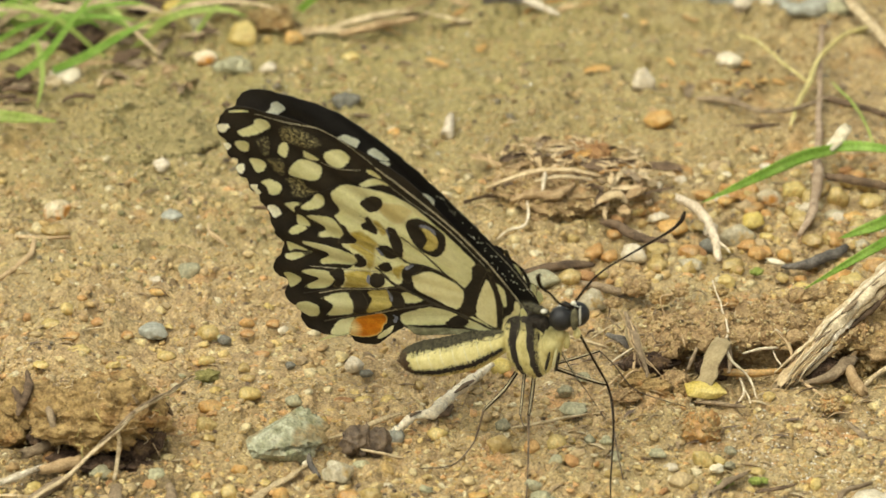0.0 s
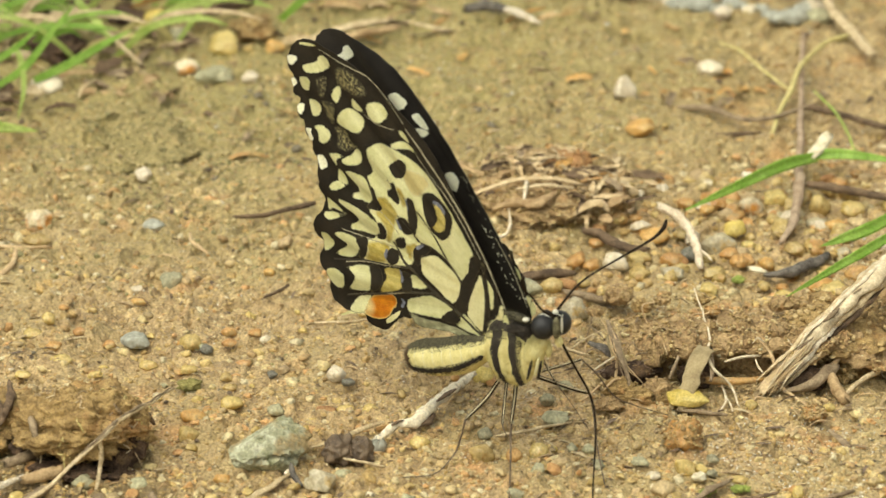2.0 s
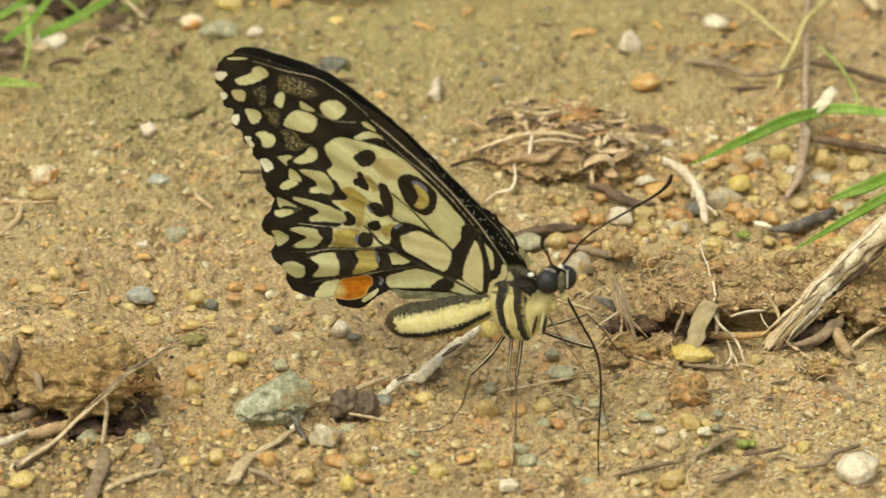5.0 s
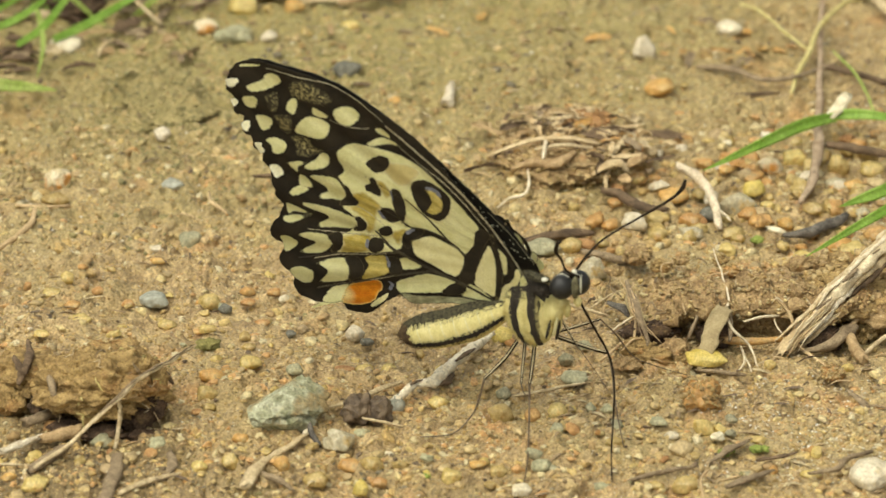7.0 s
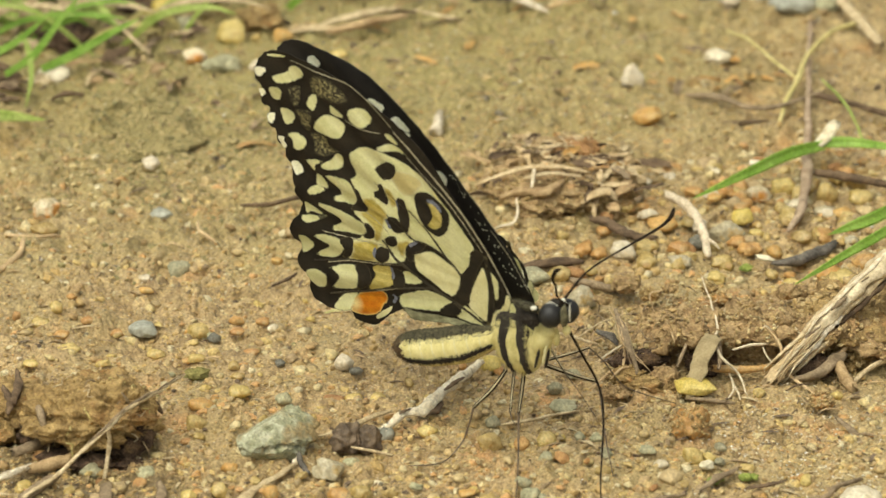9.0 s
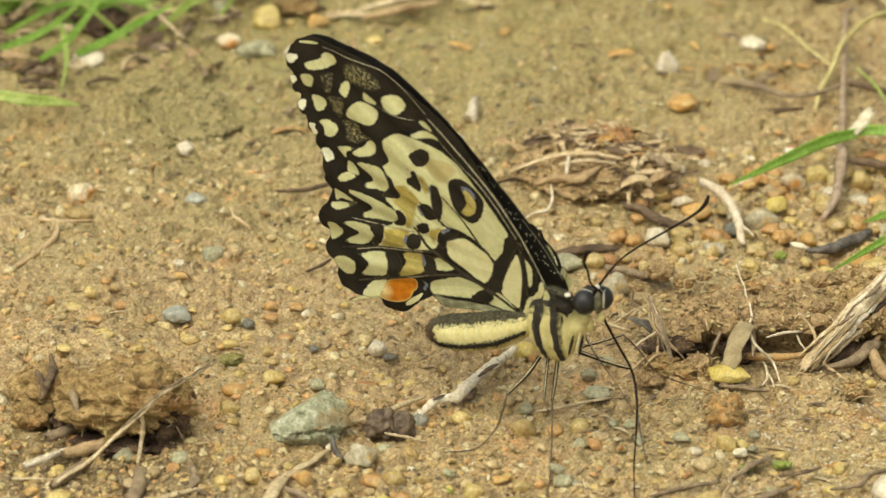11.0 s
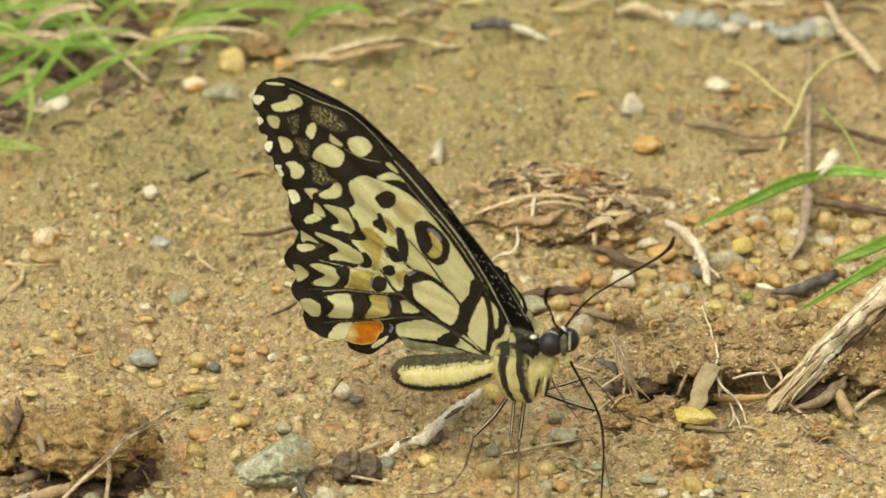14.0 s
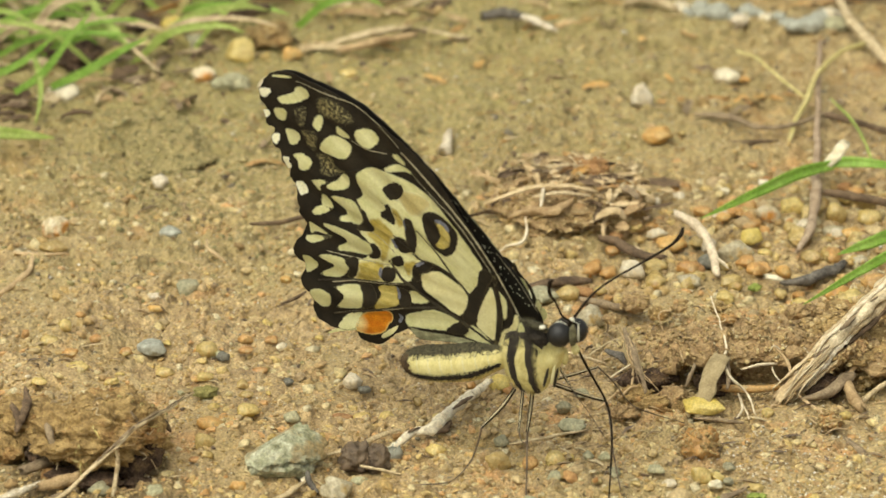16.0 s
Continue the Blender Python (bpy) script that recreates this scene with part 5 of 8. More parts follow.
for k in range(17):
    w = row.uniform(2.2, 4.6)
    stone(33.6 + 1.36 * k + row.uniform(-0.4, 0.4), 93.4 - 0.2 * k + row.uniform(-2.2, 2.2), w, w * row.uniform(0.45, 0.7), row.choice((BLUE_STONE, BLUE_STONE, BLUE_STONE, SLATE, WHITE_QUARTZ)), "bluish grey pebble in a patch of gravel", "pebble", 0, 3, 0.3, 0.6, 300 + k, row.uniform(0, 90), group="bluish gravel")

crust(clod(32.35, -47.63, 2.2, 2.4, 2.0, 91, AMBER, "crumbly rust coloured lump of gravel", "clod", "gravel_lump", 0, 4, 0.45, 0.2), 260, 0.2, 0.8, CRUMBS, 91)
crust(clod(49.15, -39.2, 1.3, 1.5, 1.0, 92, AMBER, "crumbly rust coloured lump of gravel", "clod", "gravel_lump", 0, 4, 0.45, 0.2), 200, 0.2, 0.7, CRUMBS, 92)
def lone_pebble(x, y, w, h, material, label):
    return stone(x, y, w, h, material, label, rough=0.36, facets=0.95, fine=0.05, sink=0.3, group="single pebbles")


# single pebbles that stand out
lone_pebble(-37.7, 35.66, 2.7, 1.9, WHITE_QUARTZ, "white rounded pebble on tan soil")
lone_pebble(-35.86, 39.95, 1.0, 0.7, WHITE_QUARTZ, "tiny white pebble on tan soil")
lone_pebble(-32.99, 1.73, 3.6, 2.6, SLATE, "grey angular pebble on tan soil")
lone_pebble(-35.77, 18.86, 3.4, 1.8, BLUE_STONE, "bluish flat pebble sunk in soil")
lone_pebble(-32.85, 12.65, 1.1, 0.7, WHITE_QUARTZ, "tiny white pebble on tan soil")
stone(-37.22, -16.46, 4.3, 2.2, BLUE_STONE, "flat slate grey pebble on soil", "pebble", 3.4, 4, 0.3, 0.9, 74, 10, group="single pebbles", sink=0.34, fine=0.06)
lone_pebble(-44.07, -13.46, 2.2, 1.5, AMBER, "rounded orange pebble")
lone_pebble(-11.23, -25.93, 2.8, 2.4, WHITE_QUARTZ, "white angular pebble on soil")
lone_pebble(-9.71, -27.21, 1.9, 1.2, DARK_STONE, "small dark grey pebble")
stone(-50.81, 19.6, 4.6, 3.8, CREAM_AMBER, "cream and amber quartz pebble on soil", "pebble", 3.2, 4, 0.3, 0.8, 71, 35, group="single pebbles")
stone(-51.1, 14.9, 4.0, 1.7, QUARTZ, "flat pale yellow pebble beside a root", "pebble", 3.0, 4, 0.3, 0.8, 72, 5, group="single pebbles")
lone_pebble(-51.65, 66.01, 5.2, 2.6, WHITE_QUARTZ, "flat white stone chip near grass")
lone_pebble(-32.6, 71.4, 3.2, 2.6, CREAM_AMBER, "cream and amber pebble on soil")
stone(-28.9, 69, 5.6, 2.8, SLATE, "olive grey stone half sunk in soil", "stone", 4.0, 4, 0.5, 0.8, 76, 15, "stone", 0.36, "single pebbles", 0.12)
lone_pebble(-24, 68.15, 2.6, 2.0, WHITE_QUARTZ, "pale pebble on soil")
lone_pebble(-27.73, 79.05, 5.0, 3.6, QUARTZ, "large yellowish pebble")
lone_pebble(-13.01, 56.78, 4.6, 2.6, DARK_STONE, "dark bluish grey stone on soil")
lone_pebble(-12.63, 72.56, 3.0, 1.4, QUARTZ, "pale yellow pebble")
cone = lone_pebble(27.3, 62.55, 4.2, 4.2, WHITE_QUARTZ, "white conical pebble on soil")
for v in cone.data.vertices:
    v.co.xy *= 1.05 - 0.65 * max(0.0, v.co.z / (2.1 * MM) + 0.4) / 1.4
lone_pebble(29.18, 50.3, 4.8, 2.4, AMBER, "brown and amber pebble")
lone_pebble(39.46, 72.85, 4.2, 2.4, WHITE_QUARTZ, "whitish stone among litter")
lone_pebble(19.05, -8.83, 4.4, 3.9, GREY_QUARTZ, "pale rounded stone behind the insect")
lone_pebble(32.36, -55.06, 2.8, 2.6, QUARTZ, "pale translucent pebble")
lone_pebble(41.24, -36.23, 1.8, 1.8, QUARTZ, "round pale yellow pebble")
lone_pebble(50.9, -37.08, 1.8, 1.7, QUARTZ, "round pale yellow pebble")
lone_pebble(25.61, 7.79, 2.4, 1.9, QUARTZ, "yellowish pebble")
lone_pebble(7.12, -49.75, 3.4, 3.0, QUARTZ, "pale yellow quartz pebble")
lone_pebble(14.18, -49.39, 2.8, 2.2, QUARTZ, "pale yellow quartz pebble")
lone_pebble(11, -50.33, 2.4, 1.8, RUST, "reddish gravel pebble")
lone_pebble(-0.57, -46.32, 2.6, 1.9, QUARTZ, "yellow quartz pebble")
lone_pebble(-29.89, -16.55, 3.0, 2.6, QUARTZ, "pale quartz pebble")
lone_pebble(-25.03, -13.06, 2.0, 1.4, AMBER, "orange gravel pebble")
lone_pebble(-18.82, -37.34, 2.6, 1.8, SLATE, "greenish grey pebble")
lone_pebble(-24.56, -35.46, 3.2, 2.2, QUARTZ, "flat yellow pebble")
lone_pebble(-29.09, -39.73, 3.6, 2.4, AMBER, "amber quartz pebble")
lone_pebble(-29.68, -44.66, 2.8, 2.4, QUARTZ, "pale quartz pebble")
lone_pebble(-30.08, -64.45, 2.4, 2.0, QUARTZ, "pale yellow pebble")
lone_pebble(-26.22, -63.06, 2.4, 2.4, QUARTZ, "pale yellow pebble")
lone_pebble(-19.78, -64.11, 2.2, 2.4, AMBER, "brownish quartz pebble")
lone_pebble(-11.42, -64.39, 3.4, 2.2, AMBER, "amber pebble")
lone_pebble(-8.64, -64.39, 3.2, 2.8, QUARTZ, "yellow quartz pebble")
lone_pebble(-9.97, -71.09, 2.4, 2.6, YELLOW_FLAKE, "bright yellow pebble")
lone_pebble(-15.56, -67.57, 3.2, 2.0, QUARTZ, "yellowish pebble")
lone_pebble(-29.27, -58.4, 1.6, 1.6, AMBER, "orange and white pebble")
lone_pebble(-24.94, -57.22, 2.4, 1.6, AMBER, "amber pebble")
lone_pebble(-35.59, -59.46, 3.0, 2.2, SLATE, "grey green pebble")
lone_pebble(-42.3, -57.8, 3.4, 2.0, SLATE, "greenish grey pebble")
lone_pebble(-54.03, -46.73, 2.6, 2.6, QUARTZ, "pale yellow pebble")
lone_pebble(-48.44, -53.41, 2.6, 2.0, RUST, "brown gravel pebble")
lone_pebble(15.44, -33.95, 2.0, 2.2, SLATE, "grey green pebble")
lone_pebble(7.52, -43.27, 2.4, 1.6, SLATE, "grey pebble")
lone_pebble(26.8, -52.58, 2.4, 1.2, SLATE, "grey flat pebble")
lone_pebble(12.25, -64.86, 3.0, 2.0, SLATE, "greenish grey pebble")
lone_pebble(14.12, -54.46, 2.2, 1.6, SLATE, "grey pebble")
lone_pebble(6.68, -65.85, 2.6, 1.8, QUARTZ, "yellowish pebble")
lone_pebble(1.11, -67.94, 3.2, 2.0, QUARTZ, "yellowish pebble")
lone_pebble(29.89, -69.14, 4.0, 2.4, QUARTZ, "yellowish flat pebble")
lone_pebble(9.42, -70.88, 3.0, 2.0, WHITE_QUARTZ, "whitish pebble")
lone_pebble(-50.19, -69.68, 4.0, 2.0, QUARTZ, "yellow flat pebble")
lone_pebble(-27.4, -37.2, 1.5, 1.2, AMBER, "amber orange quartz pebble bedded in soil")
lone_pebble(-28.9, -62.8, 1.9, 1.2, AMBER, "amber orange quartz pebble bedded in soil")
lone_pebble(-12.5, -36.3, 3.1, 1.1, RUST, "flat rusty red chip of stone")
lone_pebble(-10.0, -36.9, 2.5, 1.7, QUARTZ, "translucent yellow quartz pebble bedded in soil")
lone_pebble(-6.8, -36.0, 2.2, 1.5, QUARTZ, "translucent yellow quartz pebble bedded in soil")
lone_pebble(11.2, -61.5, 2.2, 1.7, SLATE, "greenish grey pebble on damp soil")
lone_pebble(-10.1, -55.5, 2.1, 1.4, SLATE, "greenish grey pebble on damp soil")
lone_pebble(4.2, -64.0, 2.6, 0.9, AMBER, "amber orange quartz pebble bedded in soil")
lone_pebble(-2.0, -67.0, 1.2, 1.4, YELLOW_FLAKE, "bright yellow pebble on soil")
lone_pebble(45.3, -64.6, 2.9, 1.1, QUARTZ, "translucent yellow quartz pebble bedded in soil")
lone_pebble(-53.5, -12.2, 1.3, 1.4, RUST, "flat rusty red chip of stone")
lone_pebble(-50.5, -13.9, 3.1, 1.4, QUARTZ, "translucent yellow quartz pebble bedded in soil")
lone_pebble(-48.5, -10.1, 2.2, 2.0, QUARTZ, "translucent yellow quartz pebble bedded in soil")
lone_pebble(-47.4, -17.9, 2.2, 1.5, AMBER, "amber orange quartz pebble bedded in soil")
lone_pebble(-40.4, -17.0, 1.9, 1.2, AMBER, "amber orange quartz pebble bedded in soil")
lone_pebble(-37.0, -4.4, 2.2, 1.1, AMBER, "amber orange quartz pebble bedded in soil")
lone_pebble(-37.1, -1.6, 1.8, 1.2, WHITE_QUARTZ, "milky white pebble on soil")
lone_pebble(-21.8, -13.4, 2.2, 1.2, AMBER, "amber orange quartz pebble bedded in soil")
lone_pebble(-25.0, -16.4, 2.2, 1.1, AMBER, "amber orange quartz pebble bedded in soil")
lone_pebble(-20.3, 5.1, 1.8, 1.2, AMBER, "amber orange quartz pebble bedded in soil")
lone_pebble(-23.1, -22.1, 2.2, 1.1, AMBER, "amber orange quartz pebble bedded in soil")
lone_pebble(-35.3, -22.7, 2.6, 1.2, QUARTZ, "translucent yellow quartz pebble bedded in soil")
lone_pebble(-30.1, -24.9, 2.6, 1.4, QUARTZ, "translucent yellow quartz pebble bedded in soil")
lone_pebble(-46.2, -22.7, 3.2, 1.4, QUARTZ, "translucent yellow quartz pebble bedded in soil")
lone_pebble(-51.1, -26.3, 2.2, 0.9, QUARTZ, "translucent yellow quartz pebble bedded in soil")
lone_pebble(-24.7, -29.4, 2.2, 1.1, QUARTZ, "translucent yellow quartz pebble bedded in soil")
lone_pebble(-27.9, -17.9, 1.8, 1.4, DARK_STONE, "dark damp pebble sunk in soil")
lone_pebble(-19.4, -25.3, 1.6, 1.2, DARK_STONE, "dark damp pebble sunk in soil")
lone_pebble(-25.2, -26.1, 1.9, 1.1, QUARTZ, "translucent yellow quartz pebble bedded in soil")
lone_pebble(20.5, -48.6, 1.8, 1.5, SLATE, "greenish grey pebble on damp soil")
lone_pebble(29.4, -60.1, 3.2, 2.3, TAN_STONE, "pale tan stone bedded in soil")
lone_pebble(16.4, -39.8, 3.7, 1.4, SLATE, "greenish grey pebble on damp soil")
lone_pebble(35.9, -51.9, 1.9, 1.2, SLATE, "greenish grey pebble on damp soil")
lone_pebble(18.0, -29.1, 2.2, 1.4, SLATE, "greenish grey pebble on damp soil")


# coarse gravel behind the bank
lone_pebble(43.4, 25.0, 3.2, 3.0, CREAM_AMBER, "pinkish cream quartz pebble among gravel")
lone_pebble(46.5, 27.5, 3.8, 2.7, QUARTZ, "translucent yellow quartz pebble among gravel")
lone_pebble(46.2, 23.3, 1.5, 1.5, AMBER, "amber orange pebble bedded among gravel")
lone_pebble(52.4, 25.8, 3.2, 3.9, QUARTZ, "translucent yellow quartz pebble among gravel")
lone_pebble(56.9, 24.7, 3.7, 2.9, QUARTZ, "translucent yellow quartz pebble among gravel")
lone_pebble(51.9, 21.1, 3.1, 1.8, GREY_QUARTZ, "cloudy grey quartz pebble among gravel")
lone_pebble(40.9, 17.8, 3.2, 2.4, YELLOW_FLAKE, "bright yellow quartz pebble among gravel")
lone_pebble(38.9, 12.7, 4.6, 3.7, GREY_QUARTZ, "cloudy grey quartz pebble among gravel")
lone_pebble(40.1, 10.3, 2.6, 1.7, AMBER, "amber orange pebble bedded among gravel")
lone_pebble(42.6, 12.9, 2.3, 1.5, QUARTZ, "translucent yellow quartz pebble among gravel")
lone_pebble(41.3, 8.2, 3.1, 2.0, AMBER, "amber orange pebble bedded among gravel")
lone_pebble(45.0, 8.3, 2.3, 2.2, AMBER, "amber orange pebble bedded among gravel")
lone_pebble(48.9, 11.7, 3.1, 2.0, QUARTZ, "translucent yellow quartz pebble among gravel")
lone_pebble(32.4, 8.0, 3.8, 2.2, AMBER, "amber orange pebble bedded among gravel")
lone_pebble(30.4, 15.2, 3.8, 2.4, AMBER, "amber orange pebble bedded among gravel")
lone_pebble(32.3, 4.4, 3.5, 2.0, GREY_QUARTZ, "cloudy grey quartz pebble among gravel")
lone_pebble(28.8, 9.2, 2.4, 1.7, QUARTZ, "translucent yellow quartz pebble among gravel")
lone_pebble(37.9, 32.7, 1.4, 1.3, WHITE_QUARTZ, "milky white pebble on soil")
lone_pebble(34.8, 27.1, 3.1, 1.7, AMBER, "amber orange pebble bedded among gravel")
lone_pebble(37.4, 25.1, 2.3, 1.5, AMBER, "amber orange pebble bedded among gravel")
lone_pebble(54.1, 20.3, 3.1, 1.5, AMBER, "amber orange pebble bedded among gravel")
lone_pebble(57.3, 20.9, 3.1, 1.5, TAN_STONE, "pale tan pebble among gravel")
lone_pebble(55.1, 10.4, 2.3, 1.7, GREY_QUARTZ, "cloudy grey quartz pebble among gravel")
lone_pebble(48.2, 5.0, 2.3, 1.3, AMBER, "amber orange pebble bedded among gravel")
lone_pebble(25.7, 21.1, 2.7, 1.5, QUARTZ, "translucent yellow quartz pebble among gravel")
lone_pebble(22.5, 13.9, 2.3, 1.5, AMBER, "amber orange pebble bedded among gravel")
lone_pebble(-37.35, 87.01, 4.4, 3.2, YELLOW_FLAKE, "pale yellow stone by the grass")
lone_pebble(-20.66, 77.83, 3.0, 2.4, AMBER, "orange gravel pebble by dry litter")
lone_pebble(-34.11, 83.06, 3.4, 2.4, SLATE, "grey pebble by the grass")
crust(clod(-23.75, 84.03, 2.8, 2.8, 1.7, 94, CLOD, "crumbly orange lump of earth by litter", "clod", "earth_lump", 0, 4, 0.5, 0.2), 200, 0.3, 0.9, CRUMBS, 94)


# ---- the broken soil bank ----
def soil_bank(points, label, tall, seed, depth=22.0):
    """A crumbling ledge along a line, its lip overhanging a hollow."""
    line = smooth_path([Vector((x, y, 0)) for x, y in points], 34)
    prof = [(2.9, -1.2), (2.7, 0.1), (2.4, 0.34), (1.7, 0.5), (0.5, 0.6), (-0.7, 0.7), (-0.7, 0.88), (0.4, 1.0), (2.0, 1.02), (4.0, 0.97), (6.5, 0.8), (9.5, 0.58), (13, 0.36), (17, 0.14), (depth, -0.15), (depth + 3, -0.6)]
    fine = []
    for (a, b), (c, d) in zip(prof, prof[1:]):
        for k in range(5):
            fine.append((a + (c - a) * k / 5, b + (d - b) * k / 5))
    verts, faces = [], []
    n, m = len(line), len(fine)
    for i, p in enumerate(line):
        endfade = min(1.0, 5.0 * i / n, 5.0 * (n - 1 - i) / n + 0.25)
        for j, (d, h) in enumerate(fine):
            q = Vector((p.x, p.y + d, h * tall * endfade if h > 0 else h))
            w = noise.noise_vector(q * 0.22 + Vector((seed, 0, 0))) * 1.6 + noise.noise_vector(q * 0.6) * 1.0 + noise.noise_vector(q * 1.7) * 0.6
            q += w * (0.35 + 0.65 * endfade) * (1.0 if h > 0 else 0.2)
            q.z += height(p.x, p.y) * 0.5
            verts.append(tuple(q))
    for i in range(n - 1):
        for j in range(m - 1):
            a = i * m + j
            faces.append((a, a + m, a + m + 1, a + 1))
    return tagged(mesh_object("soil_bank", verts, faces, BANK), label, "soil bank")


bank = soil_bank([(23.99, -28.42), (28.44, -28.24), (34.2, -28.22), (39.97, -27.36), (46.39, -28.53), (52.88, -27.85), (61.5, -28.1)], "crumbling reddish soil ledge over a dark hollow", 6.0, 3)
lumps_rng = random.Random(77)
for i in range(12):
    x, y = 22 + 3.6 * i * lumps_rng.uniform(0.8, 1.1), lumps_rng.uniform(-17, -7)
    w = lumps_rng.uniform(0.6, 1.4)
    crust(clod(x, y, w * 1.3, w, w * 0.8, 120 + i, lumps_rng.choice((BANK, BANK, CLOD, AMBER)), "reddish crumbling lump of soil on the bank", "clod", "soil_lump", 3.6 - 0.16 * (y + 17), 4, 0.4, 0.15), 90, 0.15, 0.5, CRUMBS, 130 + i)
crust(bank, 3200, 0.15, 0.7, CRUMBS, 9)
crust(bank, 500, 0.3, 1.0, GRAINS, 10, "gravel")
rootlets(bank, 36, 2.6, (ROOT, WITHERED, BARK, WHITE_ROOT), 8)
crust(clod(15.86, 27.03, 8.5, 9.0, 2.8, 23, BANK, "low reddish mound of soil and litter", "mound", "soil_mound", -0.4, 5, 0.35, 0.1), 1500, 0.2, 1.0, CRUMBS, 14)
crust(clod(19.0, 33.0, 3.2, 3.6, 2.0, 24, RUST, "crumbly rust red lump on a soil mound", "clod", "soil_lump", 1.6, 4, 0.4, 0.15), 260, 0.2, 0.9, RUST, 15)
crust(clod(22.98, 25.4, 4.5, 6.0, 2.6, 27, BANK, "low crumbly mound of soil", "mound", "soil_mound", -0.4, 5, 0.35, 0.1), 900, 0.2, 1.0, CRUMBS, 16)
crust(clod(53.29, -18.94, 6.5, 9.0, 4.2, 29, CLOD, "dark crumbly clod under driftwood", "clod", "earth_clod", 0.0), 500, 0.3, 1.6, CRUMBS, 14)
crust(clod(-36.95, 46.45, 5.0, 9.0, 0.9, 33, OLIVE_SOIL, "low greenish hump of mossy soil", "mound", "soil_mound", -0.6, 5, 0.4, 0.12), 900, 0.2, 0.8, OLIVE_GRAINS, 33)
crust(clod(-42.25, 56.08, 4.0, 6.0, 0.8, 35, OLIVE_SOIL, "low greenish hump of mossy soil", "mound", "soil_mound", -0.6, 5, 0.4, 0.12), 600, 0.2, 0.8, OLIVE_GRAINS, 35)

# the four darkest lumps colour in the shade of the bank's hollows
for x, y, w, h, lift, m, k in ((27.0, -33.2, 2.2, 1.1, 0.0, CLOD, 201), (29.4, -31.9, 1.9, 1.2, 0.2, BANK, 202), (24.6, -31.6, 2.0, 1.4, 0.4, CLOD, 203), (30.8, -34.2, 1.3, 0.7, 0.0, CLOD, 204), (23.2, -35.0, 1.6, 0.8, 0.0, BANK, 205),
                            (26.6, -27.4, 3.0, 1.6, 0.6, HUMUS_SHADE, 206), (34.6, -27.6, 2.4, 1.6, 0.2, HUMUS_SHADE, 207), (51.2, -23.4, 2.6, 2.6, 1.4, HUMUS_SHADE, 208), (48.6, -29.4, 2.4, 1.6, 0.2, HUMUS_SHADE, 209)):
    crust(clod(x, y, w, w * 0.8, h, k, m, "crumbly damp soil lump at the bank foot, shade-dark in hollows", "clod", "soil_lump", lift, 4, 0.4, 0.15), 140, 0.15, 0.6, m, k)

# ---- sticks, straws and roots ----
rod("straw", [(-30.95, -39.7, 5.2), (-32.77, -44.97, 6.4), (-36.99, -55.66, 8.6), (-39.03, -57.76, 7.6), (-42.44, -60.97, 5.6), (-46.59, -63.14, 2.4), (-50.7, -65.62, 0.6)], (0.12, 0.28, 0.4, 0.38, 0.36, 0.4, 0.35), STRAW, "long split straw leaning over a clod", "straw", 10, 0.55, 0.5, 0.25)
rod("straw", [(-31.4, -41.2, 5.9), (-33.6, -47.4, 7.2), (-37.4, -56.2, 8.9), (-40.6, -59.4, 7.2), (-44.6, -62.3, 3.9)], (0.06, 0.16, 0.2, 0.18, 0.08), BARK, "dark split edge of a straw", "straw", 7, 0.7, 0.5, 0.25)
rod("straw", [(-40.25, -57.3, 6.6), (-39.95, -57.24, 4), (-40.61, -59.83, 0.6)], (0.2, 0.3, 0.25), STRAW, "short thin straw hanging from a stalk", "straw")
rod("twig", [(-46.3, -61.87, 2), (-48.68, -63.7, 1.2), (-50.9, -65.73, 0.5)], (0.7, 0.75, 0.6), BARK, "grey bark of a broken stalk", "twig", 8, 0.8)
rod("twig", [(-40.24, -60.41, 0.5), (-40.42, -67.06, 0.7), (-41.62, -76.12, 0.6)], (0.8, 1.0, 0.9), BARK, "flat grey piece of bark on soil", "bark", 8, 0.5)
rod("twig", [(-33.78, -61.42, 1), (-33.27, -64.66, 0.9), (-34.45, -67.18, 0.6)], (0.5, 0.8, 0.3), BARK, "dry brown leaf scrap", "bark", 8, 0.3)
rod("straw", [(-32.25, -66.35, 0.5), (-36.34, -68.73, 0.6), (-39.7, -71.93, 0.5)], (0.25, 0.5, 0.4), STRAW, "pale broken straw on soil", "straw", 8, 0.7)
rod("straw", [(-16.76, -55.97, 0.8), (-18.46, -59.06, 1), (-21.54, -62.9, 0.8), (-23.2, -66.69, 0.9), (-24.24, -70.27, 0.6)], (0.2, 0.45, 0.55, 0.95, 0.8), STRAW, "pale splintered straw on gravel", "straw", 8, 0.6)
rod("twig", [(-22.52, -66.46, 0.4), (-20.41, -67.71, 0.4), (-18.28, -70.6, 0.3)], (0.5, 0.45, 0.2), BARK, "thin brown twig under a straw", "twig")
rod("bleached_stick", [(-6.0, -47.3, 1.2), (-4.6, -45.2, 1.5), (-3.4, -43.48, 1.5), (-1.27, -42.56, 1.6), (0.15, -40.53, 1.8), (1.57, -38.01, 2.0), (3.72, -33.49, 1.8), (6.4, -28.19, 1.4)], (0.45, 0.6, 0.5, 0.75, 0.8, 0.62, 0.72, 0.4), BONE_WOOD, "bleached stick with flaking dark bark", "stick", 14, 1, 0.4, 0.25, steps=8)
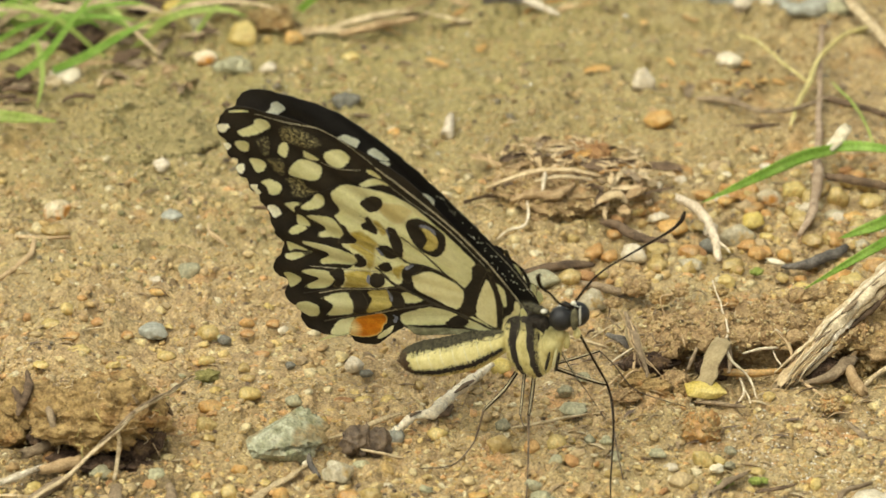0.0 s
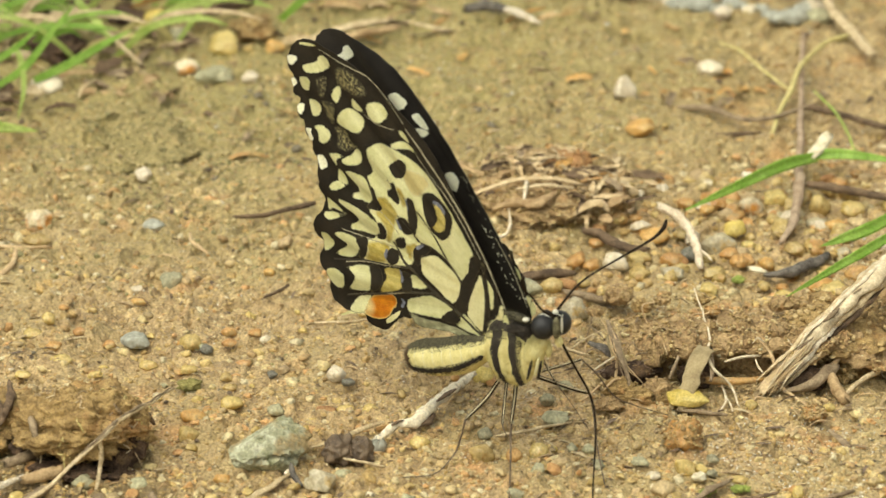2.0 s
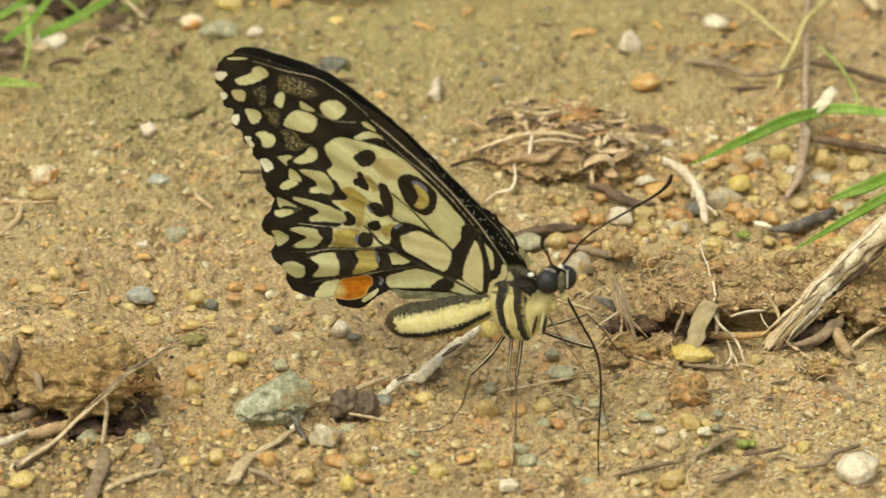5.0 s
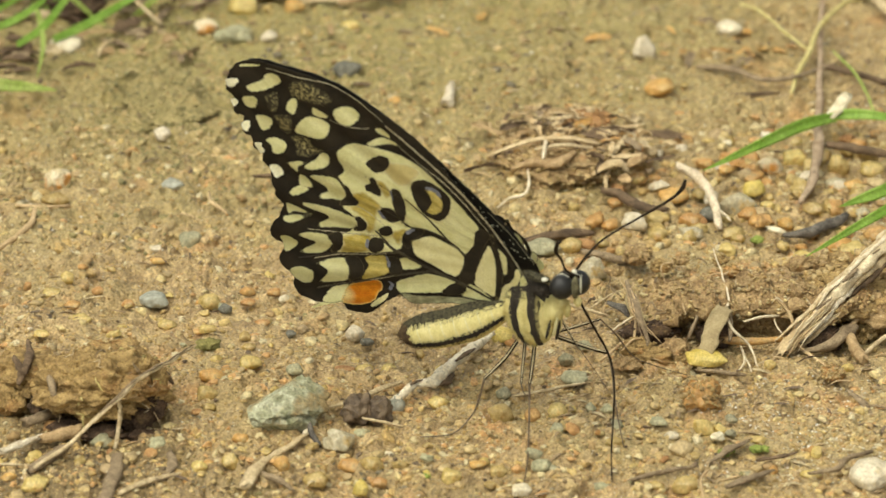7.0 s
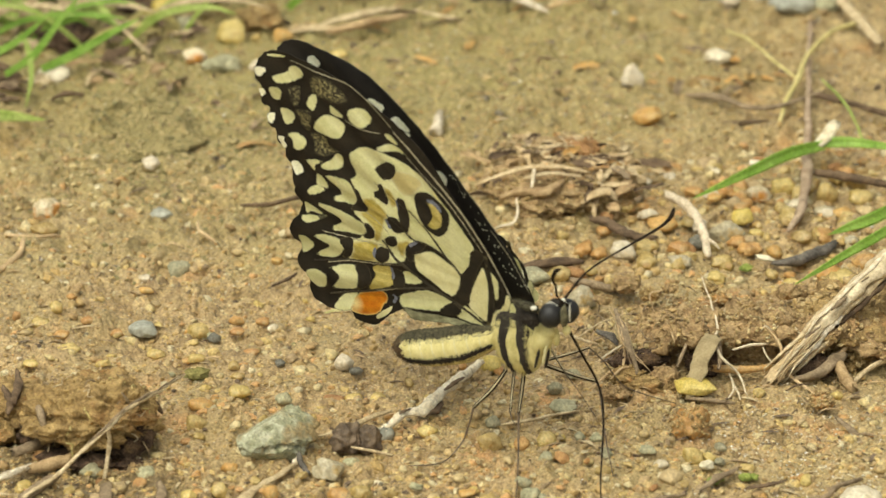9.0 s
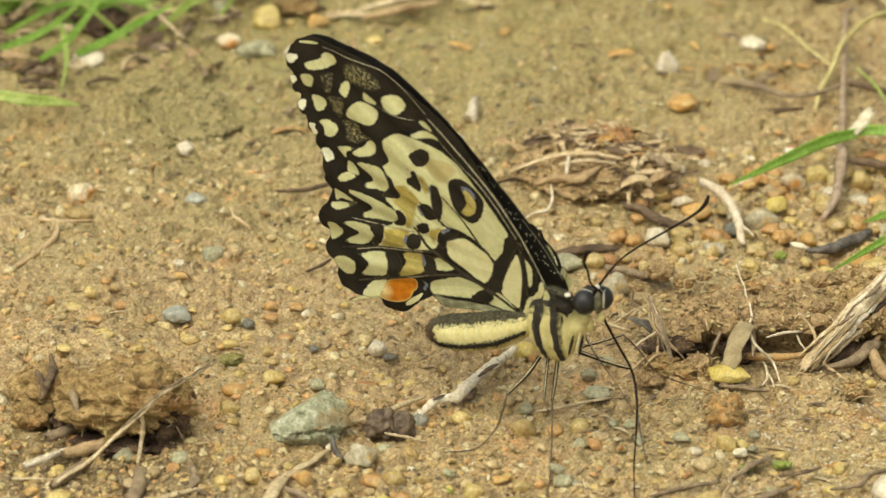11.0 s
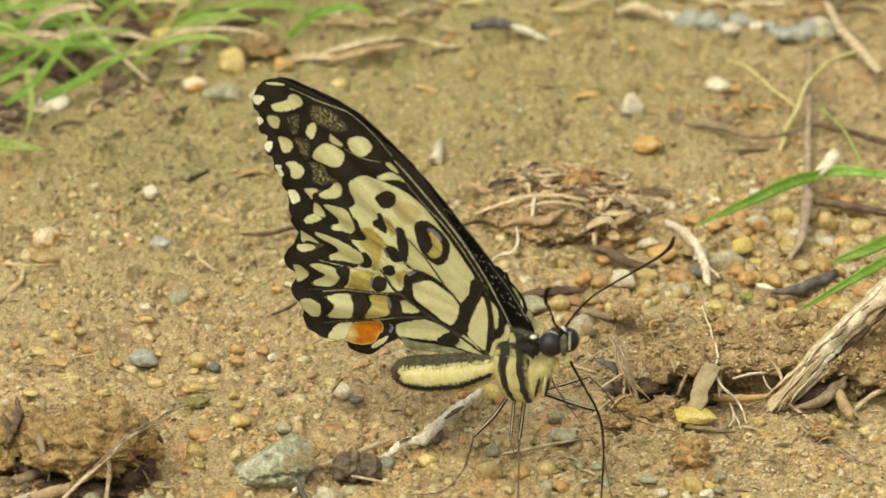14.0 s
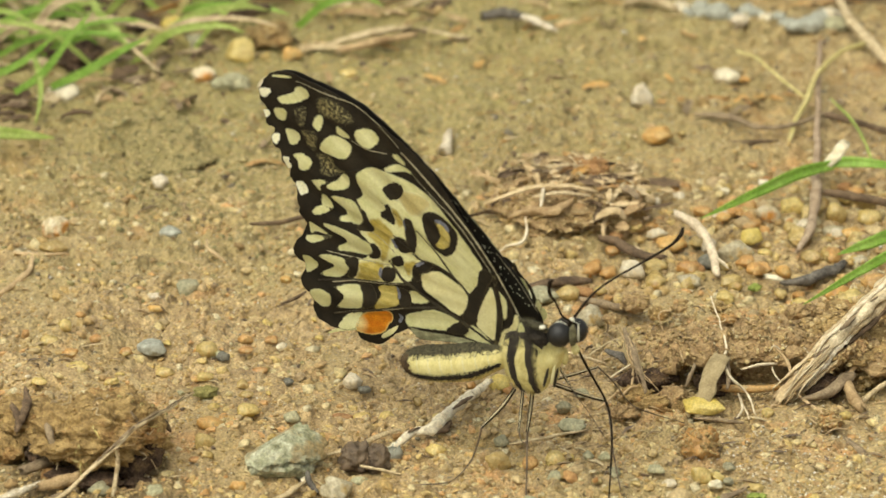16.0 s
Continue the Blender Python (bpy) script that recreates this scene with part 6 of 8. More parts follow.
for p, r in (([(-1.3, -43.0, 1.0), (0.4, -41.6, 1.1), (1.2, -39.6, 1.3)], (0.3, 0.75, 0.3)), ([(1.5, -38.9, 2.5), (2.8, -36.9, 2.6), (4.0, -34.8, 2.4)], (0.2, 0.45, 0.2)), ([(-4.6, -45.6, 2.0), (-3.6, -44.0, 2.1), (-2.6, -43.3, 2.1)], (0.12, 0.28, 0.12))):
    rod("bark_flake", p, r, DARK_BARK, "dark bark flake peeling off a stick", "bark", 8, 0.5, 0.6)
rod("straw", [(-5.11, -41.61, 1), (-8.08, -43.68, 0.9), (-10.89, -46.38, 0.8), (-14.55, -48.02, 0.5)], (0.3, 0.45, 0.4, 0.15), STRAW, "split pale straw on soil", "straw", 8, 0.7)
rod("straw", [(-10.12, -53.14, 1.6), (-7.31, -53.19, 1), (-4.85, -53.09, 0.4)], (0.15, 0.22, 0.15), STRAW, "thin straw across a husk", "straw", 6)
rod("straw", [(8.57, -44.8, 0.5), (12.47, -44, 0.9), (18.54, -40.79, 0.6)], (0.12, 0.25, 0.15), STRAW, "thin straw on soil under the insect", "straw", 6)
# black rod fills in the stone's shadow on its right side
rod("twig", [(-16.57, -54.33, 1.4), (-16.27, -55.97, 0.8), (-15.27, -57.91, 0.2)], (0.3, 0.45, 0.3), CHARCOAL, "short black twig against a stone", "twig")
rod("twig", [(-9.45, -48.72, 3.2), (-9.3, -50.3, 2.4), (-9.07, -52.34, 1.6)], (0.12, 0.2, 0.2), DARK_BARK, "short dark stalk on a husk", "twig", 6)
rod("twig", [(-52.09, -41.2, 6.6), (-51.65, -44.8, 6.2), (-52.41, -47.6, 5.4), (-52.84, -49.4, 4.4)], (0.25, 0.6, 0.65, 0.3), DARK_BARK, "dark purplish curled twig on a clod", "twig", 10, 0.8, 0.6)
rod("twig", [(-53.65, -45.4, 6.4), (-53.0, -46.9, 5.9), (-52.38, -48.3, 5.2)], (0.3, 0.5, 0.4), DARK_BARK, "dark purplish curled twig on a clod", "twig", 10, 0.8, 0.6)
rod("twig", [(-49.28, -48.94, 6.2), (-48.49, -54.17, 6.4), (-47.92, -55.28, 4.6)], (0.35, 0.6, 0.35), BARK, "grey twig stub on a clod", "twig", 8, 0.8, 0.5)
rod("twig", [(-52.23, -54.33, 1.4), (-49.82, -53.23, 1.8), (-48.49, -51.54, 1.6)], (0.6, 0.75, 0.6), BARK, "grey brown root stub under a clod", "twig", 8, 1, 0.4)
rod("twig", [(-49.98, -57.95, 1), (-47.19, -57.38, 1.5), (-44.46, -55.6, 1.4)], (0.5, 0.9, 0.7), LEAF_DRY, "reddish brown root under a clod", "root", 8, 1, 0.4)
rod("twig", [(-54.74, -61.01, 0.8), (-52.36, -59.53, 1), (-49.21, -56.37, 1)], (0.45, 0.65, 0.3), BLEACHED, "pale flaky root on soil", "root", 8, 0.8, 0.5)
rod("straw", [(-56.02, -63.66, 0.4), (-53.22, -63.86, 0.5), (-50.44, -63.66, 0.4)], (0.15, 0.22, 0.12), STRAW, "thin pale straw on soil", "straw", 6)
rod("twig", [(-35.42, -42.75, 3.6), (-34.58, -43.12, 2.6), (-33.87, -43.5, 1.6)], (0.25, 0.4, 0.2), DARK_BARK, "short dark twig by a clod", "twig", 6)
rod("straw", [(-25.38, 21.99, 0.4), (-21.25, 21.83, 0.8), (-14.56, 25.23, 0.9)], (0.2, 0.35, 0.4), DARK_BARK, "thin dark stalk on soil", "twig", 6)
rod("straw", [(-20.83, -3.29, 0.4), (-18.65, -1.46, 0.6), (-17.58, 0.49, 0.5)], (0.15, 0.25, 0.15), DARK_BARK, "short dark stalk on soil", "twig", 6)
rod("straw", [(-14.13, -11.24, 0.5), (-10.49, -11.53, 0.8), (-6.85, -10.43, 0.6)], (0.15, 0.22, 0.2), STRAW, "thin pale straw behind the insect", "straw", 6)
rod("root", [(-30.85, 16.52, 0.6), (-30.62, 13.41, 0.8), (-29.61, 11.63, 0.8), (-28.32, 10.19, 0.4)], (0.15, 0.25, 0.28, 0.12), ROOT, "small curled rootlet", "root", 6)
rod("straw", [(-53.59, 11.53, 0.6), (-53.88, 6.54, 0.7), (-55.9, 2.02, 0.6), (-58.31, -1.55, 0.4)], (0.3, 0.4, 0.4, 0.35), ROOT, "pale bent root on soil", "root", 8)
rod("straw", [(-56.75, 12.6, 0.6), (-52.99, 11.45, 0.8), (-48.95, 12.46, 0.5)], (0.2, 0.3, 0.15), ROOT, "pale thin root on soil", "root", 6)

# right hand side: driftwood, roots, twigs
driftwood = new("driftwood")
driftwood.location = Vector((47.74, -28.76, 4)) * MM
tagged(driftwood, "split bleached driftwood stick leaning on the bank", "driftwood")
trunk = [(43.0, -31.2, 1.0), (45.0, -30.6, 2.9), (47.6, -29.6, 5.0), (50.2, -27.2, 7.2), (53.2, -24.8, 9.2), (57.5, -20.0, 11.3), (61.5, -15.0, 12.6)]
rod("splinter", trunk, (0.35, 0.75, 0.85, 1.05, 1.3, 1.45, 1.5), DRIFT, "", "", 18, 0.6, 0.55, 0.3, 5, steps=12, parent=driftwood)
for k, (dx, dz, a, b, w, m) in enumerate(((-0.9, 0.6, 0, 7, 0.3, STRAW), (0.9, -0.7, 0, 5, 0.5, BLEACHED), (1.5, -1.1, 0, 4, 0.35, STRAW), (-0.3, 0.9, 2, 7, 0.3, WHITE_ROOT), (0.8, -0.9, 3, 7, 0.55, STRAW), (0.2, 0.2, 0, 3, 0.4, LEAF_PALE), (1.2, -1.5, 3, 6, 0.4, DARK_BARK))):
    pts = [(x + dx, y - 0.3, z + dz) for x, y, z in trunk[a:b]]
    rod("splinter", pts, (0.15, w, w * 1.1, w, 0.2), m, "", "", 9, 0.7, 0.6, 0.35, k + 13, steps=10, parent=driftwood)
wood = random.Random(41)
for k in range(12):
    a, b = wood.uniform(-1.2, 1.2), wood.uniform(0.3, 1.0)
    foot = Vector((42.6 + 1.9 * wood.random() + 0.6 * a, -32.6 + wood.uniform(-0.6, 0.4), wood.uniform(0.3, 1.2)))
    knee = Vector((45.2 + 0.7 * a, -32.4, 3.6 - 0.5 * a))
    top = Vector((49.8 + 0.7 * a, -29.9, 7.6 - 0.6 * a))
    rod("fibre", [foot, knee + Vector((wood.gauss(0, 0.3), 0, wood.gauss(0, 0.3))), knee + (top - knee) * b], (0.05, wood.uniform(0.08, 0.26), 0.05), wood.choice((DRIFT, LEAF_PALE, LEAF_PALE, DRIFT, STRAW)), "", "", 6, 0.7, 0.3, 0.3, k + 60, parent=driftwood)
rod("splinter", [(42.4, -32.6, 0.6), (44.0, -32.0, 2.2), (46.4, -30.9, 4.4), (48.4, -29.9, 6.0)], (1.0, 1.15, 0.8, 0.2), LEAF_PALE, "", "", 14, 0.3, 0.4, 0.25, 77, steps=8, parent=driftwood)
for p, r in (([(50.6, -28.8, 8.8), (51.6, -27.6, 9.3), (52.6, -26.2, 9.5)], (0.2, 0.5, 0.15)), ([(47.2, -31.6, 6.2), (48.2, -30.9, 6.9), (49.2, -30.2, 7.4)], (0.1, 0.3, 0.1)), ([(54.6, -24.2, 10.6), (56.0, -22.2, 10.9), (57.2, -20.0, 11.0)], (0.15, 0.35, 0.15))):
    rod("bark_remnant", p, r, BARK, "", "", 8, 0.6, 0.6, 0.3, parent=driftwood)
rod("root", [(45.49, -32.77, 1), (48.71, -32.37, 1.6), (51.32, -29.57, 2.4), (52.23, -28.32, 2.6)], (0.25, 0.8, 0.9, 0.6), BARK, "grey forked root on soil", "root", 10, 0.8, 0.4)
rod("root", [(51.32, -29.57, 2.4), (52.84, -27.41, 3.2), (54.67, -26.33, 3.8), (57.96, -25.08, 4)], (0.4, 0.3, 0.28, 0.3), ROOT, "pale thin root reaching up", "root", 7)
rod("root", [(51.33, -29.56, 2), (52.27, -32.94, 1.4), (53.27, -34.9, 0.6)], (0.7, 0.8, 0.75), LEAF_DRY, "thick reddish root stub", "root", 10, 1, 0.3)
rod("root", [(53.36, -32.93, 0.6), (55.25, -30.38, 1.2), (58.63, -27.06, 1.6)], (0.3, 0.35, 0.4), STRAW, "pale straw near driftwood", "straw", 7)
rod("bark_strip", [(31.94, -36.87, 0.6), (33.24, -34.95, 3), (34.58, -32.11, 5.2), (35.51, -29.62, 5.6)], (1.35, 1.25, 1.2, 1.5), WITHERED, "withered tan leaf strip against the bank", "leaf", 18, 0.22, 0.3, 0.25, steps=10)
rod("root", [(23.4, -21.0, 5.4), (24.0, -25.0, 5.3), (25.0, -29.6, 4.4), (25.9, -32.4, 1.6)], (0.25, 0.45, 0.42, 0.2), BARK, "broad flat root hanging over the bank", "root", 12, 0.4, 0.4, 0.3)
bundle = random.Random(51)
for k in range(6):
    dx, dy = bundle.gauss(0, 0.45), bundle.gauss(0, 0.5)
    p = [(23.28 + dx, -20.4 + dy, 5.3), (23.87 + 0.5 * dx, -23.5, 5.3 + bundle.gauss(0, 0.2)), (24.5 + dx, -27.8, 5.0), (25.1 + 0.6 * dx, -30.0 + dy, 3.8), (26.5 + bundle.gauss(0, 0.8), -31.6 + dy, bundle.uniform(0.8, 2.4))]
    rod("root", p[bundle.randrange(2):], (0.05, bundle.uniform(0.1, 0.22), 0.12, 0.05), bundle.choice((ROOT, WITHERED, BARK, ROOT)), "frayed thin root hanging over the bank", "root", 6, 0.8, 0.4, 0.35, k, "frayed roots of the bank")
for k, p in enumerate(([(24.3, -22.0, 5.6), (23.7, -25.0, 5.2), (24.3, -28.6, 4.6), (25.7, -30.6, 3)], [(21.0, -30.6, 2.5), (22.9, -29.0, 3.4), (24.8, -28.4, 4.4)], [(18.6, -24.6, 3), (20.4, -23.0, 3.6), (23.0, -22.4, 4.6)], [(22.6, -33.6, 1.5), (24.1, -32.2, 2.2), (25.5, -31.2, 2.2)])):
    rod("root", p, (0.06, 0.16, 0.14, 0.06), (ROOT, WHITE_ROOT, STRAW, ROOT)[k], "thin pale root at the end of the bank", "root", 6, 1, 0.4, 0.4, k)
rod("bark_strip", [(30.99, -33.72, 3.2), (31.5, -32.92, 4.4), (32.09, -31.7, 5.4)], (0.2, 0.3, 0.2), BARK, "dry stalk on the bank", "twig", 6)
rod("root", [(34.66, -13.98, 6.6), (35.43, -19.95, 6.2), (36.35, -25.43, 5.6), (36.01, -29.61, 5.2), (36.31, -32.09, 4.4), (37.59, -32.89, 3.2), (39.04, -32.86, 1.6), (39.8, -36.34, 0.5)], (0.1, 0.12, 0.14, 0.22, 0.2, 0.17, 0.15, 0.1), WHITE_ROOT, "long thin pale root over the bank", "root", 7, 1, 0.2, 0.3)
rod("root", [(36.1, -29.28, 5.2), (36.38, -32.08, 4), (36.2, -33.96, 3)], (0.5, 0.35, 0.2), BARK, "grey tangled rootlet", "root", 7, 1, 0.4)
rod("root", [(37.69, -30.58, 0.9), (38.15, -34.29, 0.7), (37.36, -36.95, 0.4)], (0.15, 0.2, 0.1), WHITE_ROOT, "short pale rootlet", "root", 6)
rod("root", [(38.17, -33.59, 0.6), (38.68, -35.52, 0.5), (38.92, -37.23, 0.3)], (0.14, 0.15, 0.1), WHITE_ROOT, "short pale rootlet", "root", 6)
rod("root", [(38.04, -29.58, 3.6), (40.22, -28.67, 3.8), (42.77, -27.58, 3.6), (44.23, -27, 3.8)], (0.14, 0.2, 0.2, 0.12), WHITE_ROOT, "pale rootlet across the hollow", "root", 6)
rod("root", [(42.05, -27.91, 3.2), (42.46, -28.73, 2.4), (43.01, -29.56, 2)], (0.12, 0.15, 0.1), WHITE_ROOT, "short curled rootlet", "root", 6)
rod("root", [(35.55, -30.3, 1.4), (39.1, -31.05, 1.6), (43.08, -29.97, 1.4)], (0.5, 0.55, 0.4), AMBER, "orange brown root in the hollow", "root", 8, 1, 0.2)
rod("root", [(42.17, -27.12, 6), (44.12, -29.6, 4.4), (44.67, -31.22, 2), (46.2, -33.06, 0.9), (48.37, -36.13, 0.4)], (0.12, 0.25, 0.3, 0.25, 0.15), ROOT, "thin root before driftwood", "root", 6)
rod("root", [(30.27, -27.11, 5.6), (30.51, -29.2, 5.4), (30.77, -30.19, 5)], (0.12, 0.15, 0.1), ROOT, "short pale rootlet", "root", 6)
rod("straw", [(31.79, -37.16, 0.5), (34.97, -37.85, 0.6), (38.16, -38.42, 0.4)], (0.2, 0.35, 0.2), BARK, "thin grey twig on soil", "twig", 6)
rod("bent_twig", [(30.88, 19, 3.4), (33.32, 15.41, 3.4), (34.94, 12.08, 2.8), (35.68, 8.93, 1.8), (36.19, 5.43, 0.4)], (0.5, 0.72, 0.66, 0.6, 0.4), TWIG_PALE, "bent pale tan twig with frayed end", "twig", 10, 1, 0.35, 0.2)
rod("bent_twig", [(35.82, 8.57, 1.8), (37.05, 7.32, 1.4), (37.69, 6.42, 1)], (0.3, 0.2, 0.12), WHITE_ROOT, "frayed splinter of a twig", "splinter", 6)
rod("charred_stick", [(44.31, 3.48, 0.4), (46.87, 3.28, 0.7), (49.14, 4.77, 0.8), (51.44, 6.75, 0.8), (53.04, 9.52, 0.6)], (0.25, 0.7, 0.9, 0.75, 0.4), CHARCOAL, "charred black stick on gravel", "stick", 10, 0.9, 0.35)
rod("straw", [(42.36, 4.57, 0.8), (43.6, 4.22, 0.8), (44.69, 3.77, 0.6)], (0.5, 0.6, 0.3), WHITE_QUARTZ, "white chip beside a charred stick", "chip", 8, 0.6)
rod("twig", [(20.81, 16.28, 1.0), (22.87, 14.94, 1.2), (25.04, 11.73, 1.2), (27.23, 10.17, 1.1), (29.63, 11.17, 0.6)], (0.5, 0.75, 0.85, 0.7, 0.3), DARK_BARK, "dark stick lying on gravel", "stick", 10, 0.8, 0.4)
rod("twig", [(10, -0.02, 0.9), (13.69, 1.43, 1.2), (16.64, 2.13, 1.2), (19.6, 3.13, 0.9)], (0.5, 0.75, 0.8, 0.5), DARK_BARK, "dark stick behind the insect", "stick", 10, 0.8, 0.4)
rod("twig", [(18.04, -2.84, 1), (21.3, -5.21, 1.3), (24.57, -6.3, 1)], (0.5, 0.8, 0.5), BARK, "grey stick behind the insect", "stick", 10, 0.8, 0.4)
rod("twig", [(52.58, 80.4, 1.5), (51.47, 58.73, 1.6), (50.53, 39.4, 1.8), (49.9, 27.54, 2), (48.92, 17.92, 1.6), (46.87, 12.52, 0.8)], (0.35, 0.4, 0.5, 0.7, 0.65, 0.4), PINK_TWIG, "long pinkish brown twig on soil", "twig", 9, 0.9, 0.35, 0.3)
rod("twig", [(34.48, 57.11, 0.8), (38.88, 54.98, 1.4), (42.97, 51.11, 1.6), (47.17, 51.04, 1.8), (53.53, 56.43, 1.6)], (0.3, 0.6, 0.4, 0.4, 0.25), BARK, "reddish brown twig lying on soil", "twig", 8, 0.9, 0.35)
rod("twig", [(36.37, 47.55, 0.5), (40.19, 47.63, 0.8), (45.59, 48.87, 0.5)], (0.25, 0.4, 0.2), DARK_BARK, "thin dark twig on soil", "twig", 6)
rod("twig", [(51.2, 55.86, 1.6), (55.71, 53.46, 1.4), (62.41, 49.18, 1.2)], (0.4, 0.5, 0.5), DARK_BARK, "thin dark twig on soil", "twig", 7)
rod("twig", [(50.9, 29.7, 1.6), (54.58, 27.98, 1.8), (58.28, 26.6, 1.6), (61.99, 25.58, 1.4)], (0.5, 0.7, 0.6, 0.5), DARK_BARK, "dark twig among pebbles", "twig", 8, 0.9, 0.35)
rod("straw", [(40.82, 75.29, 2.4), (43.59, 71.88, 2.6), (46.85, 65.13, 2.4), (49.74, 59.80, 2.2)], (0.15, 0.24, 0.22, 0.2), YELLOW_STRAW, "yellow dry grass stalk", "straw", 7, 1, 0.3, 0.2)
rod("straw", [(46.98, 47.19, 0.8), (48.18, 52.94, 1.6), (49.68, 58.26, 2.2), (51.67, 66.08, 3), (55.25, 72.12, 3.6), (58.64, 74.80, 3.8)], (0.25, 0.36, 0.4, 0.34, 0.3, 0.3), YELLOW_STRAW, "yellow dry grass stalk", "straw", 7, 1, 0.3, 0.2)
rod("straw", [(53.14, 58.31, 2.6), (55.59, 52.54, 2.2), (57.23, 46.33, 1.6), (58.13, 40.65, 0.8)], (0.14, 0.2, 0.2, 0.14), GRASS_PALE, "pale green dry stalk", "straw", 7)
rod("stick", [(55.4, 96.0, 2.2), (57.01, 85.28, 2.8), (58.89, 79.77, 2.6), (61.89, 71.90, 2)], (0.6, 0.75, 0.8, 0.7), STRAW, "pale brown bare stick on soil", "stick", 10, 0.9, 0.4)
rod("stick", [(-14.41, 78.86, 0.8), (-9.72, 80.24, 1.4), (-3.46, 83.41, 1.4)], (0.4, 0.75, 0.5), LEAF_DRY, "brown dry stalk lying on soil", "stick", 10, 0.8, 0.4)
rod("stick", [(-13.49, 81.49, 1.2), (-9.11, 82.88, 1.8), (-4.41, 85.34, 1.6)], (0.3, 0.55, 0.4), STRAW, "pale split stalk lying on soil", "stick", 10, 0.8, 0.4)
rod("stick", [(-15.22, 81.63, 0.8), (-11.3, 82.55, 1.6), (-6.61, 85.81, 1.4)], (0.4, 0.8, 0.6), STRAW, "pale dry leaf curl on soil", "leaf", 10, 0.5, 0.4)
rod("stick", [(5.6, 89.62, 1.4), (9.16, 90.09, 1.8), (12.31, 89.01, 1.4)], (0.6, 0.9, 0.5), CHARCOAL, "dark stick at the edge of the litter", "stick", 8)
rod("stick", [(10.73, 89.75, 1.6), (13.08, 87.74, 1.6), (16.21, 85.54, 1)], (0.4, 0.8, 0.4), BLEACHED, "bleached chip of wood", "chip", 8, 0.7)
rod("stick", [(-34.16, 86.21, 2), (-28.69, 88.28, 2.4), (-24.02, 91.23, 2)], (0.9, 1.2, 0.8), DARK_BARK, "dark rotten stick by the grass", "stick", 8)
rod("stick", [(25.83, 94.66, 1.4), (29.02, 95.81, 1.6), (32.92, 93.11, 1.2)], (0.5, 0.9, 0.5), STRAW, "pale dry stalk", "straw", 8)
rod("twig", [(1.23, 51.78, 0.8), (0.92, 46.13, 1.8), (0.61, 44.25, 0.8)], (0.35, 0.8, 1.0), WHITE_QUARTZ, "white chalky dropping on soil", "dropping", 8, 0.9, 0.3)
rod("twig", [(22.62, -68.33, 0.4), (26.13, -66.55, 0.6), (31.19, -64.33, 0.5)], (0.2, 0.35, 0.25), BARK, "thin grey twig on soil", "twig", 6)
rod("twig", [(33.03, -63.23, 0.5), (35.35, -60.43, 0.9), (37.89, -57.46, 0.6)], (0.3, 0.7, 0.3), BARK, "grey bark splinter on soil", "bark", 8, 0.5, 0.4)
rod("twig", [(34.7, -70.27, 0.6), (37.88, -68.24, 0.9), (40.76, -65.42, 0.5)], (0.5, 0.7, 0.3), BARK, "grey bark splinter on soil", "bark", 8, 0.5, 0.4)
rod("twig", [(38.77, -62.76, 0.5), (41.57, -62.27, 0.8), (43.87, -60.41, 0.5)], (0.3, 0.45, 0.2), DARK_BARK, "dark bark splinter on soil", "bark", 8, 0.5, 0.4)
rod("twig", [(44.91, -66.15, 0.4), (48.4, -65.71, 0.8), (49.89, -63.3, 1), (53.17, -60.3, 0.6)], (0.2, 0.4, 0.4, 0.25), BARK, "curved grey twig on soil", "twig", 7)
rod("root", [(32.75, -65.82, 0.7), (31.63, -68.62, 0.7), (31.91, -73.42, 0.4)], (0.12, 0.2, 0.15), ROOT, "pale curled rootlet on soil", "root", 6)
rod("twig", [(50.77, -43.06, 0.6), (52.68, -47.71, 0.9), (53.59, -51.1, 0.6)], (0.3, 0.6, 0.3), BARK, "flat grey bark scrap", "bark", 8, 0.4, 0.4)
rod("root", [(14.91, -18.67, 1.2), (18.48, -21.7, 1.6), (21.2, -22.88, 1.2)], (0.15, 0.25, 0.15), STRAW, "pale straw behind the insect", "straw", 6)
rod("root", [(19.85, -34.9, 0.6), (22.63, -31.29, 1.4), (24.23, -30.05, 1.6), (24.63, -22.9, 4.4)], (0.15, 0.2, 0.2, 0.15), ROOT, "thin bent root", "root", 6)
# black scrap colours in the shaded hollow at the bank's end
rod("bark_strip", [(21.01, -21.2, 2.4), (22.77, -23.3, 2.6), (23.62, -24.14, 1.8)], (0.4, 0.9, 0.3), CHARCOAL, "black curled bark scrap", "bark", 8, 0.4, 0.4)

# straws and curled leaves heaped on the mound
rod("straw", [(5.84, 22.78, 3), (9.43, 23.84, 4), (12.43, 24.51, 4.6), (16.18, 24.61, 4.8), (20.82, 24.38, 4)], (0.3, 0.5, 0.55, 0.5, 0.3), LEAF_PALE, "flat pale straw on a soil mound", "straw", 8, 0.5, 0.4)
rod("straw", [(12.26, 22.31, 4.2), (16.15, 22.43, 4.8), (19.75, 22.67, 4.2)], (0.3, 0.5, 0.3), STRAW, "flat pale straw on a soil mound", "straw", 8, 0.5, 0.4)
rod("dead_leaf", [(9.04, 19.84, 2.2), (11.64, 19.65, 3.6), (14.99, 18.85, 3.8), (17.5, 22.46, 3.8)], (0.4, 1.0, 0.9, 0.3), LEAF_DRY, "curled brown dead leaf on a mound", "leaf", 12, 0.6, 0.7)
